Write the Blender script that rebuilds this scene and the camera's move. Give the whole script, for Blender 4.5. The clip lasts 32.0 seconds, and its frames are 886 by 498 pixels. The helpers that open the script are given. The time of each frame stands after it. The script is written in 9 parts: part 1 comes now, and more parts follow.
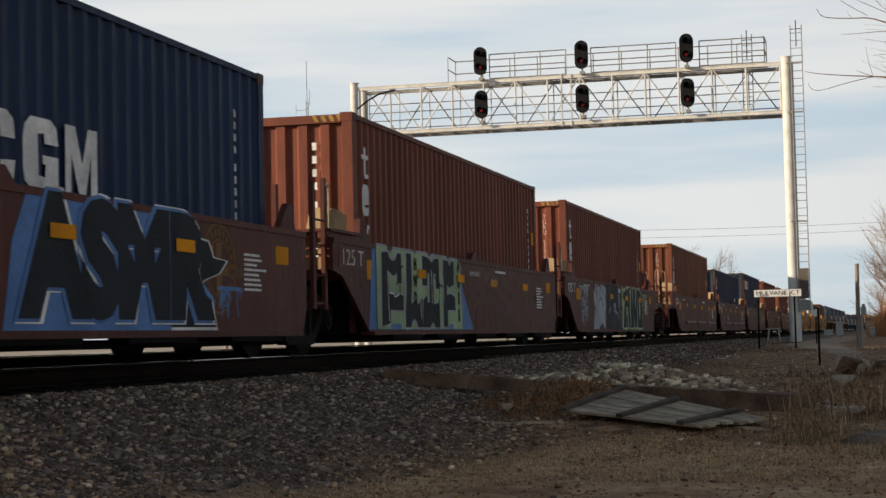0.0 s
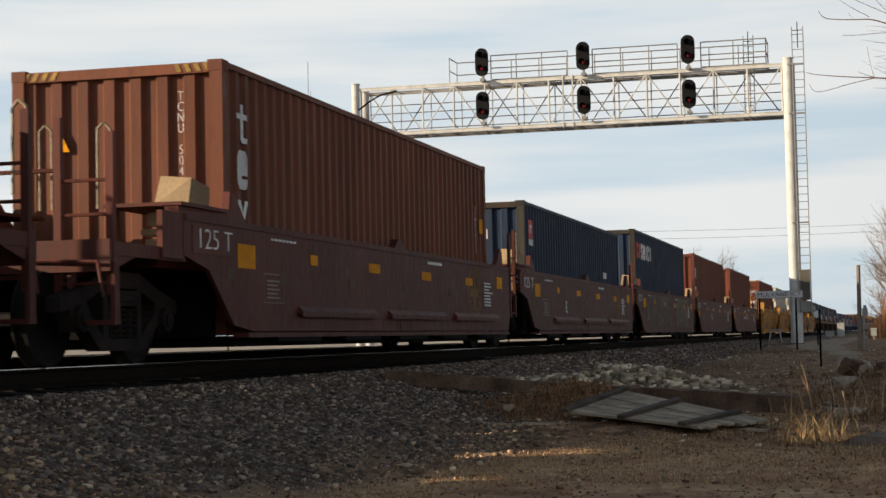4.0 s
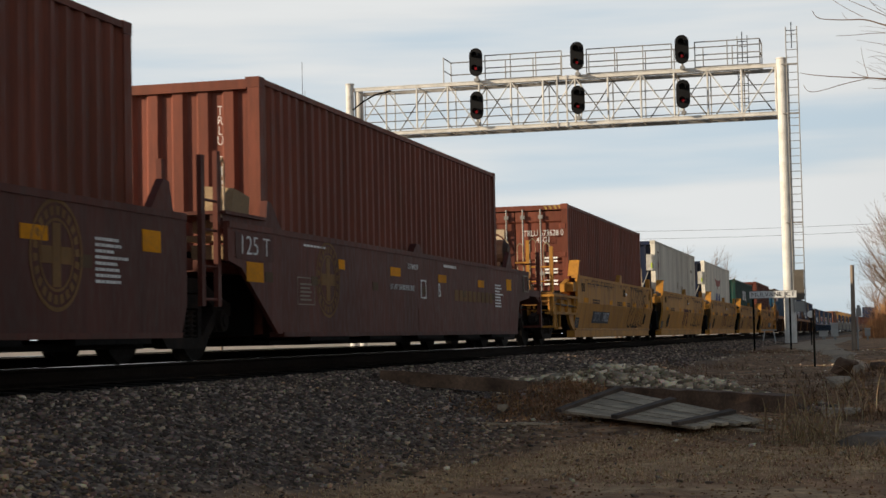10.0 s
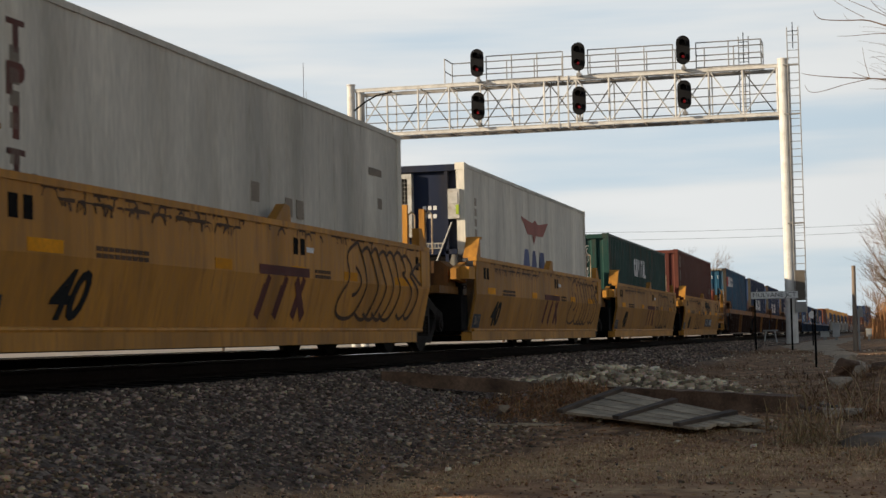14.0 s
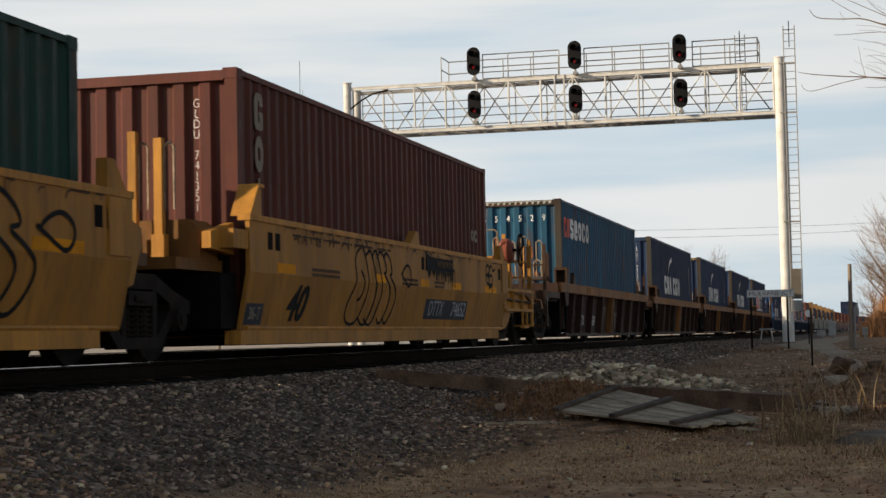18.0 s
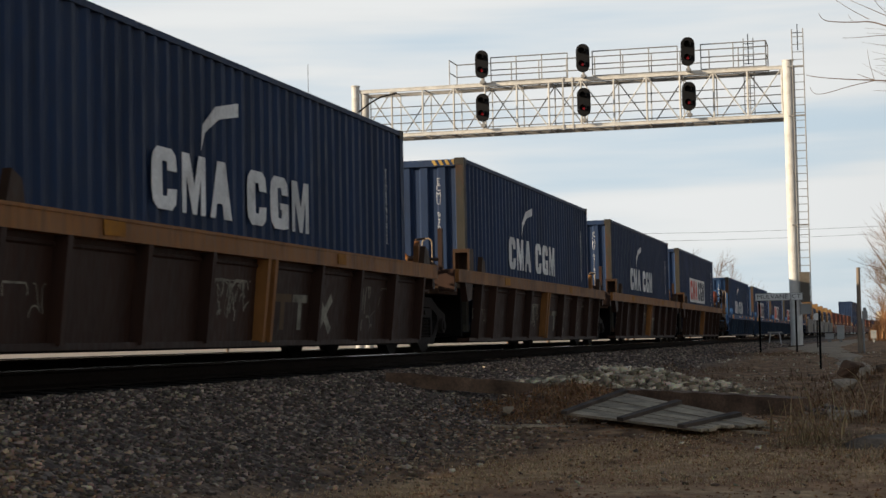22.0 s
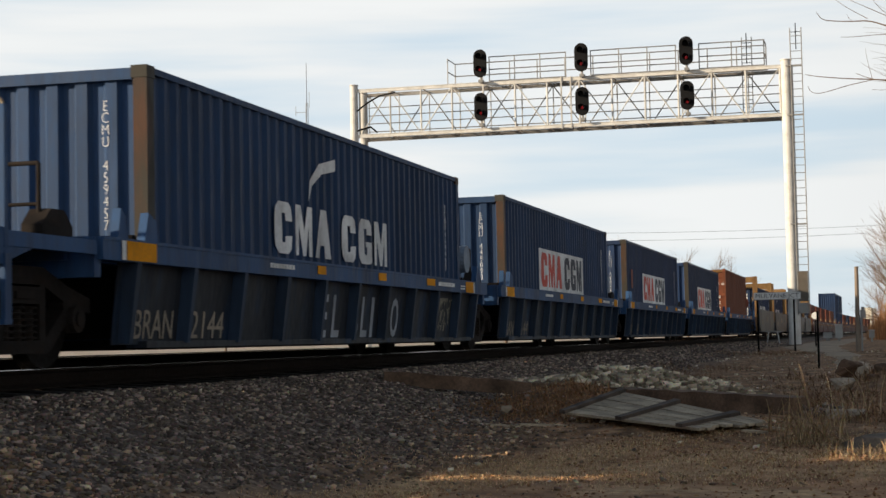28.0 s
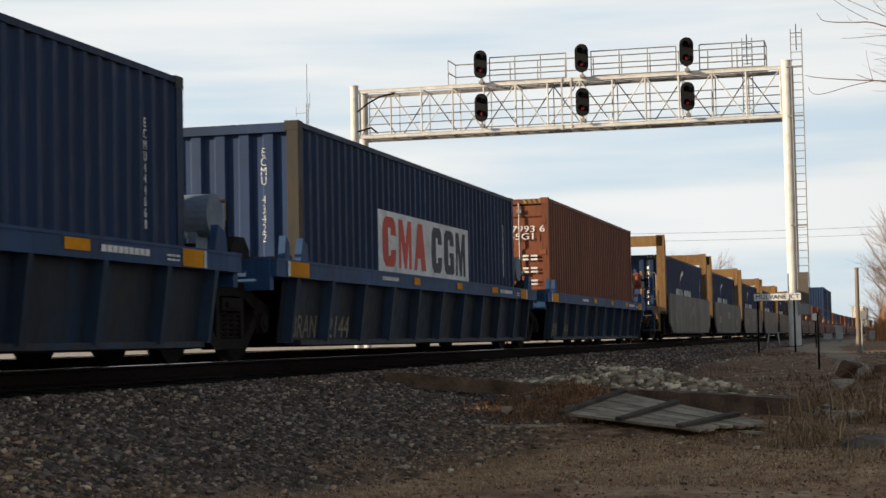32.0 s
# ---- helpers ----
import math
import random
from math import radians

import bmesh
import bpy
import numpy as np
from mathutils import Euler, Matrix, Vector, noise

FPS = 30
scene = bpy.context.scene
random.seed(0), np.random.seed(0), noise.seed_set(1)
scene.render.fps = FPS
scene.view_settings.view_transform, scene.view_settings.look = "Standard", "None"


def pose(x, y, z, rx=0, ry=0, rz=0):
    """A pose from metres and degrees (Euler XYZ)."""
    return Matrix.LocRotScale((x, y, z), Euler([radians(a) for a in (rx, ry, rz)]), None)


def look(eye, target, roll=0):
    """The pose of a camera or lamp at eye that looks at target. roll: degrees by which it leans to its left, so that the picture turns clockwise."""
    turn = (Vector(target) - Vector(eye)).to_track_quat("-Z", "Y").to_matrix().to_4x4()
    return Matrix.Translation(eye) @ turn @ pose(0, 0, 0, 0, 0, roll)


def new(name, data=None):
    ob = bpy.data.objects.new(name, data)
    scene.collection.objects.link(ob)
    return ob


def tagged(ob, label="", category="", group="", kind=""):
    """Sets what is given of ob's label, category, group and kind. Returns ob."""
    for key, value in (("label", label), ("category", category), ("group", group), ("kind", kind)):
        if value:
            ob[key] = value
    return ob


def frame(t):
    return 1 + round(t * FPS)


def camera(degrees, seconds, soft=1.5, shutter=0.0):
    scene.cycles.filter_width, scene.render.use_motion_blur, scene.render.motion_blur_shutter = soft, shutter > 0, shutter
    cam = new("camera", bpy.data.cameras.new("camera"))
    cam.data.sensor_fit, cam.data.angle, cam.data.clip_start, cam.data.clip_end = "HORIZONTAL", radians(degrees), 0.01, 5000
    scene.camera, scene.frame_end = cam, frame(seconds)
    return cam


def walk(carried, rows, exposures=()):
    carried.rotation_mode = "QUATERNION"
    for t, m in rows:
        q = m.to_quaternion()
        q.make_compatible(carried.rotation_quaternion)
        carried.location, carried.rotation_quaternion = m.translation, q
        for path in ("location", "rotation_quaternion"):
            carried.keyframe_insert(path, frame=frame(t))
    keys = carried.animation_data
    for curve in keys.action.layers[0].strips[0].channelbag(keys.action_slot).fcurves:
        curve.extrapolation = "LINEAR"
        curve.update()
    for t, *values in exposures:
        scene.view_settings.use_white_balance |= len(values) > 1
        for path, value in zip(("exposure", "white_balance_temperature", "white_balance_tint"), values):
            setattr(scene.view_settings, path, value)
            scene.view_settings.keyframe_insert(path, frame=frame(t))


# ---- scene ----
EYE = 0.175  # the lens above the railheads, which are z = 0
cam = camera(29.49, 32.0, soft=1.5, shutter=0.12)
walk(cam, [
    (0, pose(0, 0, EYE, 93.022, 1.245, 14.478)),
    (0.5, pose(0, 0, EYE, 93.030, 1.194, 14.492)),
    (1, pose(0, 0, EYE, 93.048, 1.207, 14.517)),
    (1.5, pose(0, 0, EYE, 93.048, 1.207, 14.517)),
    (2, pose(0, 0, EYE, 93.062, 1.238, 14.539)),
    (2.5, pose(0, 0, EYE, 93.065, 1.202, 14.553)),
    (3, pose(0, 0, EYE, 93.064, 1.203, 14.541)),
    (3.5, pose(0, 0, EYE, 93.065, 1.217, 14.542)),
    (5.5, pose(0, 0, EYE, 93.025, 1.201, 14.331)),
    (6, pose(0, 0, EYE, 93.011, 1.253, 14.245)),
    (6.5, pose(0, 0, EYE, 93.008, 1.277, 14.184)),
    (7, pose(0, 0, EYE, 93.022, 1.225, 14.266)),
    (7.5, pose(0, 0, EYE, 93.036, 1.206, 14.363)),
    (8, pose(0, 0, EYE, 93.050, 1.196, 14.415)),
    (8.5, pose(0, 0, EYE, 93.078, 1.197, 14.488)),
    (9, pose(0, 0, EYE, 93.078, 1.197, 14.488)),
    (9.5, pose(0, 0, EYE, 93.078, 1.257, 14.411)),
    (10, pose(0, 0, EYE, 93.054, 1.205, 14.322)),
    (10.5, pose(0, 0, EYE, 93.047, 1.216, 14.259)),
    (11, pose(0, 0, EYE, 93.039, 1.250, 14.200)),
    (11.5, pose(0, 0, EYE, 93.018, 1.307, 14.128)),
    (12, pose(0, 0, EYE, 93.061, 1.240, 14.309)),
    (12.5, pose(0, 0, EYE, 93.096, 1.148, 14.467)),
    (13, pose(0, 0, EYE, 93.093, 1.167, 14.447)),
    (13.5, pose(0, 0, EYE, 93.085, 1.166, 14.417)),
    (14, pose(0, 0, EYE, 93.081, 1.234, 14.368)),
    (14.5, pose(0, 0, EYE, 93.068, 1.303, 14.327)),
    (16.5, pose(0, 0, EYE, 93.050, 1.228, 14.364)),
    (17, pose(0, 0, EYE, 93.030, 1.199, 14.317)),
    (17.5, pose(0, 0, EYE, 93.024, 1.239, 14.271)),
    (18, pose(0, 0, EYE, 93.022, 1.214, 14.241)),
    (18.5, pose(0, 0, EYE, 93.023, 1.243, 14.228)),
    (19, pose(0, 0, EYE, 93.030, 1.267, 14.213)),
    (19.5, pose(0, 0, EYE, 93.055, 1.153, 14.282)),
    (20, pose(0, 0, EYE, 93.081, 1.113, 14.418)),
    (20.5, pose(0, 0, EYE, 93.113, 1.141, 14.513)),
    (21, pose(0, 0, EYE, 93.112, 1.119, 14.512)),
    (21.5, pose(0, 0, EYE, 93.122, 1.135, 14.513)),
    (22, pose(0, 0, EYE, 93.129, 1.152, 14.514)),
    (22.5, pose(0, 0, EYE, 93.127, 1.134, 14.513)),
    (23, pose(0, 0, EYE, 93.142, 1.131, 14.513)),
    (23.5, pose(0, 0, EYE, 93.142, 1.131, 14.513)),
    (24, pose(0, 0, EYE, 93.118, 1.142, 14.503)),
    (24.5, pose(0, 0, EYE, 93.112, 1.110, 14.479)),
    (25, pose(0, 0, EYE, 93.112, 1.131, 14.469)),
    (25.5, pose(0, 0, EYE, 93.113, 1.127, 14.486)),
    (27.5, pose(0, 0, EYE, 93.117, 1.186, 14.464)),
    (28, pose(0, 0, EYE, 93.099, 1.157, 14.456)),
    (28.5, pose(0, 0, EYE, 93.086, 1.150, 14.446)),
    (29, pose(0, 0, EYE, 93.086, 1.147, 14.443)),
    (29.5, pose(0, 0, EYE, 93.081, 1.099, 14.441)),
    (30, pose(0, 0, EYE, 93.107, 1.105, 14.466)),
    (30.5, pose(0, 0, EYE, 93.120, 1.067, 14.466)),
    (31, pose(0, 0, EYE, 93.126, 1.116, 14.440)),
    (31.5, pose(0, 0, EYE, 93.126, 1.116, 14.440)),
    (32, pose(0, 0, EYE, 93.126, 1.112, 14.463)),
], [(0, 0.44), (2, 0.50), (7, 0.50), (9, 0.38), (11, 0.46), (17, 0.46), (24, 0.50), (27.5, 0.50), (28.2, 0.66), (29, 0.66), (30, 0.64), (32, 0.62)])

# ---------------------------------------------------------------- light
SUN_AZ, SUN_EL = radians(242), radians(13)
world = bpy.data.worlds.new("sky")
scene.world = world
world.use_nodes = True
wn, wl = world.node_tree.nodes, world.node_tree.links
wn.clear()
w_out = wn.new("ShaderNodeOutputWorld")
w_bg = wn.new("ShaderNodeBackground")
w_sky = wn.new("ShaderNodeTexSky")
w_sky.sky_type, w_sky.sun_disc = "NISHITA", False
w_sky.sun_elevation, w_sky.sun_rotation = SUN_EL, SUN_AZ
w_sky.air_density, w_sky.dust_density, w_sky.ozone_density = 1.0, 0.4, 3.0
w_co = wn.new("ShaderNodeTexCoord")
w_map = wn.new("ShaderNodeMapping")
w_map.inputs["Scale"].default_value = (1.3, 1.3, 15.0)
w_map.inputs["Location"].default_value = (0.0, 0.0, -0.5)
w_map.inputs["Rotation"].default_value = (0.05, 0.03, 0.3)
w_noise = wn.new("ShaderNodeTexNoise")
w_noise.inputs["Scale"].default_value, w_noise.inputs["Detail"].default_value = 1.5, 5
w_noise.inputs["Roughness"].default_value = 0.5
w_ramp = wn.new("ShaderNodeMapRange")
for key, value in zip(("From Min", "From Max", "To Min", "To Max"), (0.40, 0.60, 0.86, 1.0)):
    w_ramp.inputs[key].default_value = value
w_mix = wn.new("ShaderNodeMix")
w_mix.data_type = "RGBA"
w_cloud = wn.new("ShaderNodeMix")  # thin high cloud, bluer where it thins
w_cloud.data_type = "RGBA"
w_cloud.inputs["A"].default_value, w_cloud.inputs["B"].default_value = (7.1, 8.4, 9.4, 1), (9.2, 9.4, 9.4, 1)
w_thin = wn.new("ShaderNodeMapRange")
w_thin.interpolation_type = "SMOOTHSTEP"
for key, value in zip(("From Min", "From Max", "To Min", "To Max"), (0.37, 0.57, 0.0, 1.0)):
    w_thin.inputs[key].default_value = value
wl.new(w_noise.outputs["Fac"], w_thin.inputs["Value"])
wl.new(w_thin.outputs["Result"], w_cloud.inputs["Factor"])
wl.new(w_cloud.outputs["Result"], w_mix.inputs["B"])
wl.new(w_co.outputs["Generated"], w_map.inputs["Vector"])
wl.new(w_map.outputs["Vector"], w_noise.inputs["Vector"])
wl.new(w_noise.outputs["Fac"], w_ramp.inputs["Value"])
w_sep = wn.new("ShaderNodeSeparateXYZ")
w_high = wn.new("ShaderNodeMapRange")  # the veil is seen edge-on near the horizon and thins overhead
w_high.interpolation_type = "SMOOTHSTEP"
for key, value in zip(("From Min", "From Max", "To Min", "To Max"), (0.22, 0.7, 1.0, 0.08)):
    w_high.inputs[key].default_value = value
w_cover = wn.new("ShaderNodeMath")
w_cover.operation = "MULTIPLY"
wl.new(w_co.outputs["Generated"], w_sep.inputs[0])
wl.new(w_sep.outputs["Z"], w_high.inputs["Value"])
wl.new(w_ramp.outputs["Result"], w_cover.inputs[0])
wl.new(w_high.outputs["Result"], w_cover.inputs[1])
wl.new(w_cover.outputs[0], w_mix.inputs["Factor"])
wl.new(w_sky.outputs["Color"], w_mix.inputs["A"])
w_dot = wn.new("ShaderNodeVectorMath")  # the veil glows towards the sun and dims away from it
w_dot.operation = "DOT_PRODUCT"
w_dot.inputs[1].default_value = (math.sin(SUN_AZ), math.cos(SUN_AZ), 0.0)
w_side = wn.new("ShaderNodeMapRange")
w_side.interpolation_type = "SMOOTHSTEP"
for key, value in zip(("From Min", "From Max", "To Min", "To Max"), (-1.05, -0.35, 0.42, 1.0)):
    w_side.inputs[key].default_value = value
w_scale = wn.new("ShaderNodeVectorMath")
w_scale.operation = "SCALE"
wl.new(w_co.outputs["Generated"], w_dot.inputs[0])
wl.new(w_dot.outputs["Value"], w_side.inputs["Value"])
wl.new(w_mix.outputs["Result"], w_scale.inputs[0])
wl.new(w_side.outputs["Result"], w_scale.inputs["Scale"])
wl.new(w_scale.outputs[0], w_bg.inputs["Color"])
w_bg.inputs["Strength"].default_value = 0.0625
wl.new(w_bg.outputs["Background"], w_out.inputs["Surface"])
sun_data = bpy.data.lights.new("sun", "SUN")
sun_data.energy, sun_data.angle, sun_data.color = 5.0, radians(0.8), (1.0, 0.82, 0.60)
sun = new("sun", sun_data)
sun.matrix_world = look((math.sin(SUN_AZ) * 100, math.cos(SUN_AZ) * 100, math.tan(SUN_EL) * 100), (0, 0, 0))
scene.view_settings.exposure = 0.0


# ---------------------------------------------------------------- materials
def mat(name, rgb, rough=0.6, metal=0.0, var=0.25, scale=1.5, fine=25.0, bump=0.15, stain=None, stain_amt=0.5,
        streak=1.0, rand=0.15, glow=0.0, gloss=0.22, drip=None, drip_amt=0.5):
    """Base colour broken up at two scales, a stain of another colour, runs of dirt, fine relief, and a shift per object."""
    m = bpy.data.materials.new(name)
    m.use_nodes = True
    n, l = m.node_tree.nodes, m.node_tree.links
    bs = n["Principled BSDF"]
    co, info = n.new("ShaderNodeTexCoord"), n.new("ShaderNodeObjectInfo")
    add = n.new("ShaderNodeVectorMath")
    mul = n.new("ShaderNodeVectorMath")
    mul.operation = "MULTIPLY"
    mul.inputs[1].default_value = (1, 1, streak)
    l.new(co.outputs["Object"], mul.inputs[0])
    l.new(mul.outputs[0], add.inputs[0])
    off = n.new("ShaderNodeMath")
    off.operation = "MULTIPLY"
    off.inputs[1].default_value = 57.0
    l.new(info.outputs["Random"], off.inputs[0])
    l.new(off.outputs[0], add.inputs[1])
    big, small = n.new("ShaderNodeTexNoise"), n.new("ShaderNodeTexNoise")
    for t, s, d in ((big, scale, 4), (small, fine, 3)):
        t.inputs["Scale"].default_value, t.inputs["Detail"].default_value = s, d
        l.new(add.outputs[0], t.inputs["Vector"])
    def ranged(src, lo, hi, a, b):
        r = n.new("ShaderNodeMapRange")
        for key, value in zip(("From Min", "From Max", "To Min", "To Max"), (lo, hi, a, b)):
            r.inputs[key].default_value = value
        l.new(src, r.inputs["Value"])
        return r.outputs["Result"]
    def times(a, b):
        k = n.new("ShaderNodeMath")
        k.operation = "MULTIPLY"
        l.new(a, k.inputs[0])
        l.new(b, k.inputs[1])
        return k.outputs[0]
    fac = times(times(ranged(big.outputs["Fac"], 0.3, 0.7, 1 - var, 1 + var), ranged(small.outputs["Fac"], 0.3, 0.7, 1 - var * 0.5, 1 + var * 0.5)),
                ranged(info.outputs["Random"], 0, 1, 1 - rand, 1 + rand))
    sc = n.new("ShaderNodeVectorMath")
    sc.operation = "SCALE"
    l.new(fac, sc.inputs["Scale"])
    if stain:
        st = n.new("ShaderNodeTexNoise")
        st.inputs["Scale"].default_value, st.inputs["Detail"].default_value, st.inputs["Roughness"].default_value = scale * 1.7, 8, 0.68
        l.new(add.outputs[0], st.inputs["Vector"])
        mx = n.new("ShaderNodeMix")
        mx.data_type = "RGBA"
        mx.inputs["A"].default_value, mx.inputs["B"].default_value = (*rgb, 1), (*stain, 1)
        l.new(ranged(st.outputs["Fac"], 0.5, 0.66, 0, stain_amt), mx.inputs["Factor"])
        base = mx.outputs["Result"]
        if drip:
            # narrow runs of dirt down the face, thicker in some stretches
            wide, run, fine_run = n.new("ShaderNodeMapping"), n.new("ShaderNodeTexNoise"), n.new("ShaderNodeMix")
            wide.inputs["Scale"].default_value = (7.0, 7.0, 0.45)
            l.new(co.outputs["Object"], wide.inputs["Vector"])
            shift = n.new("ShaderNodeVectorMath")
            l.new(wide.outputs["Vector"], shift.inputs[0])
            l.new(off.outputs[0], shift.inputs[1])
            l.new(shift.outputs[0], run.inputs["Vector"])
            run.inputs["Scale"].default_value, run.inputs["Detail"].default_value, run.inputs["Roughness"].default_value = 1.0, 5, 0.65
            fine_run.data_type = "RGBA"
            fine_run.inputs["B"].default_value = (*drip, 1)
            l.new(base, fine_run.inputs["A"])
            l.new(times(ranged(run.outputs["Fac"], 0.5, 0.68, 0, drip_amt), ranged(big.outputs["Fac"], 0.38, 0.62, 0.25, 1.0)), fine_run.inputs["Factor"])
            base = fine_run.outputs["Result"]
        l.new(base, sc.inputs[0])
    else:
        sc.inputs[0].default_value = rgb
    l.new(sc.outputs[0], bs.inputs["Base Color"])
    l.new(ranged(small.outputs["Fac"], 0.3, 0.7, max(rough - 0.12, 0.05), min(rough + 0.12, 1)), bs.inputs["Roughness"])
    bs.inputs["Metallic"].default_value = metal
    bs.inputs["Specular IOR Level"].default_value = gloss
    if bump:
        b = n.new("ShaderNodeBump")
        b.inputs["Strength"].default_value, b.inputs["Distance"].default_value = bump, 0.01
        l.new(small.outputs["Fac"], b.inputs["Height"])
        l.new(b.outputs["Normal"], bs.inputs["Normal"])
    if glow:
        bs.inputs["Emission Color"].default_value = (*rgb, 1)
        bs.inputs["Emission Strength"].default_value = glow
    return m


RUST, GRIME = (0.10, 0.035, 0.014), (0.03, 0.026, 0.022)


def paint(name, rgb, stain=RUST, amt=0.45, **k):
    rgb = tuple(0.5 * v for v in rgb)  # every paint colour is used at half its value
    k = {"drip": tuple(0.35 * v + 0.006 for v in rgb), "drip_amt": 0.6, **k}
    return mat(name, rgb, rough=0.6, gloss=0.2, var=0.24, scale=1.1, fine=18, bump=0.1, stain=stain, stain_amt=amt, streak=0.25, **k)


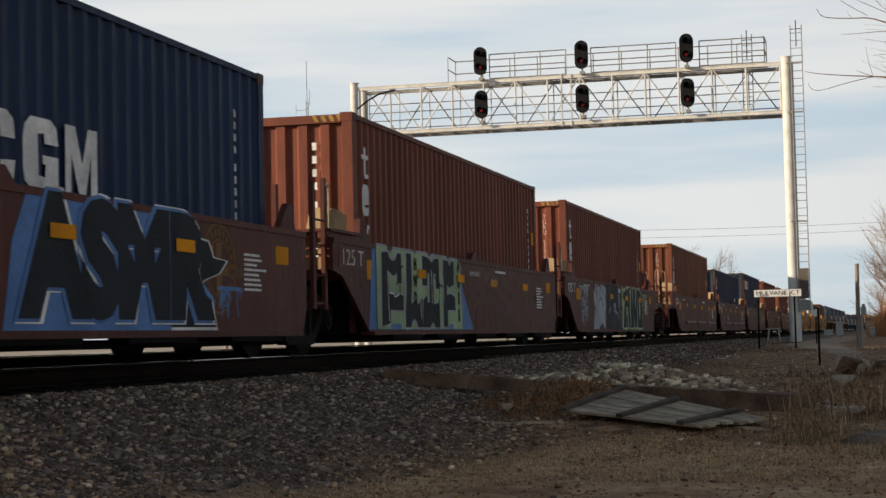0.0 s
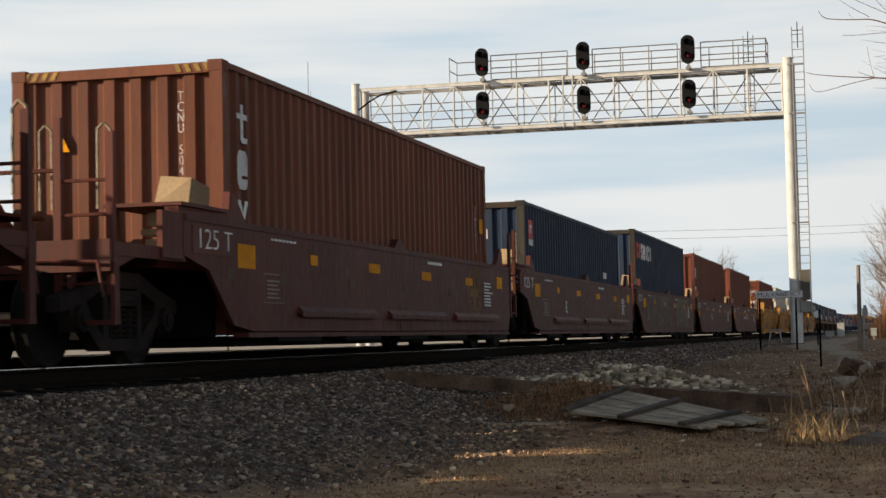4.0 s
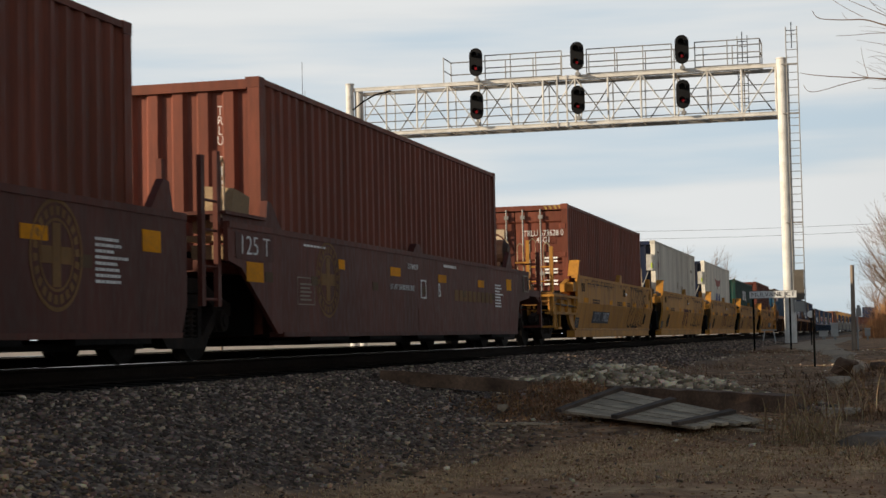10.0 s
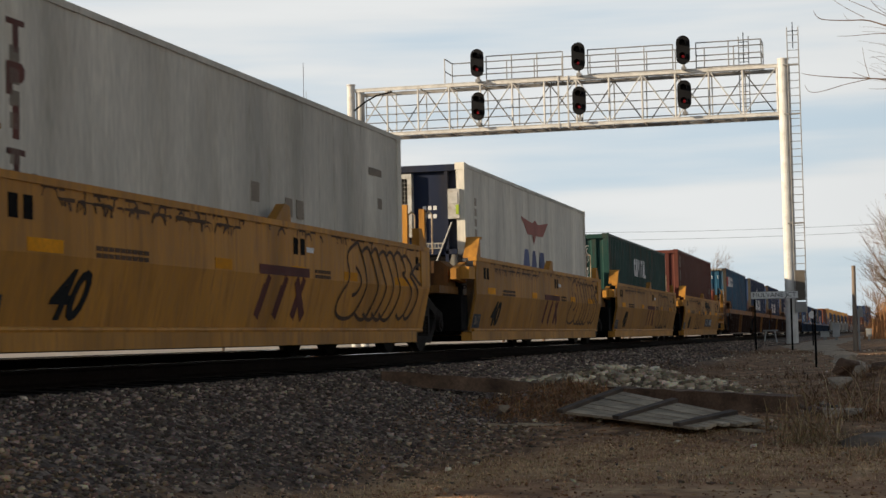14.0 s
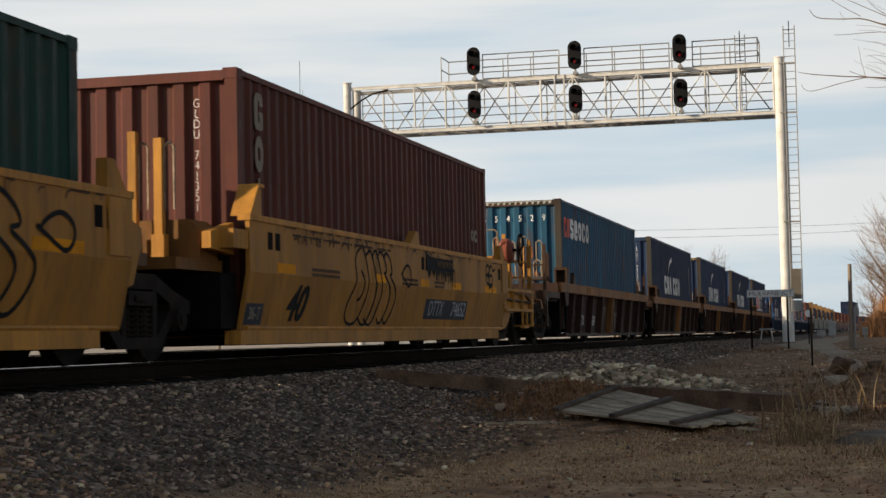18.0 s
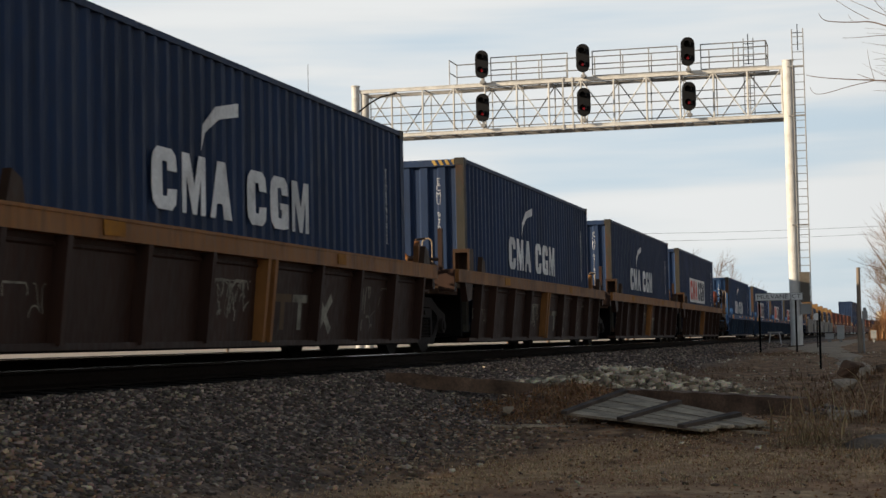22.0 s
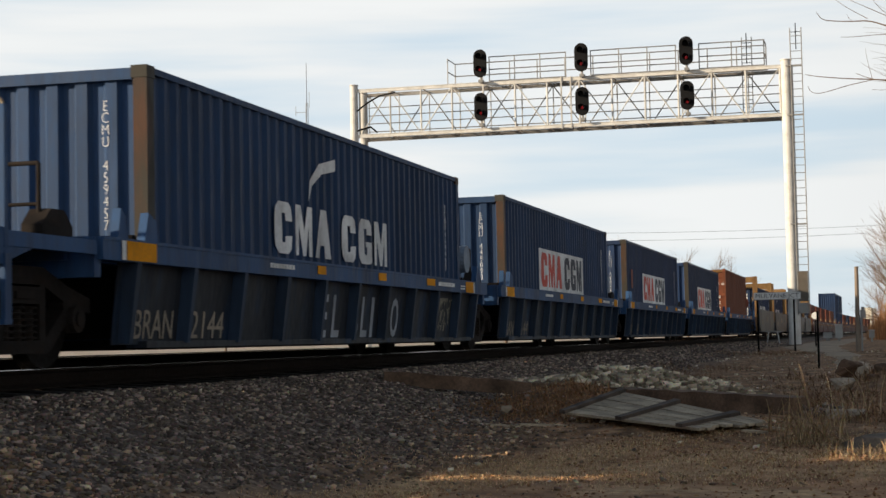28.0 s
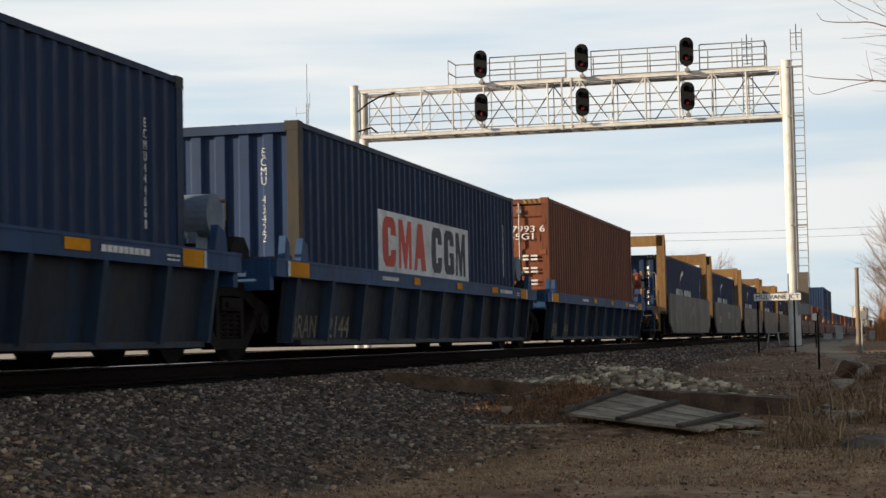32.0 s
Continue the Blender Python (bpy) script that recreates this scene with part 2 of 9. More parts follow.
M = {
    "red": paint("oxide_red_paint", (0.30, 0.088, 0.052)), "maroon": paint("maroon_paint", (0.205, 0.060, 0.042)),
    "orange": paint("orange_red_paint", (0.32, 0.105, 0.052)), "navy": paint("navy_paint", (0.030, 0.065, 0.155), stain=(0.05, 0.055, 0.06), amt=0.2), "bright_navy": paint("fresh_navy_paint", (0.036, 0.092, 0.215), stain=(0.05, 0.055, 0.06), amt=0.2),
    "steel_blue": paint("steel_blue_paint", (0.038, 0.066, 0.126), stain=(0.05, 0.055, 0.06), amt=0.25),
    "teal": paint("teal_paint", (0.032, 0.157, 0.278), amt=0.75, drip=(0.022, 0.030, 0.030), drip_amt=0.8), "green": paint("green_paint", (0.022, 0.088, 0.072), amt=0.4),
    "white": paint("reefer_white_panel", (1.16, 1.09, 0.92), stain=(0.40, 0.36, 0.27), amt=0.5, drip=(0.30, 0.265, 0.195), drip_amt=0.25),
    "rail_navy": paint("dulled_post_paint", (0.078, 0.070, 0.054), amt=0.7),
    "brown_car": paint("oxide_brown_car_paint", (0.190, 0.054, 0.036), stain=(0.072, 0.028, 0.020), amt=0.5),
    "yellow_car": paint("yellow_car_paint", (0.83, 0.385, 0.064), stain=(0.23, 0.105, 0.030), amt=0.55, drip=(0.105, 0.052, 0.018), drip_amt=0.6),
    "grimy_yellow": paint("grimy_yellow_paint", (0.36, 0.165, 0.040), stain=(0.05, 0.028, 0.014), amt=0.9),
    "rusty_sill": paint("rusted_orange_sill", (0.47, 0.200, 0.056), stain=(0.11, 0.045, 0.018), amt=0.9),
    "rust_end": paint("grimy_rusted_end", (0.088, 0.044, 0.021), stain=(0.030, 0.015, 0.009), amt=0.8),
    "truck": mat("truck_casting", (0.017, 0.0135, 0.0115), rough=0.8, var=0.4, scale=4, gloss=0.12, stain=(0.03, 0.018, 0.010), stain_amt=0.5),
    "dull_side": paint("dull_brown_car_side", (0.070, 0.032, 0.020), stain=(0.030, 0.014, 0.009), amt=0.7),
    "blue_sill": paint("blue_car_sill_paint", (0.046, 0.128, 0.300), stain=GRIME, amt=0.5),
    "grey_side": paint("grey_car_side", (0.050, 0.058, 0.072), stain=(0.015, 0.040, 0.085), amt=0.9),
    "dusty_yellow": paint("dusty_yellow_bulkhead", (0.38, 0.22, 0.085), stain=RUST, amt=0.6),
    "blue_rib": paint("faded_blue_rib", (0.052, 0.088, 0.150), stain=(0.026, 0.030, 0.034), amt=0.8),
    "red_faded": mat("faded_red_print", (0.36, 0.13, 0.10), rough=0.7, var=0.25), "blue_faded": mat("faded_blue_print", (0.09, 0.11, 0.22), rough=0.7, var=0.25),
    "worn_maroon": mat("worn_maroon_print", (0.10, 0.034, 0.028), rough=0.8, var=0.35),
    "tag_pale": mat("pale_spray_paint", (0.33, 0.35, 0.38), rough=0.75, var=0.3),
    "smudge": mat("smudged_stencil", (0.085, 0.048, 0.028), rough=0.8, var=0.3),
    "emblem": mat("faded_gold_emblem", (0.20, 0.112, 0.044), rough=0.8, var=0.3), "dull_patch": mat("dulled_patch", (0.10, 0.065, 0.035), rough=0.8, var=0.3),
    "tan_box": mat("dusty_tan_paint", (0.30, 0.21, 0.12), rough=0.8, var=0.25), "flake": mat("flaking_grey_paint", (0.23, 0.21, 0.165), rough=0.85, var=0.4, scale=6),
    "tank_grey": mat("faded_grey_blue_tank", (0.17, 0.21, 0.26), rough=0.6, var=0.25, scale=3, stain=(0.09, 0.08, 0.07), stain_amt=0.4), "rust_bloom": mat("flaking_rust", (0.17, 0.062, 0.022), rough=0.95, var=0.5, scale=9), "chord_dark": mat("worn_grey_steel", (0.045, 0.042, 0.040), rough=0.6, var=0.3), "old_reflector": mat("browned_reflector", (0.30, 0.125, 0.014), rough=0.8, var=0.3),
    "pale_side": paint("pale_grey_car_side", (0.36, 0.34, 0.29), stain=RUST, amt=0.5),
    # set darker than oily steel: the shade beneath the cars is in the colour
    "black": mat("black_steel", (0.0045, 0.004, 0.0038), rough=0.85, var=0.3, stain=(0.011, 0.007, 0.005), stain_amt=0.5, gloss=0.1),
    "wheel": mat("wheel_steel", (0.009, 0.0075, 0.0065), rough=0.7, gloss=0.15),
    "white_mark": mat("white_marking", (0.72, 0.72, 0.70), rough=0.7, var=0.2, stain=(0.3, 0.28, 0.25), stain_amt=0.5),
    "red_mark": mat("red_marking", (0.58, 0.075, 0.045), rough=0.6, var=0.2), "dark_mark": mat("dark_marking", (0.03, 0.035, 0.05), rough=0.6),
    "reflector": mat("yellow_reflector", (0.66, 0.27, 0.010), rough=0.7, var=0.25, gloss=0.08), "grey_mark": mat("faded_marking", (0.26, 0.22, 0.17), rough=0.8),
    "tag_blue": mat("blue_spray_paint", (0.10, 0.22, 0.48), rough=0.6), "tag_green": mat("pale_green_spray_paint", (0.36, 0.50, 0.27), rough=0.6),
    "tag_slate": mat("slate_spray_paint", (0.022, 0.027, 0.034), rough=0.7, gloss=0.15, var=0.3), "tag_dark": mat("dark_spray_paint", (0.011, 0.012, 0.013), rough=0.75, gloss=0.12), "tag_grey": mat("grey_spray_paint", (0.30, 0.33, 0.36), rough=0.7),
    "silver": mat("galvanised_steel", (0.22, 0.216, 0.205), rough=0.5, metal=0.15, var=0.12, scale=3),
    # darker copy of the gantry paint: shade on the rear truss put into colour
    "chord": mat("shaded_silver_paint", (0.25, 0.243, 0.228), rough=0.55, var=0.2, scale=2, stain=(0.2, 0.16, 0.12), stain_amt=0.5),
    "gantry": mat("silver_gantry_paint", (0.50, 0.49, 0.46), rough=0.5, var=0.14, scale=2, stain=(0.30, 0.26, 0.21), stain_amt=0.4),
    "sig_black": mat("signal_black", (0.006, 0.006, 0.0065), rough=0.6, gloss=0.12), "sig_red": mat("red_lens", (0.55, 0.015, 0.02), rough=0.3, glow=0.08, bump=0),
    # rail and tie colours set near black, taking in the train's shade
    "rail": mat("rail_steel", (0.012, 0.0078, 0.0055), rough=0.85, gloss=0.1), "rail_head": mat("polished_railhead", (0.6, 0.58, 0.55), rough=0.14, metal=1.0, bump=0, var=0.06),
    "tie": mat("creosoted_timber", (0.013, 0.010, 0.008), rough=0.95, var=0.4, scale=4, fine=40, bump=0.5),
    "earth": mat("earthy_rock", (0.10, 0.058, 0.036), rough=0.95, var=0.35, scale=4, fine=22, bump=0.6, stain=(0.17, 0.12, 0.08), rand=0.2),
    "batten": mat("old_batten", (0.085, 0.062, 0.046), rough=0.9, var=0.4, scale=3, fine=30, bump=0.5),
    "timber": mat("old_timber", (0.150, 0.092, 0.058), rough=0.9, var=0.45, scale=3, fine=30, bump=0.6, stain=(0.05, 0.035, 0.025)),
    "plank": mat("weathered_plank", (0.37, 0.29, 0.195), rough=0.9, var=0.35, scale=3, fine=40, bump=0.5, stain=(0.13, 0.10, 0.075)),
    "limestone": mat("tan_limestone", (0.34, 0.265, 0.185), rough=0.9, var=0.35, scale=3, fine=20, bump=0.6, stain=(0.22, 0.18, 0.14), rand=0.25),
    "pole_wood": mat("pole_wood", (0.19, 0.15, 0.115), rough=0.9, var=0.35, scale=2, fine=30, streak=0.1),
    "sign": mat("white_sign", (0.58, 0.58, 0.56), rough=0.5, var=0.1), "sign_black": mat("black_letter", (0.012, 0.012, 0.012), rough=0.6),
    "box_white": mat("white_enclosure", (0.30, 0.30, 0.285), rough=0.5, var=0.15), "bark": mat("bare_bark", (0.17, 0.118, 0.083), rough=0.9, var=0.3),
    "hose": mat("tank_red", (0.21, 0.058, 0.034), rough=0.6), "wire": mat("wire_dark", (0.10, 0.10, 0.11), rough=0.7),
    "concrete": mat("old_concrete", (0.15, 0.115, 0.085), rough=0.95, var=0.35, scale=3, fine=30, bump=0.6, stain=(0.09, 0.065, 0.048)),
    "guard": mat("dull_guard_sheet", (0.105, 0.09, 0.072), rough=0.7, var=0.25),
    "hazard": mat("dulled_hazard_paint", (0.30, 0.19, 0.05), rough=0.7, var=0.4, scale=5),
    "grab": mat("worn_grab_iron", (0.26, 0.20, 0.13), rough=0.55, var=0.4, scale=5, stain=RUST, stain_amt=0.7),
    "dark_navy": paint("dark_navy_frame", (0.020, 0.034, 0.085), stain=GRIME, amt=0.6),
    "unit_white": mat("white_unit_panel", (0.46, 0.445, 0.40), rough=0.6, var=0.2, scale=3, stain=(0.25, 0.21, 0.15), stain_amt=0.6),
    "lamp_green": mat("faded_lime_label", (0.38, 0.50, 0.05), rough=0.6),
}


# ---------------------------------------------------------------- shapes
class Shape:
    def __init__(self):
        self.v, self.f = [], []

    def add(self, verts, faces):
        k = len(self.v)
        self.v += verts
        self.f += [[k + i for i in q] for q in faces]
        return self

    def box(self, x0, x1, y0, y1, z0, z1):
        v = [(x, y, z) for x in (x0, x1) for y in (y0, y1) for z in (z0, z1)]
        return self.add(v, [(0, 1, 3, 2), (4, 6, 7, 5), (0, 4, 5, 1), (2, 3, 7, 6), (0, 2, 6, 4), (1, 5, 7, 3)])

    def prism_y(self, prof, y0, y1):
        """A closed (x, z) outline drawn from y0 to y1."""
        n = len(prof)
        v = [(x, y0, z) for x, z in prof] + [(x, y1, z) for x, z in prof]
        return self.add(v, [[(i + 1) % n, i, n + i, n + (i + 1) % n] for i in range(n)] + [list(range(n)), list(range(2 * n - 1, n - 1, -1))])

    def prism_x(self, prof, x0, x1):
        """A closed (y, z) outline drawn from x0 to x1."""
        n = len(prof)
        v = [(x0, y, z) for y, z in prof] + [(x1, y, z) for y, z in prof]
        return self.add(v, [[i, (i + 1) % n, n + (i + 1) % n, n + i] for i in range(n)] + [list(range(n - 1, -1, -1)), list(range(n, 2 * n))])

    def rod(self, p, q, r, r2=None, seg=8):
        p, q = Vector(p), Vector(q)
        r2 = r if r2 is None else r2
        d = (q - p).normalized()
        a = d.orthogonal().normalized()
        b = d.cross(a)
        v = []
        for c, rr in ((p, r), (q, r2)):
            v += [tuple(c + (a * math.cos(2 * math.pi * i / seg) + b * math.sin(2 * math.pi * i / seg)) * rr) for i in range(seg)]
        return self.add(v, [[i, (i + 1) % seg, seg + (i + 1) % seg, seg + i] for i in range(seg)] + [list(range(seg - 1, -1, -1)), list(range(seg, 2 * seg))])

    def cant(self, slope):
        """Tips all points about the near rail."""
        self.v = [(x, y, z + slope * (x - 0.75)) for x, y, z in self.v]
        return self

    def mesh(self, name, material):
        me = bpy.data.meshes.new(name)
        me.from_pydata(self.v, [], self.f)
        me.materials.append(material)
        bm = bmesh.new()
        bm.from_mesh(me)
        bmesh.ops.recalc_face_normals(bm, faces=bm.faces)
        bm.to_mesh(me)
        bm.free()
        return me


CACHE = {}


def part(name, shape, material, parent, label="", key=None, at=None):
    """One mesh object under a thing or a part; the same key shares one mesh."""
    full = (key, material.name) if key else None
    if full and full in CACHE:
        me = CACHE[full]
    else:
        me = (shape() if callable(shape) else shape).mesh(name, material)
        if full:
            CACHE[full] = me
    ob = new(name, me)
    ob.parent = parent
    if at:
        ob.location = at
    if label:
        ob["label"] = label
    return ob


def empty(name, m=None, **tags):
    ob = new(name)
    ob.empty_display_size = 0.3
    if m is not None:
        ob.matrix_world = m
    return tagged(ob, **tags)


def lettering(text, size, material, parent, m, name="lettering", squeeze=1.0, depth=0.004, fat=0.0, wide=None, slant=0.0, line=0.82):
    cu = bpy.data.curves.new("letters", "FONT")
    cu.body, cu.size, cu.extrude, cu.align_x, cu.align_y = text, size, depth, "CENTER", "CENTER"
    cu.offset, cu.space_line = fat, line
    cu.resolution_u, cu.shear = 3, slant
    tmp = bpy.data.objects.new("letters", cu)
    me = bpy.data.meshes.new_from_object(tmp)
    bpy.data.objects.remove(tmp)
    if wide:
        xs = [v.co.x for v in me.vertices]
        squeeze = wide / (max(xs) - min(xs))
    me.transform(Matrix.Diagonal((squeeze, 1, 1, 1)))
    me.materials.append(material)
    ob = new(name, me)
    ob.parent = parent
    ob.matrix_local = m
    return ob


# ---------------------------------------------------------------- ground
def smooth(a, b, x):
    t = np.clip((x - a) / (b - a), 0, 1)
    return t * t * (3 - 2 * t)


def low(y):
    return np.interp(y, (0, 10, 14, 17, 20, 27, 40, 58), (-1.15, -1.02, -0.89, -0.78, -0.73, -0.63, -0.5, -0.38))


def wobble(x, y, s, seed):
    r = np.random.RandomState(seed)
    z = 0
    for k in range(5):
        a, p, q = r.uniform(0, 6.28), r.uniform(0, 6.28), s * 1.7 ** k
        z = z + np.sin((x * math.cos(a) + y * math.sin(a)) / q * 6.28 + p) * 0.5 ** (0.3 * (4 - k))
    return z / 3


def ground_z(x, y):
    x, y = np.asarray(x, float), np.asarray(y, float)
    side = smooth(-6.6, -3.7, x)
    z = -0.215 * (1 - side) + low(y) * side
    z = z - 0.35 * smooth(-19.5, -22, x) * smooth(-1000, -900, y)
    rough = smooth(-6.2, -4.5, x) * (1 - smooth(60, 90, y))
    return z + rough * (0.035 * wobble(x, y, 0.9, 1) + 0.05 * wobble(x, y, 2.6, 2)) + 0.34 * np.exp(-((x + 3.5) / 0.85) ** 2 - ((y - 19.5) / 0.75) ** 2) + 0.11 * np.exp(-((x + 2.5) / 1.2) ** 2 - ((y - 17.4) / 1.1) ** 2) + 0.22 * np.exp(-((x - 0.15) / 0.6) ** 2 - ((y - 26.5) / 2.2) ** 2)


BEND, TIGHT = 180.0, 9e-5  # where the line begins to bend, and how tightly


def curve_x(y):
    """How far the tracks bend to the east beyond the signal bridge."""
    d = np.maximum(np.asarray(y, float) - BEND, 0)
    return TIGHT * d * d


def sheet(name, xs, ys, zf, material, kind="structure", label="", category=""):
    X, Y = np.meshgrid(xs, ys)
    Z = zf(X, Y)
    V = np.stack([X.ravel(), Y.ravel(), Z.ravel()], 1)
    nx, ny = len(xs), len(ys)
    i = (np.arange(ny - 1)[:, None] * nx + np.arange(nx - 1)).ravel()
    F = np.stack([i, i + 1, i + 1 + nx, i + nx], 1)
    me = bpy.data.meshes.new(name)
    me.from_pydata(V.tolist(), [], F.tolist())
    me.polygons.foreach_set("use_smooth", np.ones(len(F), bool))
    me.materials.append(material)
    return tagged(new(name, me), label=label, category=category, kind=kind)


def ground_material():
    m = bpy.data.materials.new("trackside_ground")
    m.use_nodes = True
    n, l = m.node_tree.nodes, m.node_tree.links
    bs = n["Principled BSDF"]
    bs.inputs["Roughness"].default_value = 0.95
    bs.inputs["Specular IOR Level"].default_value = 0.2
    co = n.new("ShaderNodeTexCoord")
    def noise_tex(scale, detail=5):
        t = n.new("ShaderNodeTexNoise")
        t.inputs["Scale"].default_value, t.inputs["Detail"].default_value = scale, detail
        l.new(co.outputs["Object"], t.inputs["Vector"])
        return t.outputs["Fac"]
    def ramp(src, *stops):
        r = n.new("ShaderNodeValToRGB")
        e = r.color_ramp.elements
        while len(e) < len(stops):
            e.new(0.5)
        for k, (p, c) in zip(e, stops):
            k.position, k.color = p, (*c, 1)
        l.new(src, r.inputs["Fac"])
        return r.outputs["Color"]
    def mix(a, b, f):
        x = n.new("ShaderNodeMix")
        x.data_type = "RGBA"
        l.new(a, x.inputs["A"]), l.new(b, x.inputs["B"]), l.new(f, x.inputs["Factor"])
        return x.outputs["Result"]
    def arith(op, a, b):
        k = n.new("ShaderNodeMath")
        k.operation, k.use_clamp = op, False
        for i, v in enumerate((a, b)):
            if isinstance(v, (int, float)):
                k.inputs[i].default_value = v
            else:
                l.new(v, k.inputs[i])
        return k.outputs[0]
    def span(src, lo, hi):
        r = n.new("ShaderNodeMapRange")
        r.inputs["From Min"].default_value, r.inputs["From Max"].default_value = lo, hi
        l.new(src, r.inputs["Value"])
        return r.outputs["Result"]
    sep = n.new("ShaderNodeSeparateXYZ")
    l.new(co.outputs["Object"], sep.inputs[0])
    vor = n.new("ShaderNodeTexVoronoi")
    vor.inputs["Scale"].default_value = 18
    l.new(co.outputs["Object"], vor.inputs["Vector"])
    hsv = n.new("ShaderNodeSeparateColor")
    l.new(vor.outputs["Color"], hsv.inputs[0])
    gravel = ramp(hsv.outputs[0], (0, (0.055, 0.040, 0.031)), (0.6, (0.138, 0.104, 0.083)), (1, (0.304, 0.233, 0.175)))
    dirt = ramp(noise_tex(3.0, 10), (0.3, (0.190, 0.100, 0.052)), (0.5, (0.375, 0.205, 0.106)), (0.7, (0.590, 0.345, 0.180)))
    straw = ramp(noise_tex(7, 10), (0.3, (0.270, 0.160, 0.082)), (0.7, (0.720, 0.465, 0.245)))
    peat = ramp(noise_tex(4.0, 12), (0.3, (0.092, 0.051, 0.026)), (0.5, (0.245, 0.137, 0.070)), (0.70, (0.475, 0.277, 0.145)))
    wob = arith("SUBTRACT", noise_tex(0.8, 7), 0.5)
    # the grass verge runs out from the foot of the ballast
    verge = arith("ADD", arith("ADD", arith("SUBTRACT", sep.outputs["X"], arith("MULTIPLY", arith("ABSOLUTE", arith("SUBTRACT", sep.outputs["Y"], 11.0), 0), 0.39)), 4.0), arith("MULTIPLY", wob, 1.5))
    soil = mix(dirt, straw, span(noise_tex(0.9, 7), 0.47, 0.60))
    near = mix(peat, soil, span(verge, -0.75, -0.35))
    near = mix(near, straw, span(arith("ABSOLUTE", verge, 0), 0.5, 0.15))
    back = arith("ADD", sep.outputs["Y"], arith("MULTIPLY", wob, 3.0))
    near = mix(near, peat, span(back, 15.3, 16.4))
    edge = arith("ADD", arith("ADD", sep.outputs["X"], arith("MULTIPLY", wob, 1.8)), arith("MULTIPLY", arith("MINIMUM", sep.outputs["Y"], 20.0), -0.06))
    colour = mix(gravel, near, span(edge, -5.6, -4.4))
    far = ramp(noise_tex(0.05, 6), (0.3, (0.31, 0.26, 0.205)), (0.7, (0.48, 0.41, 0.33)))
    away = mix(colour, far, span(arith("MULTIPLY", sep.outputs["X"], -1.0), 9.2, 10.5))
    # shade under the train painted into the track bed, beside its brake dust
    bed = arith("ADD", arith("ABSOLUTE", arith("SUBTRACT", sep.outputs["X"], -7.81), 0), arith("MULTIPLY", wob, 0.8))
    shade_grease = n.new("ShaderNodeRGB")
    shade_grease.outputs[0].default_value = (0.020, 0.015, 0.012, 1)
    away = mix(shade_grease.outputs[0], away, span(bed, 1.5, 2.1))
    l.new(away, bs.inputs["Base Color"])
    b = n.new("ShaderNodeBump")
    b.inputs["Strength"].default_value, b.inputs["Distance"].default_value = 0.6, 0.03
    l.new(arith("ADD", arith("MULTIPLY", vor.outputs["Distance"], 0.8), noise_tex(30, 6)), b.inputs["Height"])
    l.new(b.outputs["Normal"], bs.inputs["Normal"])
    return m


def spread(*runs):
    return np.unique(np.concatenate([np.arange(a, b, s) for a, b, s in runs] + [[runs[-1][1]]]))


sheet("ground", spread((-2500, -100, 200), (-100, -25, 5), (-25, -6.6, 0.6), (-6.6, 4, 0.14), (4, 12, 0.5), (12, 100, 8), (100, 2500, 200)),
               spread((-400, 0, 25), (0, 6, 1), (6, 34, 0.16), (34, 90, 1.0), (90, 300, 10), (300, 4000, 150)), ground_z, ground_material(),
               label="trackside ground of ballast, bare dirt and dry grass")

# a rough block of eight corners, used for every loose stone
BLOCK_V = np.array([(x, y, z) for x in (-1, 1) for y in (-1, 1) for z in (-1, 1)]) * 0.62
BLOCK_F = np.array([(0, 1, 3), (0, 3, 2), (4, 6, 7), (4, 7, 5), (0, 4, 5), (0, 5, 1), (2, 3, 7), (2, 7, 6), (0, 2, 6), (0, 6, 4), (1, 5, 7), (1, 7, 3)])


def island_stone(name, dark, mid, pale):
    m = bpy.data.materials.new(name)
    m.use_nodes = True
    n, l = m.node_tree.nodes, m.node_tree.links
    bs = n["Principled BSDF"]
    bs.inputs["Roughness"].default_value = 0.9
    bs.inputs["Specular IOR Level"].default_value = 0.25
    g, r, t, mx = n.new("ShaderNodeNewGeometry"), n.new("ShaderNodeValToRGB"), n.new("ShaderNodeTexNoise"), n.new("ShaderNodeMix")
    r.color_ramp.elements.new(0.6)
    for e, (p, c) in zip(r.color_ramp.elements, ((0.0, dark), (0.7, mid), (1.0, pale))):
        e.position, e.color = p, (*c, 1)
    l.new(g.outputs["Random Per Island"], r.inputs["Fac"])
    co = n.new("ShaderNodeTexCoord")
    l.new(co.outputs["Object"], t.inputs["Vector"])
    t.inputs["Scale"].default_value, t.inputs["Detail"].default_value = 40, 4
    mx.data_type, mx.blend_type = "RGBA", "MULTIPLY"
    mx.inputs["Factor"].default_value = 0.7
    l.new(r.outputs["Color"], mx.inputs["A"]), l.new(t.outputs["Color"], mx.inputs["B"])
    k = n.new("ShaderNodeVectorMath")
    k.operation = "SCALE"
    k.inputs["Scale"].default_value = 1.5
    l.new(mx.outputs["Result"], k.inputs[0])
    l.new(k.outputs[0], bs.inputs["Base Color"])
    return m


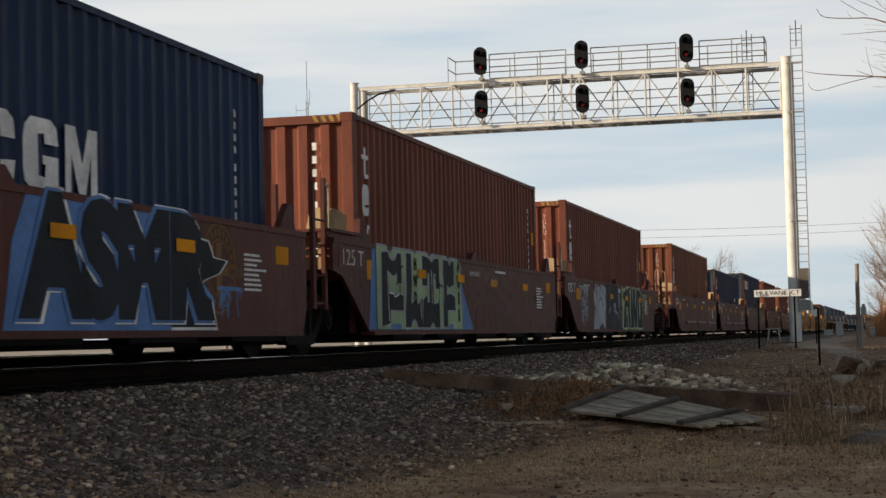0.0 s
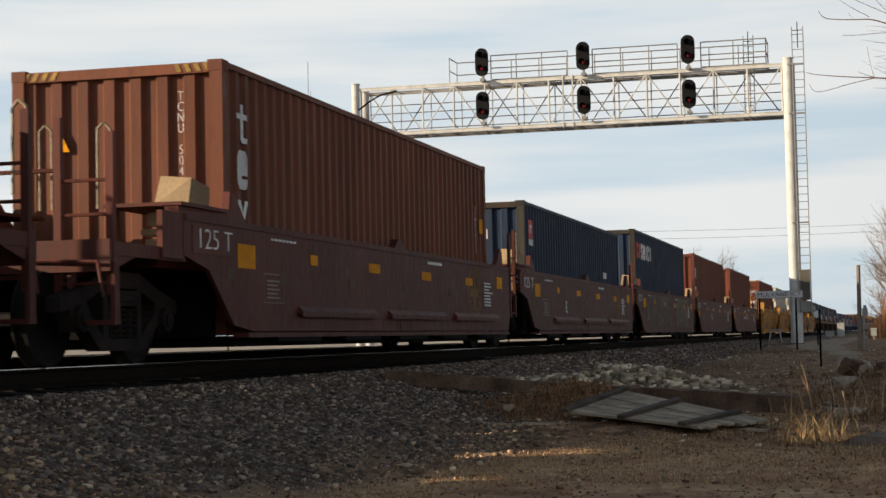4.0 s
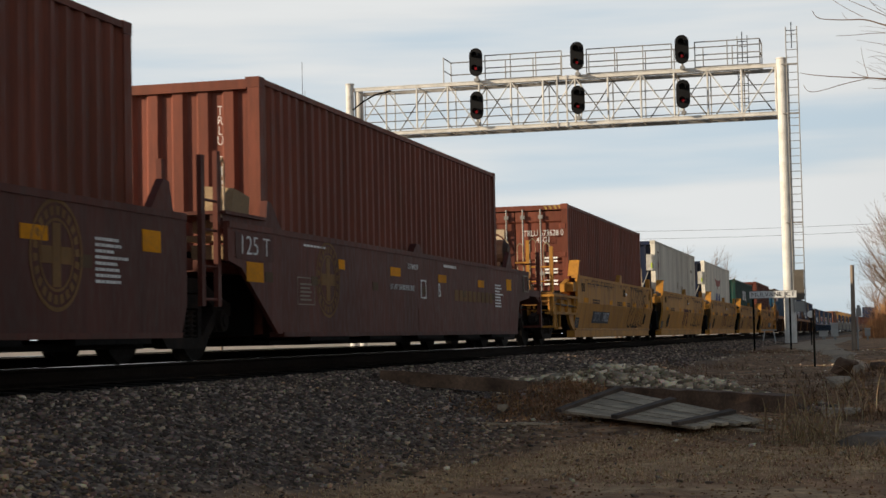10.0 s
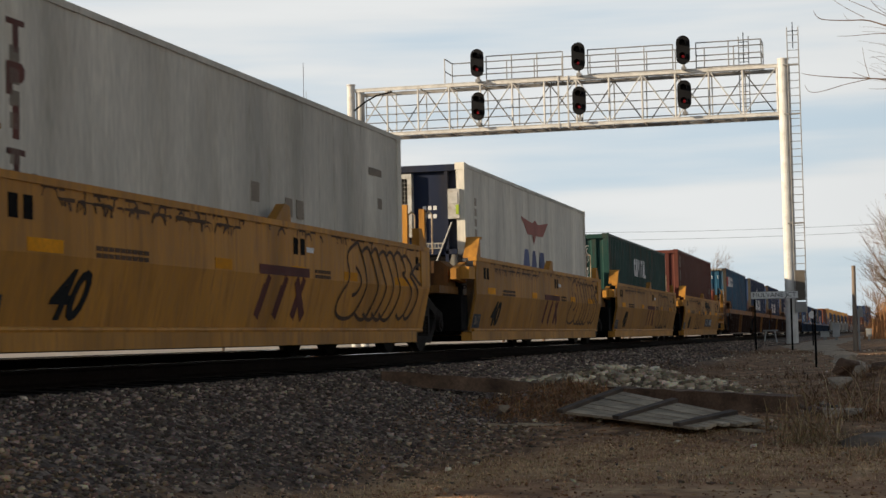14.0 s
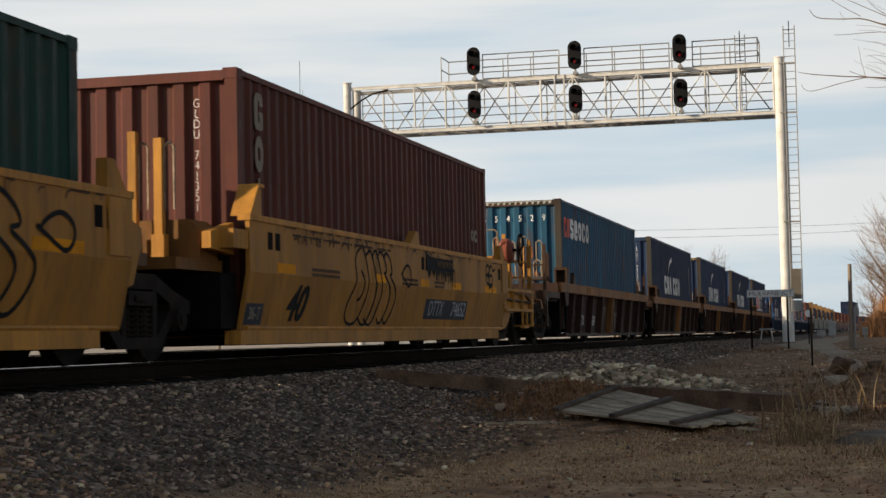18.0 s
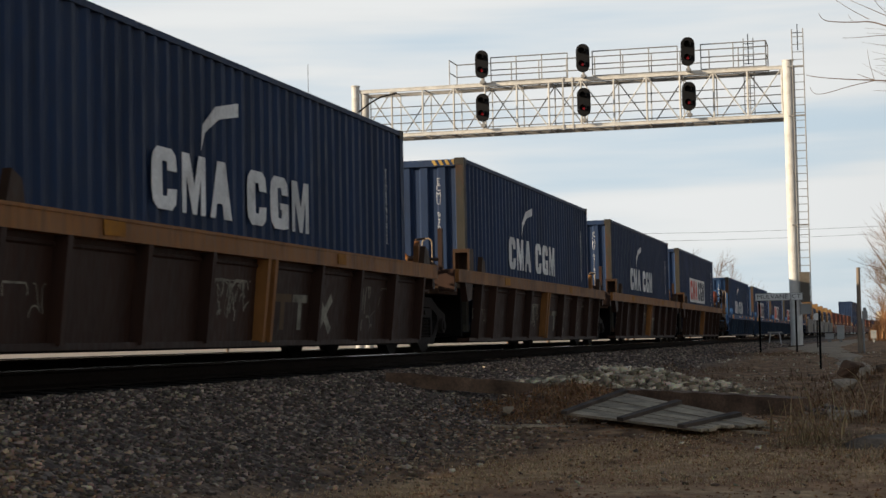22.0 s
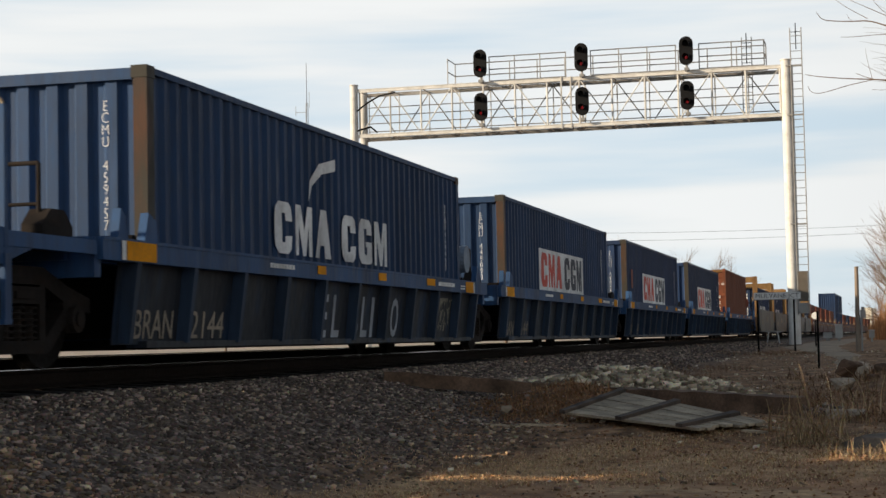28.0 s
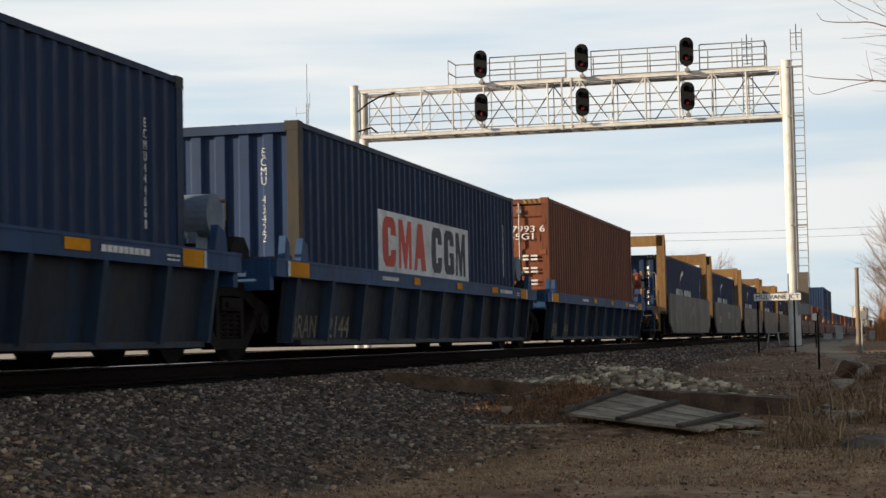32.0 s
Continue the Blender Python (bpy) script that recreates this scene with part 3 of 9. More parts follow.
def stones(name, x, y, z, size, material, seed, flat=0.65):
    r = np.random.RandomState(seed)
    n = len(x)
    v = (BLOCK_V[None] + r.uniform(-0.34, 0.34, (n, 8, 3))) * (r.uniform(0.7, 1.3, (n, 1, 3)) * np.array([1, 1, flat]))
    a = r.uniform(0, 6.28, n)
    c, s = np.cos(a)[:, None], np.sin(a)[:, None]
    v = np.stack([v[..., 0] * c - v[..., 1] * s, v[..., 0] * s + v[..., 1] * c, v[..., 2] + v[..., 0] * r.uniform(-0.4, 0.4, (n, 1))], 2)
    v = v * (np.asarray(size) * 0.5)[:, None, None] + np.stack([x, y, z], 1)[:, None]
    me = bpy.data.meshes.new(name)
    F = (BLOCK_F[None] + (np.arange(n) * 8)[:, None, None]).reshape(-1, 3)
    me.vertices.add(n * 8), me.loops.add(n * 36), me.polygons.add(n * 12)
    me.vertices.foreach_set("co", v.ravel()), me.loops.foreach_set("vertex_index", F.ravel())
    me.polygons.foreach_set("loop_start", np.arange(n * 12) * 3)
    me.update(calc_edges=True)
    me.materials.append(material)
    return new(name, me)


BALLAST = island_stone("crushed_ballast", (0.062, 0.045, 0.035), (0.181, 0.136, 0.105), (0.518, 0.386, 0.287))
DUSTY = island_stone("dusty_ballast", (0.121, 0.075, 0.045), (0.314, 0.208, 0.131), (0.644, 0.451, 0.285))
CHALK = island_stone("pale_rubble", (0.143, 0.106, 0.068), (0.484, 0.378, 0.250), (0.902, 0.745, 0.520))


def lay_ballast():
    r = np.random.RandomState(4)
    n = 74000
    y = 6.6 + 25 * r.rand(n) ** 1.3
    x = -6.5 + 5.35 * r.rand(n) ** 1.15
    lim = x - 0.06 * np.minimum(y, 20) + 0.5 * wobble(x, y, 1.5, 7)
    verge = x - 0.39 * np.abs(y - 11) + 4.0 + 0.3 * wobble(x, y, 0.9, 8)
    dense = 1.02 - 0.62 * smooth(-5.6, -4.4, lim) - 0.36 * smooth(-4.4, -3.7, lim)
    dense = np.where(y < 16, dense * (0.03 + 0.97 * smooth(-0.3, -0.9, verge)), dense * (1 - 0.75 * np.exp(-((x + 3.5) / 0.9) ** 2 - ((y - 19.2) / 1.0) ** 2)))
    keep = r.rand(n) < np.maximum(dense, 0.012)
    x, y = x[keep], y[keep]
    s = 0.034 * np.exp(0.4 * r.randn(len(x))).clip(0.4, 2.2)
    lim = x - 0.06 * np.minimum(y, 20)
    dusty = r.rand(len(x)) < 0.75 * np.maximum(smooth(11.5, 8.5, y), smooth(-5.3, -4.5, lim))
    for part_of, material, label, seed in ((~dusty, BALLAST, "dark crushed-stone ballast sloping down from the track", 5), (dusty, DUSTY, "dusty brown crushed stone at the foot of the ballast", 17)):
        a, b, c = x[part_of], y[part_of], s[part_of]
        tagged(stones("ballast", a, b, ground_z(a, b) + c * 0.12, c, material, seed, 0.55), label=label, category="ballast", kind="stuff")
    n = 16000
    y, x = 30 + 60 * r.rand(n) ** 1.5, -9.2 + 5.2 * r.rand(n)
    s = r.uniform(0.05, 0.09, n)
    tagged(stones("ballast", x, y, ground_z(x, y) + s * 0.1, s, BALLAST, 6), label="dark crushed-stone ballast along the rails", category="ballast", kind="stuff")
    # pale rubble heap behind the timbers
    n = 10000
    u = 1.08 * r.rand(n) - 0.06
    x = -4.95 + 3.7 * u
    ridge = np.interp(u, (0, 0.4, 1.05), (22.6, 22.4, 21.0))
    off = r.randn(n) * 0.5 - 0.25
    y = ridge + off
    crest = np.interp(u, (-0.06, 0.0, 0.135, 0.3, 0.4, 0.55, 0.74, 1.02), (0.02, 0.12, 0.26, 0.46, 0.54, 0.42, 0.32, 0.08)) * (1 + 0.14 * wobble(x, y, 0.7, 15))
    top = crest * np.exp(-(off / np.where(off < 0, 1.0, 0.5)) ** 2)
    s = 0.055 * np.exp(0.6 * r.randn(n)).clip(0.4, 3.2)
    tagged(stones("rubble_heap", x, y, ground_z(x, y) + top * r.rand(n) ** 0.35 - 0.03, s, CHALK, 8, 0.7), label="low heap of pale broken limestone behind old timbers", category="rubble", kind="stuff")
    n = 70
    x, y = -0.62 + 0.12 * r.randn(n), 18.9 + 0.2 * r.randn(n)
    s = r.uniform(0.03, 0.08, n)
    tagged(stones("rubble_heap", x, y, ground_z(x, y) + 0.1 * r.rand(n), s, BALLAST, 16, 0.8), label="small pile of grey stones at the timber's end", category="rubble", kind="stuff")
    n = 1300
    x, y = r.uniform(-6.5, 0.3, n), 9 + 45 * r.rand(n) ** 0.8
    s = 0.025 + 0.05 * r.rand(n) ** 2
    tagged(stones("scattered_stones", x, y, ground_z(x, y) + s * 0.15, s, CHALK, 9), label="scattered pale stones on dirt and ballast", category="stones", kind="stuff")


def blades(name, x, y, z, h, w, lean, material, seed, label, category, bend=0.5):
    """Thin dry stalks, two quads each."""
    r = np.random.RandomState(seed)
    n = len(x)
    a = r.uniform(0, 6.28, n)
    d = np.stack([np.cos(a), np.sin(a), 0 * a], 1)
    p = np.stack([-np.sin(a), np.cos(a), 0 * a], 1) * (w * 0.5)[:, None]
    base = np.stack([x, y, z], 1)
    ln = r.uniform(0, 1, n) * lean
    mid = base + d * (h * ln * 0.35)[:, None] + np.array([0, 0, 1]) * (h * 0.6)[:, None]
    tip = base + d * (h * ln * (0.8 + bend * r.rand(n)))[:, None] + np.array([0, 0, 1]) * (h * (1 - 0.35 * ln))[:, None]
    V = np.stack([base - p, base + p, mid + p * 0.8, mid - p * 0.8, tip], 1).reshape(-1, 3)
    k = np.arange(n)[:, None] * 5
    loops = np.concatenate([k + np.array([0, 1, 2, 3]), k + np.array([3, 2, 4])], 1).ravel()
    me = bpy.data.meshes.new(name)
    me.vertices.add(n * 5), me.loops.add(n * 7), me.polygons.add(n * 2)
    me.vertices.foreach_set("co", V.ravel()), me.loops.foreach_set("vertex_index", loops)
    me.polygons.foreach_set("loop_start", (np.arange(n)[:, None] * 7 + np.array([0, 4])).ravel())
    me.update(calc_edges=True)
    me.materials.append(material)
    return tagged(new(name, me), label=label, category=category, kind="stuff")


STRAW = island_stone("dry_straw", (0.255, 0.152, 0.076), (0.660, 0.425, 0.216), (0.920, 0.650, 0.365))
WEED = island_stone("dark_weeds", (0.098, 0.053, 0.027), (0.218, 0.119, 0.059), (0.391, 0.233, 0.119))
LITTER = island_stone("dead_leaves", (0.179, 0.086, 0.038), (0.345, 0.173, 0.077), (0.575, 0.317, 0.147))


def sow():
    r = np.random.RandomState(11)
    n = 190000
    x, y = -4.6 + 6.9 * r.rand(n), 8.5 + 9.5 * r.rand(n) ** 1.1
    patch = wobble(x, y, 1.1, 21) + 0.6 * wobble(x, y, 0.35, 22)
    verge = x - 0.39 * np.abs(y - 11) + 4.0
    strip = np.exp(-((verge + 0.25 * wobble(x, y, 0.8, 23)) / 0.32) ** 2)
    keep = (patch + 0.4 * r.randn(n) > 0.15 - 1.1 * strip + 0.8 * smooth(-0.3, -0.7, verge) + 0.7 * smooth(15.6, 17, y)) & (r.rand(n) < 0.75)
    x, y = x[keep], y[keep]
    n = len(x)
    blades("dry_grass", x, y, ground_z(x, y) - 0.006, r.uniform(0.012, 0.05, n), r.uniform(0.003, 0.007, n), np.full(n, 2.6), STRAW, 12, "short dry winter grass in matted patches", "grass")
    n = 26000
    x, y = -4.8 + 6.8 * r.rand(n), 8.5 + 12 * r.rand(n) ** 1.2
    keep = (x - 0.39 * np.abs(y - 11) + 4.0 > -0.6 + 1.3 * r.rand(n)) | (y > 15.5)
    keep &= wobble(x, y, 0.6, 34) + 0.6 * r.randn(n) > 0.2
    x, y = x[keep], y[keep]
    n = len(x)
    blades("leaf_litter", x, y, ground_z(x, y) + 0.001, r.uniform(0.008, 0.02, n), r.uniform(0.01, 0.04, n), np.full(n, 2.7), LITTER, 13, "dead brown leaves and twigs on bare dirt", "leaf litter", 2.0)
    # weeds on the bank and round the timbers
    n = 15000
    x, y = -4.6 + 6 * r.rand(n), 19 + 34 * r.rand(n)
    keep = wobble(x, y, 1.6, 31) > 0.05
    x, y = x[keep], y[keep]
    n = len(x)
    blades("dry_weeds", x, y, ground_z(x, y) - 0.01, r.uniform(0.3, 1.0, n) * np.where(x > -2.6, 0.11, 0.2), r.uniform(0.005, 0.011, n), np.full(n, 2.4), WEED, 14, "thin brown weeds on the bank", "weeds")


REED = island_stone("dry_reeds", (0.18, 0.115, 0.06), (0.38, 0.26, 0.14), (0.60, 0.44, 0.26))


def reeds(cx, cy, n, h, spread_xy, seed, material=REED, label="tall clump of dry tan grass stalks by the timber", droop=1.0, wide=1.0):
    """Arching stalks: each springs from the clump and bends over towards its tip."""
    r = np.random.RandomState(seed)
    x, y = cx + r.randn(n) * spread_xy, cy + r.randn(n) * spread_xy
    z = ground_z(x, y) - 0.02
    a = r.uniform(0, 6.28, n)
    high = h * r.uniform(0.25, 1.0, n) ** 1.2
    out = high * droop * r.uniform(0.05, 0.9, n)
    w = wide * r.uniform(0.0035, 0.0075, n)
    k = 6
    V = np.zeros((n, k, 2, 3))
    for i in range(k):
        t = i / (k - 1)
        px = x + np.cos(a) * out * t ** 1.8
        py = y + np.sin(a) * out * t ** 1.8
        pz = z + high * (t - 0.42 * np.minimum(droop, 1.6) * (out / high) * t ** 3)
        for j, sgn in enumerate((-1, 1)):
            V[:, i, j] = np.stack([px - sgn * np.sin(a) * w * (1 - 0.7 * t), py + sgn * np.cos(a) * w * 0.4, pz], 1)
            V[:, i, j, 0] += sgn * 0.4 * w * (1 - 0.7 * t)
    base = (np.arange(n) * k * 2)[:, None, None]
    seg = (np.arange(k - 1) * 2)[None, :, None]
    F = (base + seg + np.array([0, 1, 3, 2])[None, None]).reshape(-1, 4)
    me = bpy.data.meshes.new("reed_clump")
    me.vertices.add(n * k * 2), me.loops.add(len(F) * 4), me.polygons.add(len(F))
    me.vertices.foreach_set("co", V.ravel()), me.loops.foreach_set("vertex_index", F.ravel())
    me.polygons.foreach_set("loop_start", np.arange(len(F)) * 4)
    me.update(calc_edges=True)
    me.materials.append(material)
    return tagged(new("reed_clump", me), label=label, category="grass clump", kind="stuff")


# ---------------------------------------------------------------- tracks
def build_track(n, xc):
    tr = empty("track", pose(xc, 0, 0), label="railway track with steel rails on dark wooden ties", category="track", kind="structure")
    ys = [-60, 0, 60, 120, 180] + list(range(200, 900, 20))
    for side in (-0.7525, 0.7525):
        prof = [(-0.075, -0.175), (0.075, -0.175), (0.075, -0.16), (0.012, -0.13), (0.012, -0.045), (0.037, -0.03), (0.037, -0.015), (-0.037, -0.015), (-0.037, -0.03), (-0.012, -0.045), (-0.012, -0.13), (-0.075, -0.16)]
        k = len(prof)
        up = 0.085 if side < 0 else 0.0
        v = [(side + px + float(curve_x(y)), y, pz + up) for y in ys for px, pz in prof]
        f = [[j * k + i, j * k + (i + 1) % k, (j + 1) * k + (i + 1) % k, (j + 1) * k + i] for j in range(len(ys) - 1) for i in range(k)]
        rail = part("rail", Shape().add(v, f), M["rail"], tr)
        v = [(side + px + float(curve_x(y)), y, pz + up) for y in ys for px, pz in ((-0.036, -0.014), (0.0375, -0.009), (0.0364, -0.003), (-0.022, 0.0))]
        f = [[j * 4 + i, j * 4 + (i + 1) % 4, (j + 1) * 4 + (i + 1) % 4, (j + 1) * 4 + i] for j in range(len(ys) - 1) for i in range(4)]
        part("running_surface", Shape().add(v, f), M["rail_head"], rail, "polished top of the rail")
    return tr


def lay_ties(tr, y0, y1, lo=-1.3, hi=1.3):
    y, k = y0, 0
    r = random.Random(3)
    while y < y1:
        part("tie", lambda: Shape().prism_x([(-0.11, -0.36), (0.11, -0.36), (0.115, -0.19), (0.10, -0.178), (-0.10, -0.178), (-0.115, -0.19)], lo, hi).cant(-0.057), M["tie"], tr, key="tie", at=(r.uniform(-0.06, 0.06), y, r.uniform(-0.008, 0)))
        y += 0.5


XC = -7.81  # the middle of the train's track


# ---------------------------------------------------------------- signal bridge
def build_bridge():
    Y, Z1, Z2 = 68.4, 8.91, 10.85
    g = empty("signal_bridge", pose(0, Y, 0), label="silver-painted steel truss signal bridge spanning the tracks", category="signal bridge")
    part("column", Shape().rod((-3.2, 0, -0.35), (-3.2, 0, 11.1), 0.21, seg=20).rod((-3.2, 0, 11.1), (-3.2, 0, 11.14), 0.24, seg=20), M["gantry"], g)
    part("column_base", Shape().box(-3.6, -2.8, -0.4, 0.4, -0.6, -0.33).box(-3.5, -2.9, -0.3, 0.3, -0.33, -0.28), M["concrete"], g)
    for y in (-0.0, 1.4):
        part("column", Shape().rod((-21.35, y, -0.35), (-21.35, y, 11.1), 0.17, seg=16).rod((-21.35, y, 11.1), (-21.35, y, 11.14), 0.2, seg=16), M["gantry"], g)
    part("column", Shape().rod((-3.2, 1.4, -0.35), (-3.2, 1.4, 11.1), 0.21, seg=20), M["gantry"], g)
    xs = np.linspace(-21.1, -3.45, 14)
    for y in (0.0, 1.4):
        for z in (Z1, Z2):
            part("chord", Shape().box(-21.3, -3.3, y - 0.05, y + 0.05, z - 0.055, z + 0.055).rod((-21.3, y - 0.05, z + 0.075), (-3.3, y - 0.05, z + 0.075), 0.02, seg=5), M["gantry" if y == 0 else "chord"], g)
        for i, x in enumerate(xs):
            part("upright", Shape().rod((x, y, Z1), (x, y, Z2), 0.045 if y == 0 else 0.028, seg=6), M["gantry"], g)
            if i < len(xs) - 1:
                a, b = ((x, Z1), (xs[i + 1], Z2)) if (i % 2 == (0 if y == 0 else 1)) else ((x, Z2), (xs[i + 1], Z1))
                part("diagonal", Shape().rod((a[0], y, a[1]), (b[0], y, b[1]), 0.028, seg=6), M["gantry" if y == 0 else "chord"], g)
    for i, x in enumerate(xs):
        for z in (Z1, Z2):
            part("cross_tie", Shape().rod((x, 0, z), (x, 1.4, z), 0.03, seg=6), M["gantry"], g)
    for x in (-12.35, -11.95):
        part("splice_plate", Shape().box(x - 0.03, x + 0.03, -0.09, 1.49, Z1 - 0.14, Z2 + 0.14).v and Shape().box(x - 0.025, x + 0.025, -0.09, 0.02, Z1 - 0.12, Z2 + 0.12), M["gantry"], g)
    # lower walkway inside the truss, and the upper platform
    def grating(x0, x1, z):
        s = Shape()
        for k in range(9):
            s.box(x0, x1, 0.14 + 0.14 * k, 0.152 + 0.14 * k, z, z + 0.03)
        for k in range(int((x1 - x0) / 0.9)):
            s.box(x0 + 0.9 * k, x0 + 0.9 * k + 0.03, 0.14, 1.27, z, z + 0.028)
        return s
    part("walkway", grating(-21.2, -3.4, Z1 + 0.09), M["silver"], g, "open steel grating walkway")
    part("platform", grating(-17.2, -4.0, Z2 + 0.1), M["silver"], g, "open steel grating platform")
    for z in (Z1 + 0.35, Z1 + 0.7, Z1 + 1.05, Z1 + 1.4):
        part("handrail", Shape().rod((-21.1, 1.3, z), (-3.4, 1.3, z), 0.022, seg=6), M["silver"], g)
    def railing(x0, x1, y, ends=False):
        for z in (Z2 + 0.13, Z2 + 0.62, Z2 + 1.15):
            part("handrail", Shape().rod((x0, y, z), (x1, y, z), 0.024, seg=6), M["silver"], g)
        k = max(2, int(round((x1 - x0) / 1.25)))
        for i in range(k + 1):
            x = x0 + (x1 - x0) * i / k
            part("rail_post", Shape().rod((x, y, Z2 + 0.05), (x, y, Z2 + 1.16), 0.024, seg=6), M["silver"], g)
    for x0, x1 in ((-15.4, -12.15), (-11.1, -7.6), (-6.65, -4.05)):
        railing(x0, x1, 0.02)
    railing(-17.2, -4.05, 1.35)
    for x in (-17.2, -4.05):
        for z in (Z2 + 0.62, Z2 + 1.15):
            part("handrail", Shape().rod((x, 0.02, z), (x, 1.35, z), 0.024, seg=6), M["silver"], g)
        part("rail_post", Shape().rod((x, 0.02, Z2), (x, 0.02, Z2 + 1.16), 0.024, seg=6), M["silver"], g)
    # signal cable dipping into the far column
    pts = [(-21.2, -0.1, 9.9 + 0.1), (-20.7, -0.1, 10.35), (-20.2, -0.1, 10.6), (-19.5, -0.1, 10.72)]
    s = Shape()
    for a, b in zip(pts, pts[1:]):
        s.rod(a, b, 0.035, seg=6)
    part("cable", s, M["black"], g, "black signal cable")
    part("cable", Shape().rod((-21.2, -0.1, 9.15), (-20.6, -0.1, 9.3), 0.04, seg=6).rod((-20.6, -0.1, 9.3), (-20.3, -0.1, 9.05), 0.04, seg=6), M["black"], g, "black signal cable")
    # ladder beside the near column
    lad = part("ladder", Shape().rod((-3.0, -0.25, 0.9), (-3.0, -0.25, 12.35), 0.022, seg=6).rod((-2.56, -0.25, 0.9), (-2.56, -0.25, 12.35), 0.022, seg=6), M["silver"], g)
    z = 1.05
    while z < 12.3:
        part("rung", lambda: Shape().rod((-3.0, -0.25, 0), (-2.56, -0.25, 0), 0.014, seg=6), M["silver"], lad, key="rung", at=(0, 0, z))
        z += 0.305
    for z in (1.6, 4.5, 8.87, 10.85):
        part("bracket", Shape().box(-3.2, -2.56, -0.24, -0.16, z - 0.03, z + 0.03), M["silver"], lad)
    part("ladder_guard", Shape().box(-2.97, -2.59, -0.3, -0.275, 1.42, 2.62), M["guard"], lad, "dull grey sheet-metal climbing guard")
    part("guard_sign", Shape().box(-2.97, -2.59, -0.31, -0.276, 0.95, 1.36), M["box_white"], lad, "white plate at the ladder's foot")
    # ladder frame at the platform's end
    lad = part("ladder", Shape().rod((-5.0, 0.9, Z1), (-5.0, 0.9, 12.3), 0.02, seg=6).rod((-4.6, 0.9, Z1), (-4.6, 0.9, 12.3), 0.02, seg=6), M["silver"], g)
    for i in range(11):
        part("rung", lambda: Shape().rod((-5.0, 0.9, 0), (-4.6, 0.9, 0), 0.014, seg=6), M["silver"], lad, key="rung_b", at=(0, 0, Z1 + 0.2 + 0.305 * i))
    part("aerial", Shape().rod((-4.8, 0.8, 11.2), (-4.8, 0.8, 12.45), 0.02, seg=6).rod((-5.0, 0.8, 12.05), (-4.6, 0.8, 12.05), 0.015, seg=6), M["black"], g)
    part("aerial", Shape().rod((-2.78, -0.2, 11.5), (-2.78, -0.2, 12.55), 0.02, seg=6).rod((-2.98, -0.2, 12.2), (-2.58, -0.2, 12.2), 0.015, seg=6), M["black"], g)
    return g


def signal_head(bridge, x, z):
    n, w, e = 12, 0.28, 0.31
    prof = [(w * math.cos(math.pi * i / n), e + w * math.sin(math.pi * i / n)) for i in range(n + 1)] + [(w * math.cos(math.pi + math.pi * i / n), -e + w * math.sin(math.pi + math.pi * i / n)) for i in range(n + 1)]
    h = part("signal_head", lambda: Shape().prism_y(prof, 0, 0.03), M["sig_black"], bridge, "black oval signal head with hoods, red light lit", key="sighead", at=(x, -0.4, z))
    for dz, m, lab in ((0.27, M["sig_black"], "dark lens"), (-0.27, M["sig_red"], "red lens, lit")):
        part("lens", Shape().rod((0, -0.02, dz), (0, -0.005, dz), 0.06, seg=16), m, h, lab)
        s = Shape()
        k = 14
        for r0, r1 in ((0.125, 0.14),):
            arc = [math.radians(-25 + 230 * i / k) for i in range(k + 1)]
            v = [(math.cos(a) * r, y, dz + math.sin(a) * r) for y in (0.0, -0.36) for r in (r0, r1) for a in arc]
            m1 = k + 1
            f = []
            for i in range(k):
                f += [[i, i + 1, m1 * 2 + i + 1, m1 * 2 + i], [m1 + i, m1 * 3 + i, m1 * 3 + i + 1, m1 + i + 1], [m1 * 2 + i, m1 * 2 + i + 1, m1 * 3 + i + 1, m1 * 3 + i]]
            s.add(v, f)
        part("hood", s, M["sig_black"], h)
    part("housing", Shape().box(-0.16, 0.16, 0.03, 0.3, -0.5, 0.5), M["sig_black"], h)
    part("mount", Shape().rod((0, 0.12, -0.85), (0, 0.12, -0.5), 0.05, seg=8).box(-0.09, 0.09, 0.02, 0.4, -0.80, -0.68), M["silver"], h)


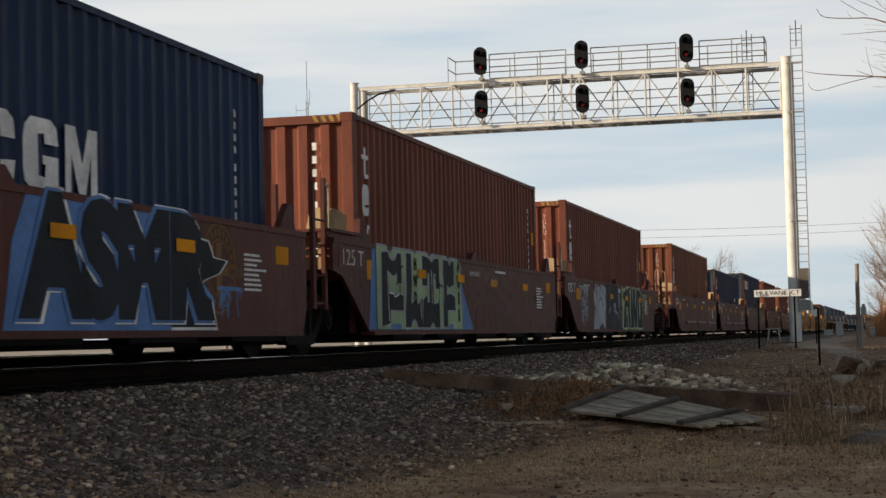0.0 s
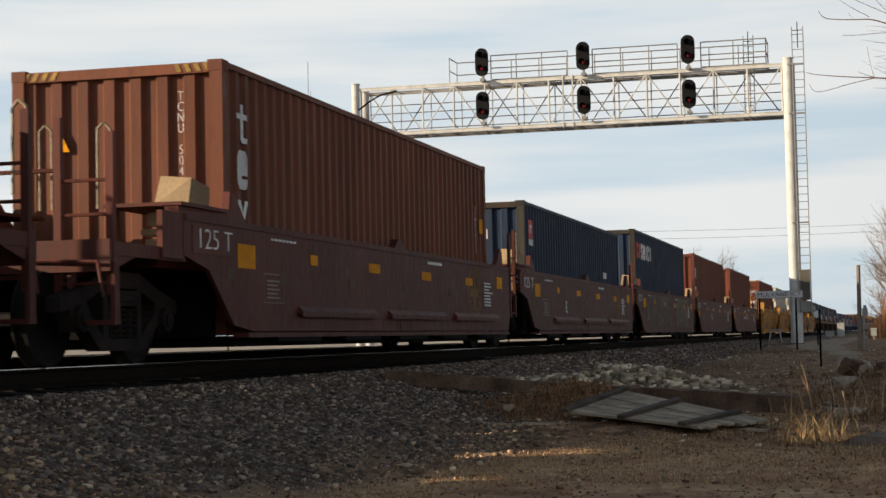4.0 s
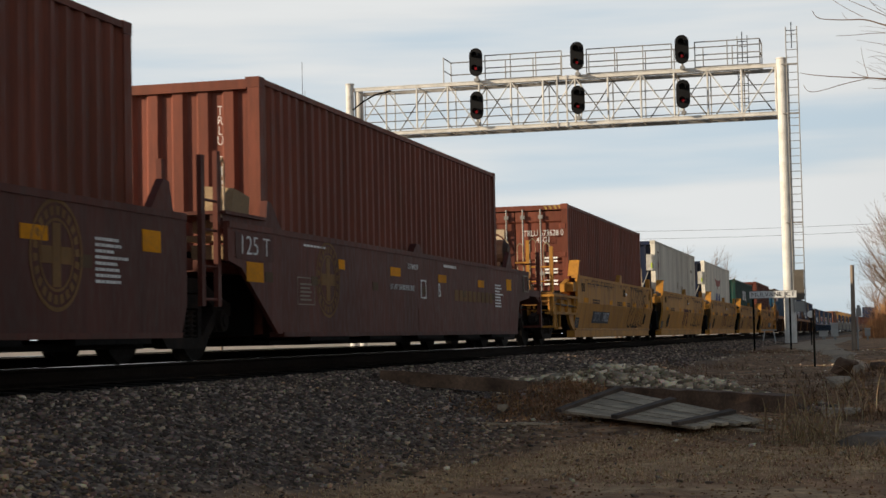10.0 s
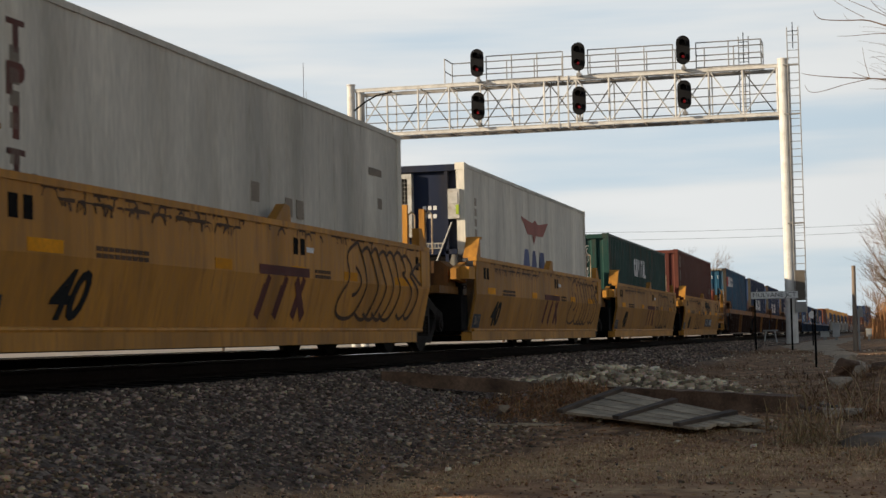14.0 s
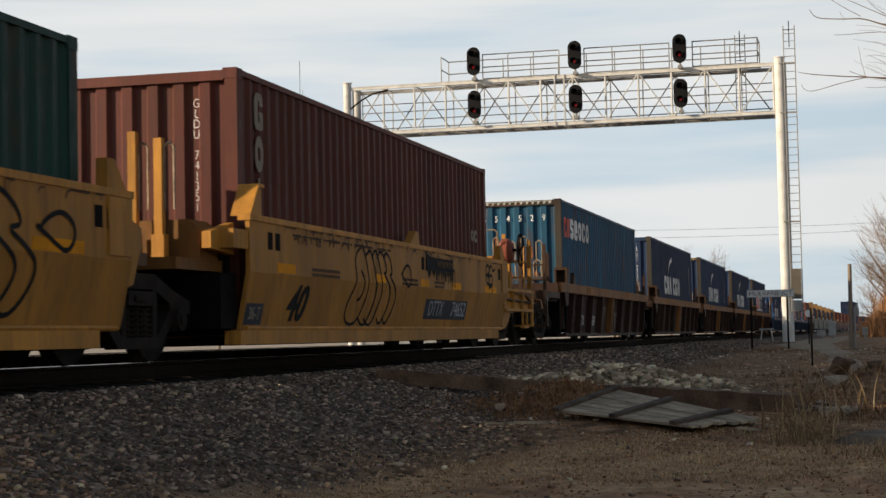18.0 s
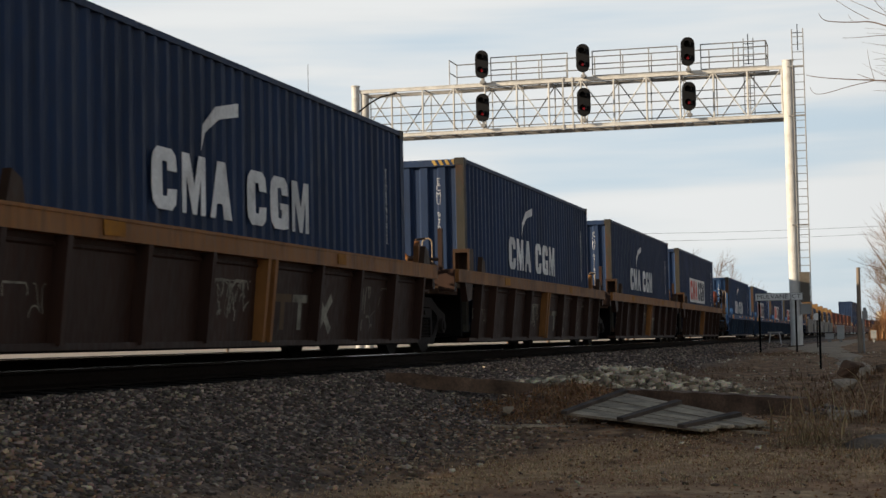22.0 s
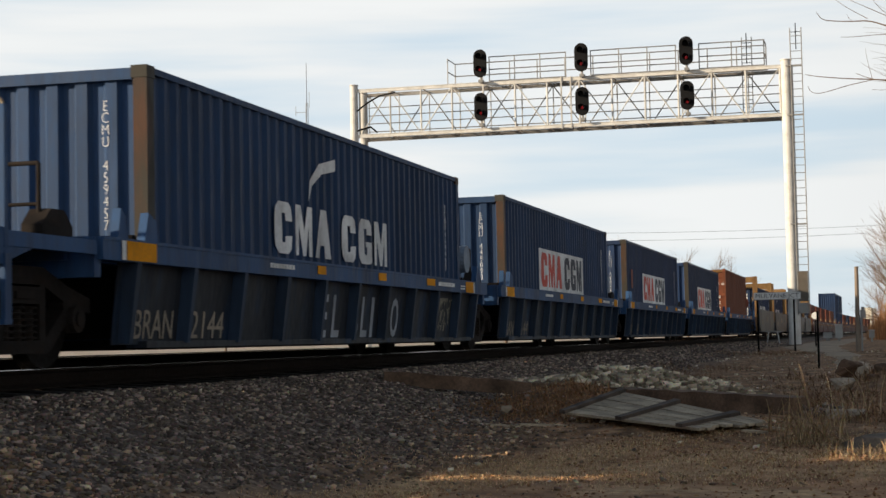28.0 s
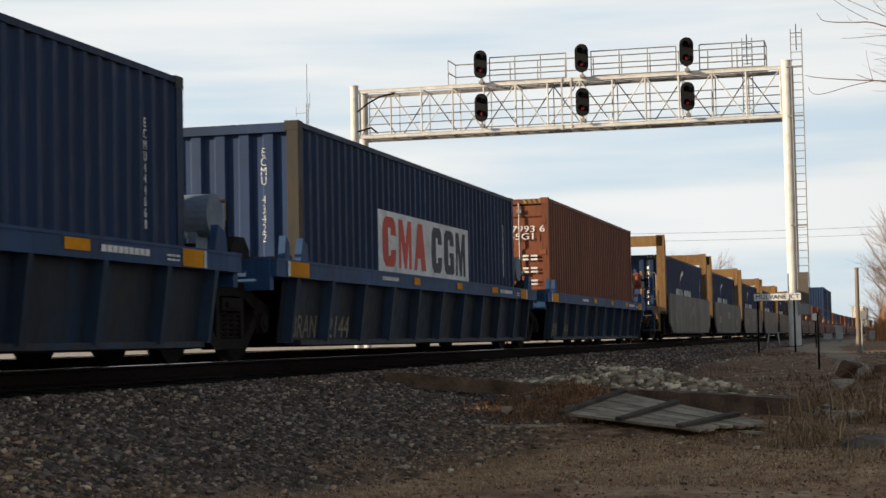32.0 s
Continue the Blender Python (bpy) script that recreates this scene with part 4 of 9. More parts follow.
# ---------------------------------------------------------------- trackside things
def build_trackside():
    s = empty("station_sign", pose(-3.08, 55, -0.35), label="white junction name board with black letters on two posts", category="sign")
    part("board", Shape().box(-0.74, 0.74, -0.02, 0.02, 1.62, 1.83), M["sign"], s)
    part("edge_strip", Shape().box(-0.755, 0.755, -0.015, 0.025, 1.605, 1.62).box(-0.755, 0.755, -0.015, 0.025, 1.83, 1.845), M["silver"], s)
    for x in (-0.63, 0.52):
        part("post", Shape().box(x - 0.03, x + 0.03, 0.03, 0.08, -0.3, 1.8), M["black"], s)
    lettering("MULVANE JCT", 0.195, M["sign_black"], s, Matrix.Translation((0, -0.028, 1.725)) @ pose(0, 0, 0, 90, 0, 0), fat=-0.001, wide=1.36)
    saw = empty("sawhorse", pose(-5.0, 85, -0.33), label="white wooden A-frame trestle", category="trestle")
    part("beam", Shape().box(-0.36, 0.36, -0.05, 0.05, 0.56, 0.64), M["box_white"], saw)
    for x in (-0.28, 0.28):
        for y in (-0.22, 0.22):
            part("leg", Shape().rod((x * 0.75, y * 0.1, 0.58), (x * 1.1, y, 0.0), 0.035, seg=4), M["box_white"], saw)
    pt = empty("wooden_post", pose(-0.57, 52, -0.42), label="weathered round wooden post with a grey meter box", category="post")
    part("shaft", Shape().rod((0, 0, -0.3), (0.02, 0, 2.55), 0.075, 0.06, seg=12), M["pole_wood"], pt)
    part("meter_box", Shape().box(0.09, 0.25, -0.1, 0.08, 1.0, 1.25).rod((0.17, 0, 1.25), (0.17, 0, 1.34), 0.05, seg=8), M["silver"], pt)
    part("conduit", Shape().rod((0.12, -0.06, -0.3), (0.12, -0.06, 1.0), 0.03, seg=6), M["silver"], pt)
    for x, y, h in ((-1.2, 36, 1.2),):
        p = empty("marker_post", pose(x, y, float(ground_z(x, y))), label="thin dark steel marker post", category="post")
        part("shaft", Shape().box(-0.022, 0.022, -0.02, 0.02, -0.2, h), M["black"], p)
    d = empty("target_disc", pose(-2.15, 62, -0.37), label="white round target on a short post", category="marker")
    part("post", Shape().rod((0, 0.03, -0.2), (0, 0.03, 1.15), 0.025, seg=6), M["black"], d)
    part("disc", Shape().rod((0, -0.02, 1.15), (0, 0.0, 1.15), 0.13, seg=20), M["sign"], d)
    for x, y, w, h in ((-2.15, 100, 0.4, 0.95), (-2.9, 104, 0.5, 0.5), (-0.3, 96, 0.3, 0.6)):
        c = empty("relay_cabinet", pose(x, y, -0.38), label="white trackside equipment cabinet on a stub pedestal", category="cabinet", group="trackside cabinets")
        part("body", Shape().box(-w / 2, w / 2, -0.2, 0.2, 0.22, h), M["box_white"], c)
        part("roof", Shape().prism_y([(-w / 2 - 0.04, h), (w / 2 + 0.04, h), (w / 2, h + 0.06), (-w / 2, h + 0.06)], -0.24, 0.24), M["box_white"], c)
        part("pedestal", Shape().box(-w / 5, w / 5, -0.08, 0.08, -0.1, 0.22), M["silver"], c)
    # gravel lane leading to the signal bridge
    line = [(1.3, 22), (0.55, 26), (-0.05, 30), (-0.35, 34), (-0.85, 45), (-1.55, 54), (-2.5, 65), (-2.6, 78), (-2.4, 100), (-0.5, 160)]
    wid = [0.5, 0.42, 0.38, 0.36, 0.42, 0.8, 1.25, 1.5, 1.4, 1.4]
    vv = []
    N = 60
    for j in range(N + 1):
        q = j / N * (len(line) - 1)
        a = min(int(q), len(line) - 2)
        t = q - a
        x, y, w = line[a][0] * (1 - t) + line[a + 1][0] * t, line[a][1] * (1 - t) + line[a + 1][1] * t, wid[a] * (1 - t) + wid[a + 1] * t
        w += 0.12 * math.sin(j * 1.7)
        for i in range(9):
            px = x - w + 2 * w * i / 8
            vv.append((px, y, float(ground_z(px, y)) - 0.03 + 0.09 * math.sin(math.pi * i / 8)))
    f = [[j * 9 + i, j * 9 + i + 1, (j + 1) * 9 + i + 1, (j + 1) * 9 + i] for j in range(N) for i in range(8)]
    lane = new("gravel_lane", Shape().add(vv, f).mesh("gravel_lane", mat("pale_gravel", (0.36, 0.265, 0.175), rough=0.95, var=0.35, scale=1.5, fine=30, bump=0.6)))
    tagged(lane, label="pale gravel lane beside the tracks", category="lane", kind="structure")


def timber(x0, y0, x1, y1, zt0, zt1, h, d, label):
    """A squared old beam lying from one end to the other; zt: the height of its top at either end."""
    a, b = Vector((x0, y0, zt0)), Vector((x1, y1, zt1))
    L = (b - a).length
    t = empty("timber", Matrix.Translation(a) @ (b - a).to_track_quat("X", "Z").to_matrix().to_4x4(), label=label, category="timber", group="old timbers")
    r = random.Random(int(L * 1000))
    rows = []
    n = 14
    for i in range(n + 1):
        j = lambda k: r.uniform(-k, k)
        rows.append([(L * i / n + (j(0.02) if 0 < i < n else j(0.03)), -d / 2 + j(0.008), -h + j(0.006)), (L * i / n, d / 2 + j(0.008), -h), (L * i / n, d / 2 + j(0.008), j(0.008)), (L * i / n + j(0.02), -d / 2 + j(0.012), j(0.01))])
    v = [p for row in rows for p in row]
    f = [[i * 4 + k, i * 4 + (k + 1) % 4, (i + 1) * 4 + (k + 1) % 4, (i + 1) * 4 + k] for i in range(n) for k in range(4)] + [[0, 1, 2, 3], [n * 4, n * 4 + 3, n * 4 + 2, n * 4 + 1]]
    part("beam", Shape().add(v, f), M["timber"], t)
    return t


def boulder(x, y, z, sx, sy, sz, seed, label, material, turn=0, tilt=0):
    """A broken stone: the hull of scattered corners, with worn edges."""
    r = random.Random(seed)
    bm = bmesh.new()
    for i in range(13):
        v = Vector((r.uniform(-1, 1), r.uniform(-1, 1), r.uniform(-1, 1)))
        k = max(abs(v.x), abs(v.y), abs(v.z))
        v = v / k * r.uniform(0.8, 1.0)
        bm.verts.new((v.x * sx / 2, v.y * sy / 2, v.z * sz / 2))
    q = bmesh.ops.convex_hull(bm, input=bm.verts[:])
    bmesh.ops.delete(bm, geom=list({v for v in q["geom_interior"] + q["geom_unused"] if isinstance(v, bmesh.types.BMVert)}), context="VERTS")
    bmesh.ops.bevel(bm, geom=bm.edges[:], offset=0.04 * min(sx, sy, sz), segments=1, affect="EDGES")
    bmesh.ops.subdivide_edges(bm, edges=bm.edges[:], cuts=2, use_grid_fill=True)
    o = Vector((seed * 3.1, seed * 1.7, 0))
    for v in bm.verts:
        v.co += v.co.normalized() * min(sx, sy, sz) * 0.05 * noise.noise(v.co * 18 + o)
    me = bpy.data.meshes.new("rock")
    bm.to_mesh(me)
    bm.free()
    me.materials.append(material)
    ob = new("rock", me)
    ob.matrix_world = pose(x, y, z, tilt, tilt * 0.5, turn)
    return tagged(ob, label=label, category="rock")


# ---------------------------------------------------------------- trees, poles and far things
def branches(shape, p, d, length, r, depth, rnd, spread_a=0.6, twig=0.004):
    if depth == 0 or r < twig:
        return
    seg = 3 if depth > 1 else 2
    for i in range(seg):
        q = p + d * (length / seg)
        shape.rod(p, q, r, r * 0.86, seg=5 if r > 0.03 else 3)
        p, r = q, r * 0.86
        d = (d + Vector((rnd.uniform(-1, 1), rnd.uniform(-1, 1), rnd.uniform(-0.5, 0.9))) * 0.16).normalized()
        if i > 0 or depth < 4:
            for _ in range(rnd.choice((1, 1, 2))):
                e = (d + Vector((rnd.uniform(-1, 1), rnd.uniform(-1, 1), rnd.uniform(-0.6, 0.8))) * spread_a * 1.5).normalized()
                branches(shape, p, e, length * rnd.uniform(0.55, 0.8), r * rnd.uniform(0.5, 0.7), depth - 1, rnd, spread_a, twig)
    branches(shape, p, d, length * 0.75, r * 0.8, depth - 1, rnd, spread_a, twig)


def bare_tree(x, y, z, h, seed, label):
    rnd = random.Random(seed)
    t = empty("bare_tree", pose(x, y, z), label=label, category="tree", group="bare winter trees")
    tr = Shape()
    p, r = Vector((0, 0, -0.3)), h * 0.022
    d = Vector((rnd.uniform(-0.1, 0.1), rnd.uniform(-0.1, 0.1), 1)).normalized()
    crown = Shape()
    for i in range(5):
        q = p + d * (h * 0.13)
        tr.rod(p, q, r, r * 0.88, seg=8)
        p, r = q, r * 0.88
        d = (d + Vector((rnd.uniform(-0.15, 0.15), rnd.uniform(-0.15, 0.15), 0.2))).normalized()
        if i > 0:
            for _ in range(2):
                e = Vector((rnd.uniform(-1, 1), rnd.uniform(-1, 1), rnd.uniform(0.3, 1.0))).normalized()
                branches(crown, p, e, h * rnd.uniform(0.2, 0.3), r * 0.6, 4, rnd, 0.6, h * 0.0007)
    branches(crown, p, d, h * 0.28, r * 0.9, 4, rnd, 0.6, h * 0.0007)
    part("trunk", tr, M["bark"], t)
    part("crown", crown, M["bark"], t)
    return t


def build_far():
    for x, y, h, sd in ((-36, 255, 11, 1), (-30, 262, 11, 2), (-40, 270, 12.5, 3), (-29, 268, 10, 5), (-26, 330, 12, 4), (-33, 350, 14, 6), (-48, 330, 15, 7), (-58, 300, 14.5, 8), (-72, 330, 15, 9)):
        bare_tree(x, y, -0.4, h, sd, "tall leafless tree far behind the tracks")
    for x, y, h, sd in ((0.7, 131, 5.5, 17), (1.5, 124, 7, 18), (0.2, 152, 5.0, 19), (2.1, 138, 8.5, 20), (3.3, 130, 8.5, 11), (4.9, 122, 10, 12), (5.9, 140, 11, 13), (4.2, 150, 9, 14), (7.0, 112, 12, 15)):
        bare_tree(x, y, -0.4, h, sd, "leafless brown tree at the edge of the yard")
    # brush at the foot of the trees
    r = np.random.RandomState(41)
    n = 9000
    y = r.uniform(110, 170, n)
    x = 0.25 * (y - 110) / 60 - 0.75 + 5.4 * r.rand(n) ** 0.8
    blades("brush", x, y, np.full(n, -0.45), r.uniform(0.4, 1.0, n) * np.clip(2.2 + 1.7 * x, 0.9, 4.6), r.uniform(0.015, 0.035, n), np.full(n, 0.8), LITTER, 42, "thick brown leafless brush below the trees", "brush")
    m = empty("radio_mast", pose(-103, 300, -0.5), label="slender lattice radio mast far behind the train", category="mast")
    for a in range(3):
        c = (0.25 * math.cos(a * 2.094), 0.25 * math.sin(a * 2.094))
        part("leg", Shape().rod((*c, 0), (*c, 46), 0.05, seg=4), M["silver"], m)
    lat = Shape()
    for i in range(46):
        for a in range(3):
            c0, c1 = a * 2.094, (a + 1) * 2.094
            lat.rod((0.25 * math.cos(c0), 0.25 * math.sin(c0), i), (0.25 * math.cos(c1), 0.25 * math.sin(c1), i + 1), 0.025, seg=3)
    part("lattice", lat, M["silver"], m)
    part("whip", Shape().rod((0, 0, 46), (0, 0, 53.5), 0.06, seg=4), M["wire"], m)
    part("antenna", Shape().rod((-2.2, 0, 44.2), (0, 0, 44.2), 0.06, seg=4).rod((-2.2, 0, 43.6), (-2.2, 0, 45.4), 0.05, seg=4).rod((0.5, 0, 45), (0.5, 0, 48), 0.05, seg=4), M["silver"], m)
    # two overhead wires crossing behind the bridge
    for k, (za, zb) in enumerate(((12.1, 15.6), (13.0, 16.3))):
        s = Shape()
        pts = []
        for i in range(31):
            u = i / 30
            pts.append((-70 + 140 * u, 175 + 20 * u, za + (zb - za) * u - 3.2 * math.sin(math.pi * u)))
        for a, b in zip(pts, pts[1:]):
            s.rod(a, b, 0.022, seg=4)
        w = new("overhead_wire", s.mesh("overhead_wire", M["wire"]))
        tagged(w, label="thin overhead wire sagging between poles", category="wire", group="overhead wires")
    for i, x in enumerate((-70, 70)):
        p = empty("utility_pole", pose(x, 175 + 20 * i, -0.5), label="tall wooden utility pole with a crossarm", category="pole", group="utility poles")
        top = (13.9, 17.2)[i]
        part("shaft", Shape().rod((0, 0, -0.3), (0, 0, top), 0.17, 0.12, seg=10), M["pole_wood"], p)
        part("crossarm", Shape().box(-0.06, 0.06, -1.1, 1.1, top - 0.9, top - 0.78), M["pole_wood"], p)
    # the near tree whose twigs reach in from the side
    t = empty("bare_tree", pose(3.2, 24, -0.75), label="leafless tree with thin drooping twigs close to the lane", category="tree", group="bare winter trees")
    part("trunk", Shape().rod((0, 0, -0.2), (0.1, 0, 2.5), 0.16, 0.13, seg=10).rod((0.1, 0, 2.5), (-0.1, 0.1, 6.5), 0.13, 0.07, seg=10), M["bark"], t)
    cr = Shape()
    def twig(r0, r1, *pts):
        """A bowed twig through a few (x, z) corners, thinning to its tip."""
        p = [Vector((x - 3.2, 0, z + 0.75)) for x, z in pts]
        for _ in range(2):
            q = [p[0]]
            for a, b in zip(p, p[1:]):
                q += [a.lerp(b, 0.25), a.lerp(b, 0.75)]
            p = q + [p[-1]]
        k = len(p) - 1
        for i in range(k):
            cr.rod(p[i], p[i + 1], r0 + (r1 - r0) * i / k, r0 + (r1 - r0) * (i + 1) / k, seg=5)
    twig(0.03, 0.012, (3.2, 3.2), (1.6, 3.5), (0.6, 3.6), (0.23, 3.65))
    twig(0.012, 0.003, (0.23, 3.65), (0.08, 3.67), (-0.28, 3.70), (-0.74, 3.76), (-0.87, 3.80))
    twig(0.006, 0.003, (0.08, 3.67), (-0.28, 3.61), (-0.54, 3.54), (-0.71, 3.51), (-0.80, 3.55), (-0.83, 3.63))
    twig(0.006, 0.003, (0.08, 3.67), (-0.02, 3.70), (-0.17, 3.77))
    twig(0.03, 0.011, (3.2, 3.8), (1.5, 4.1), (0.6, 4.3), (0.26, 4.41))
    twig(0.011, 0.003, (0.26, 4.41), (0.03, 4.50), (-0.2, 4.50), (-0.53, 4.53), (-0.63, 4.57), (-0.68, 4.67))
    twig(0.005, 0.002, (0.01, 4.53), (-0.24, 4.68), (-0.47, 4.86), (-0.6, 4.95))
    twig(0.007, 0.002, (1.2, 4.15), (0.6, 4.38), (0.11, 4.63), (-0.04, 4.71), (-0.29, 4.84), (-0.45, 4.95))
    twig(0.005, 0.002, (0.9, 4.2), (0.26, 4.58), (0.14, 4.71), (0.07, 4.82), (-0.02, 5.0))
    twig(0.006, 0.0025, (1.2, 4.2), (0.25, 4.30), (-0.18, 4.28), (-0.36, 4.29))
    twig(0.004, 0.002, (0.05, 3.68), (-0.01, 3.92), (-0.03, 4.11))
    twig(0.004, 0.002, (0.7, 3.8), (0.24, 3.98), (0.06, 3.96))
    twig(0.004, 0.002, (0.8, 3.55), (0.23, 3.51), (0.04, 3.53))
    twig(0.003, 0.0015, (-0.20, 4.51), (-0.25, 4.56), (-0.27, 4.61))
    rnd = random.Random(78)
    for k in range(16):
        x, z = rnd.uniform(0.05, 0.3), rnd.uniform(3.6, 4.9)
        twig(0.0028, 0.0012, (x + 0.3, z - 0.08), (x + 0.1, z), (x - rnd.uniform(0.05, 0.2), z + rnd.uniform(-0.02, 0.18)))
    part("crown", cr, M["bark"], t)


def build_foreground():
    timber(-5.86, 19.8, -3.98, 20.3, -0.185, -0.372, 0.165, 0.22, "dark old squared timber lying on the ballast slope")
    timber(-3.18, 20.7, -0.83, 18.8, -0.448, -0.520, 0.22, 0.24, "long old timber half buried in dead grass")
    # a broken panel of grey planks with three battens, wider at one end
    o = Vector((-3.18, 17.4, -0.614))
    e, f, g = Vector((1.604, -1.3, -0.118)), Vector((0.393, 1.5, 0.163)), Vector((2.04, -0.1, -0.086))
    p = empty("plank_panel", Matrix.Translation(o), label="broken, racked fence panel of grey weathered planks lying flat", category="fence panel")
    r = random.Random(6)
    def at(a, b, c):
        return tuple(e * (a * (1 - b)) + f * (b * (1 - a)) + g * (a * b) + Vector((0, -0.1, 1)) * c)
    def slab(a0, a1, b0, b1, c0, c1, skew=0.0):
        q = [at(a + (skew if b == b1 else 0), b, c) for a in (a0, a1) for b in (b0, b1) for c in (c0, c1)]
        return Shape().add(q, [(0, 1, 3, 2), (4, 6, 7, 5), (0, 4, 5, 1), (2, 3, 7, 6), (0, 2, 6, 4), (1, 5, 7, 3)])
    for i in range(8):
        b = i / 8
        lift = r.uniform(0, 0.012)
        part("plank", slab(-0.03 + r.uniform(-0.02, 0.02), 0.96 + 0.07 * b + r.uniform(-0.09, 0.05), b + 0.006, b + 0.119, lift - 0.022, lift + 0.004, r.uniform(-0.01, 0.01)), M["plank"], p)
    for a in (0.0, 0.415, 0.83):
        part("batten", slab(a - 0.024, a + 0.02, -0.05, 1.0, 0.010, 0.046), M["batten"], p)
    # loose splinters at the panel's edge
    for x, y, L, w, turn in ((-3.3, 17.0, 0.55, 0.05, 12), (-3.75, 17.35, 0.7, 0.025, -8), (-1.25, 16.75, 0.4, 0.05, -25), (-1.05, 17.05, 0.35, 0.04, -40)):
        b = empty("broken_board", pose(x, y, float(ground_z(x, y)) + 0.012, 2, 3, turn), label="splintered grey board lying in the dirt", category="board", group="splintered boards")
        part("board", Shape().prism_x([(-w / 2, -0.012), (w / 2, -0.012), (w / 2, 0.012), (-w / 2, 0.012)], -L / 2, L / 2), M["plank"], b)
    boulder(-0.47, 24, -0.55, 0.42, 0.45, 0.20, 11, "pale angular limestone block", M["limestone"], 20, 12)
    boulder(-0.46, 27, -0.44, 0.40, 0.5, 0.42, 2, "reddish-brown boulder caked with earth beside the lane", M["earth"], -10)
    boulder(-0.24, 26.4, -0.46, 0.15, 0.3, 0.30, 3, "pale upright rock beside the lane", M["limestone"], 40, 8)
    boulder(-0.38, 28, -0.27, 0.15, 0.2, 0.14, 7, "small pale rock on the bank", M["limestone"], 10)
    boulder(-0.06, 25.6, -0.50, 0.16, 0.3, 0.12, 8, "reddish rock on the bank", M["earth"], 70)
    boulder(0.05, 26.8, -0.40, 0.3, 0.4, 0.22, 9, "reddish rock on the bank", M["earth"], 25)
    boulder(-0.36, 18.4, -0.70, 0.44, 0.42, 0.12, 4, "flat pale stone slab in the weeds", M["limestone"], 5)
    boulder(-0.02, 15.6, -0.90, 0.80, 0.7, 0.32, 5, "lump of old concrete in dry grass", M["concrete"], 15)
    boulder(-4.15, 17.4, -0.70, 0.10, 0.1, 0.08, 6, "small white stone on the ballast", M["limestone"])
    boulder(-4.02, 18.3, -0.60, 0.15, 0.12, 0.10, 10, "grey stone at the foot of the mound", M["limestone"], 30)
    for cx, cy, n, h, w, sd, dr in ((-0.92, 16.9, 26, 0.62, 0.12, 51, 1.2), (-0.66, 16.1, 80, 0.62, 0.13, 52, 1.3), (-0.46, 16.4, 60, 0.55, 0.14, 54, 1.4), (-0.66, 17.3, 20, 0.95, 0.14, 57, 1.0), (-0.40, 17.8, 34, 0.7, 0.2, 60, 1.4), (-0.55, 15.9, 420, 0.20, 0.22, 65, 1.6), (0.1, 14.6, 300, 0.24, 0.3, 55, 1.5), (-0.1, 19.5, 40, 0.8, 0.3, 66, 1.4)):
        reeds(cx, cy, n, h, w, sd, droop=dr)
    dead = "low matted dead grass on a dirt mound"
    for cx, cy, n, h, w, sd in ((-3.85, 18.7, 1500, 0.16, 0.34, 53), (-3.35, 19.2, 1400, 0.16, 0.34, 56), (-3.2, 18.1, 900, 0.12, 0.35, 58), (-4.2, 19.0, 500, 0.12, 0.2, 59)):
        reeds(cx, cy, n, h, w, sd, LITTER, dead, 2.4)
    for cx, cy, n, h, w, sd in ((0.0, 22.5, 420, 0.34, 0.6, 61), (-0.8, 20.5, 380, 0.24, 0.5, 62), (0.1, 18.2, 420, 0.32, 0.4, 63), (-0.3, 30, 420, 0.28, 0.9, 64), (0.1, 26, 400, 0.35, 0.5, 67)):
        reeds(cx, cy, n, h, w, sd, WEED, "dark brown weeds along the bank", 2.2)


# ---------------------------------------------------------------- freight containers
LEN, HALF = 12.19, 1.219
SIDE_TEXT = pose(0, 0, 0, 90, 0, 90)


def wave(a, b, flat, slope, deep, skew=0):
    """Corners of a trapezoid wave from a to b: (along, depth)."""
    n = max(1, round((b - a) / (2 * (flat + slope))))
    k = (b - a) / n
    f, s = k * flat / (2 * (flat + slope)), k * slope / (2 * (flat + slope))
    out = []
    for i in range(n):
        o = a + i * k
        out += [(o, 0), (o + f, 0), (o + f + s, deep), (o + 2 * f + s, deep)]
    return out + [(b, 0)]


def corrugated(along, z0, z1, place):
    pts = along
    v = [place(u, d, z) for u, d in pts for z in (z0, z1)]
    return Shape().add(v, [[2 * i, 2 * i + 2, 2 * i + 3, 2 * i + 1] for i in range(len(pts) - 1)])


def bars(name, parent, material, face, spans, label=""):
    """Plain marks lying 3 mm proud of a face; spans of (along0, along1, z0, z1)."""
    s = Shape()
    for a, b, z0, z1 in spans:
        if face[0] == "side":
            s.box(face[1], face[1] + 0.004, a, b, z0, z1)
        else:
            s.box(a, b, face[1] - 0.004, face[1], z0, z1)
    ob = part(name, s, material, parent, label)
    return tagged(ob, kind="stuff") if len(spans) > 1 else ob


def column_marks(a, z_top, n, w=0.07, h=0.11, gap=0.045, skip=(4,)):
    out, z = [], z_top
    for i in range(n):
        if i in skip:
            z -= h * 0.8
        out.append((a, a + w, z - h, z))
        z -= h + gap
    return out


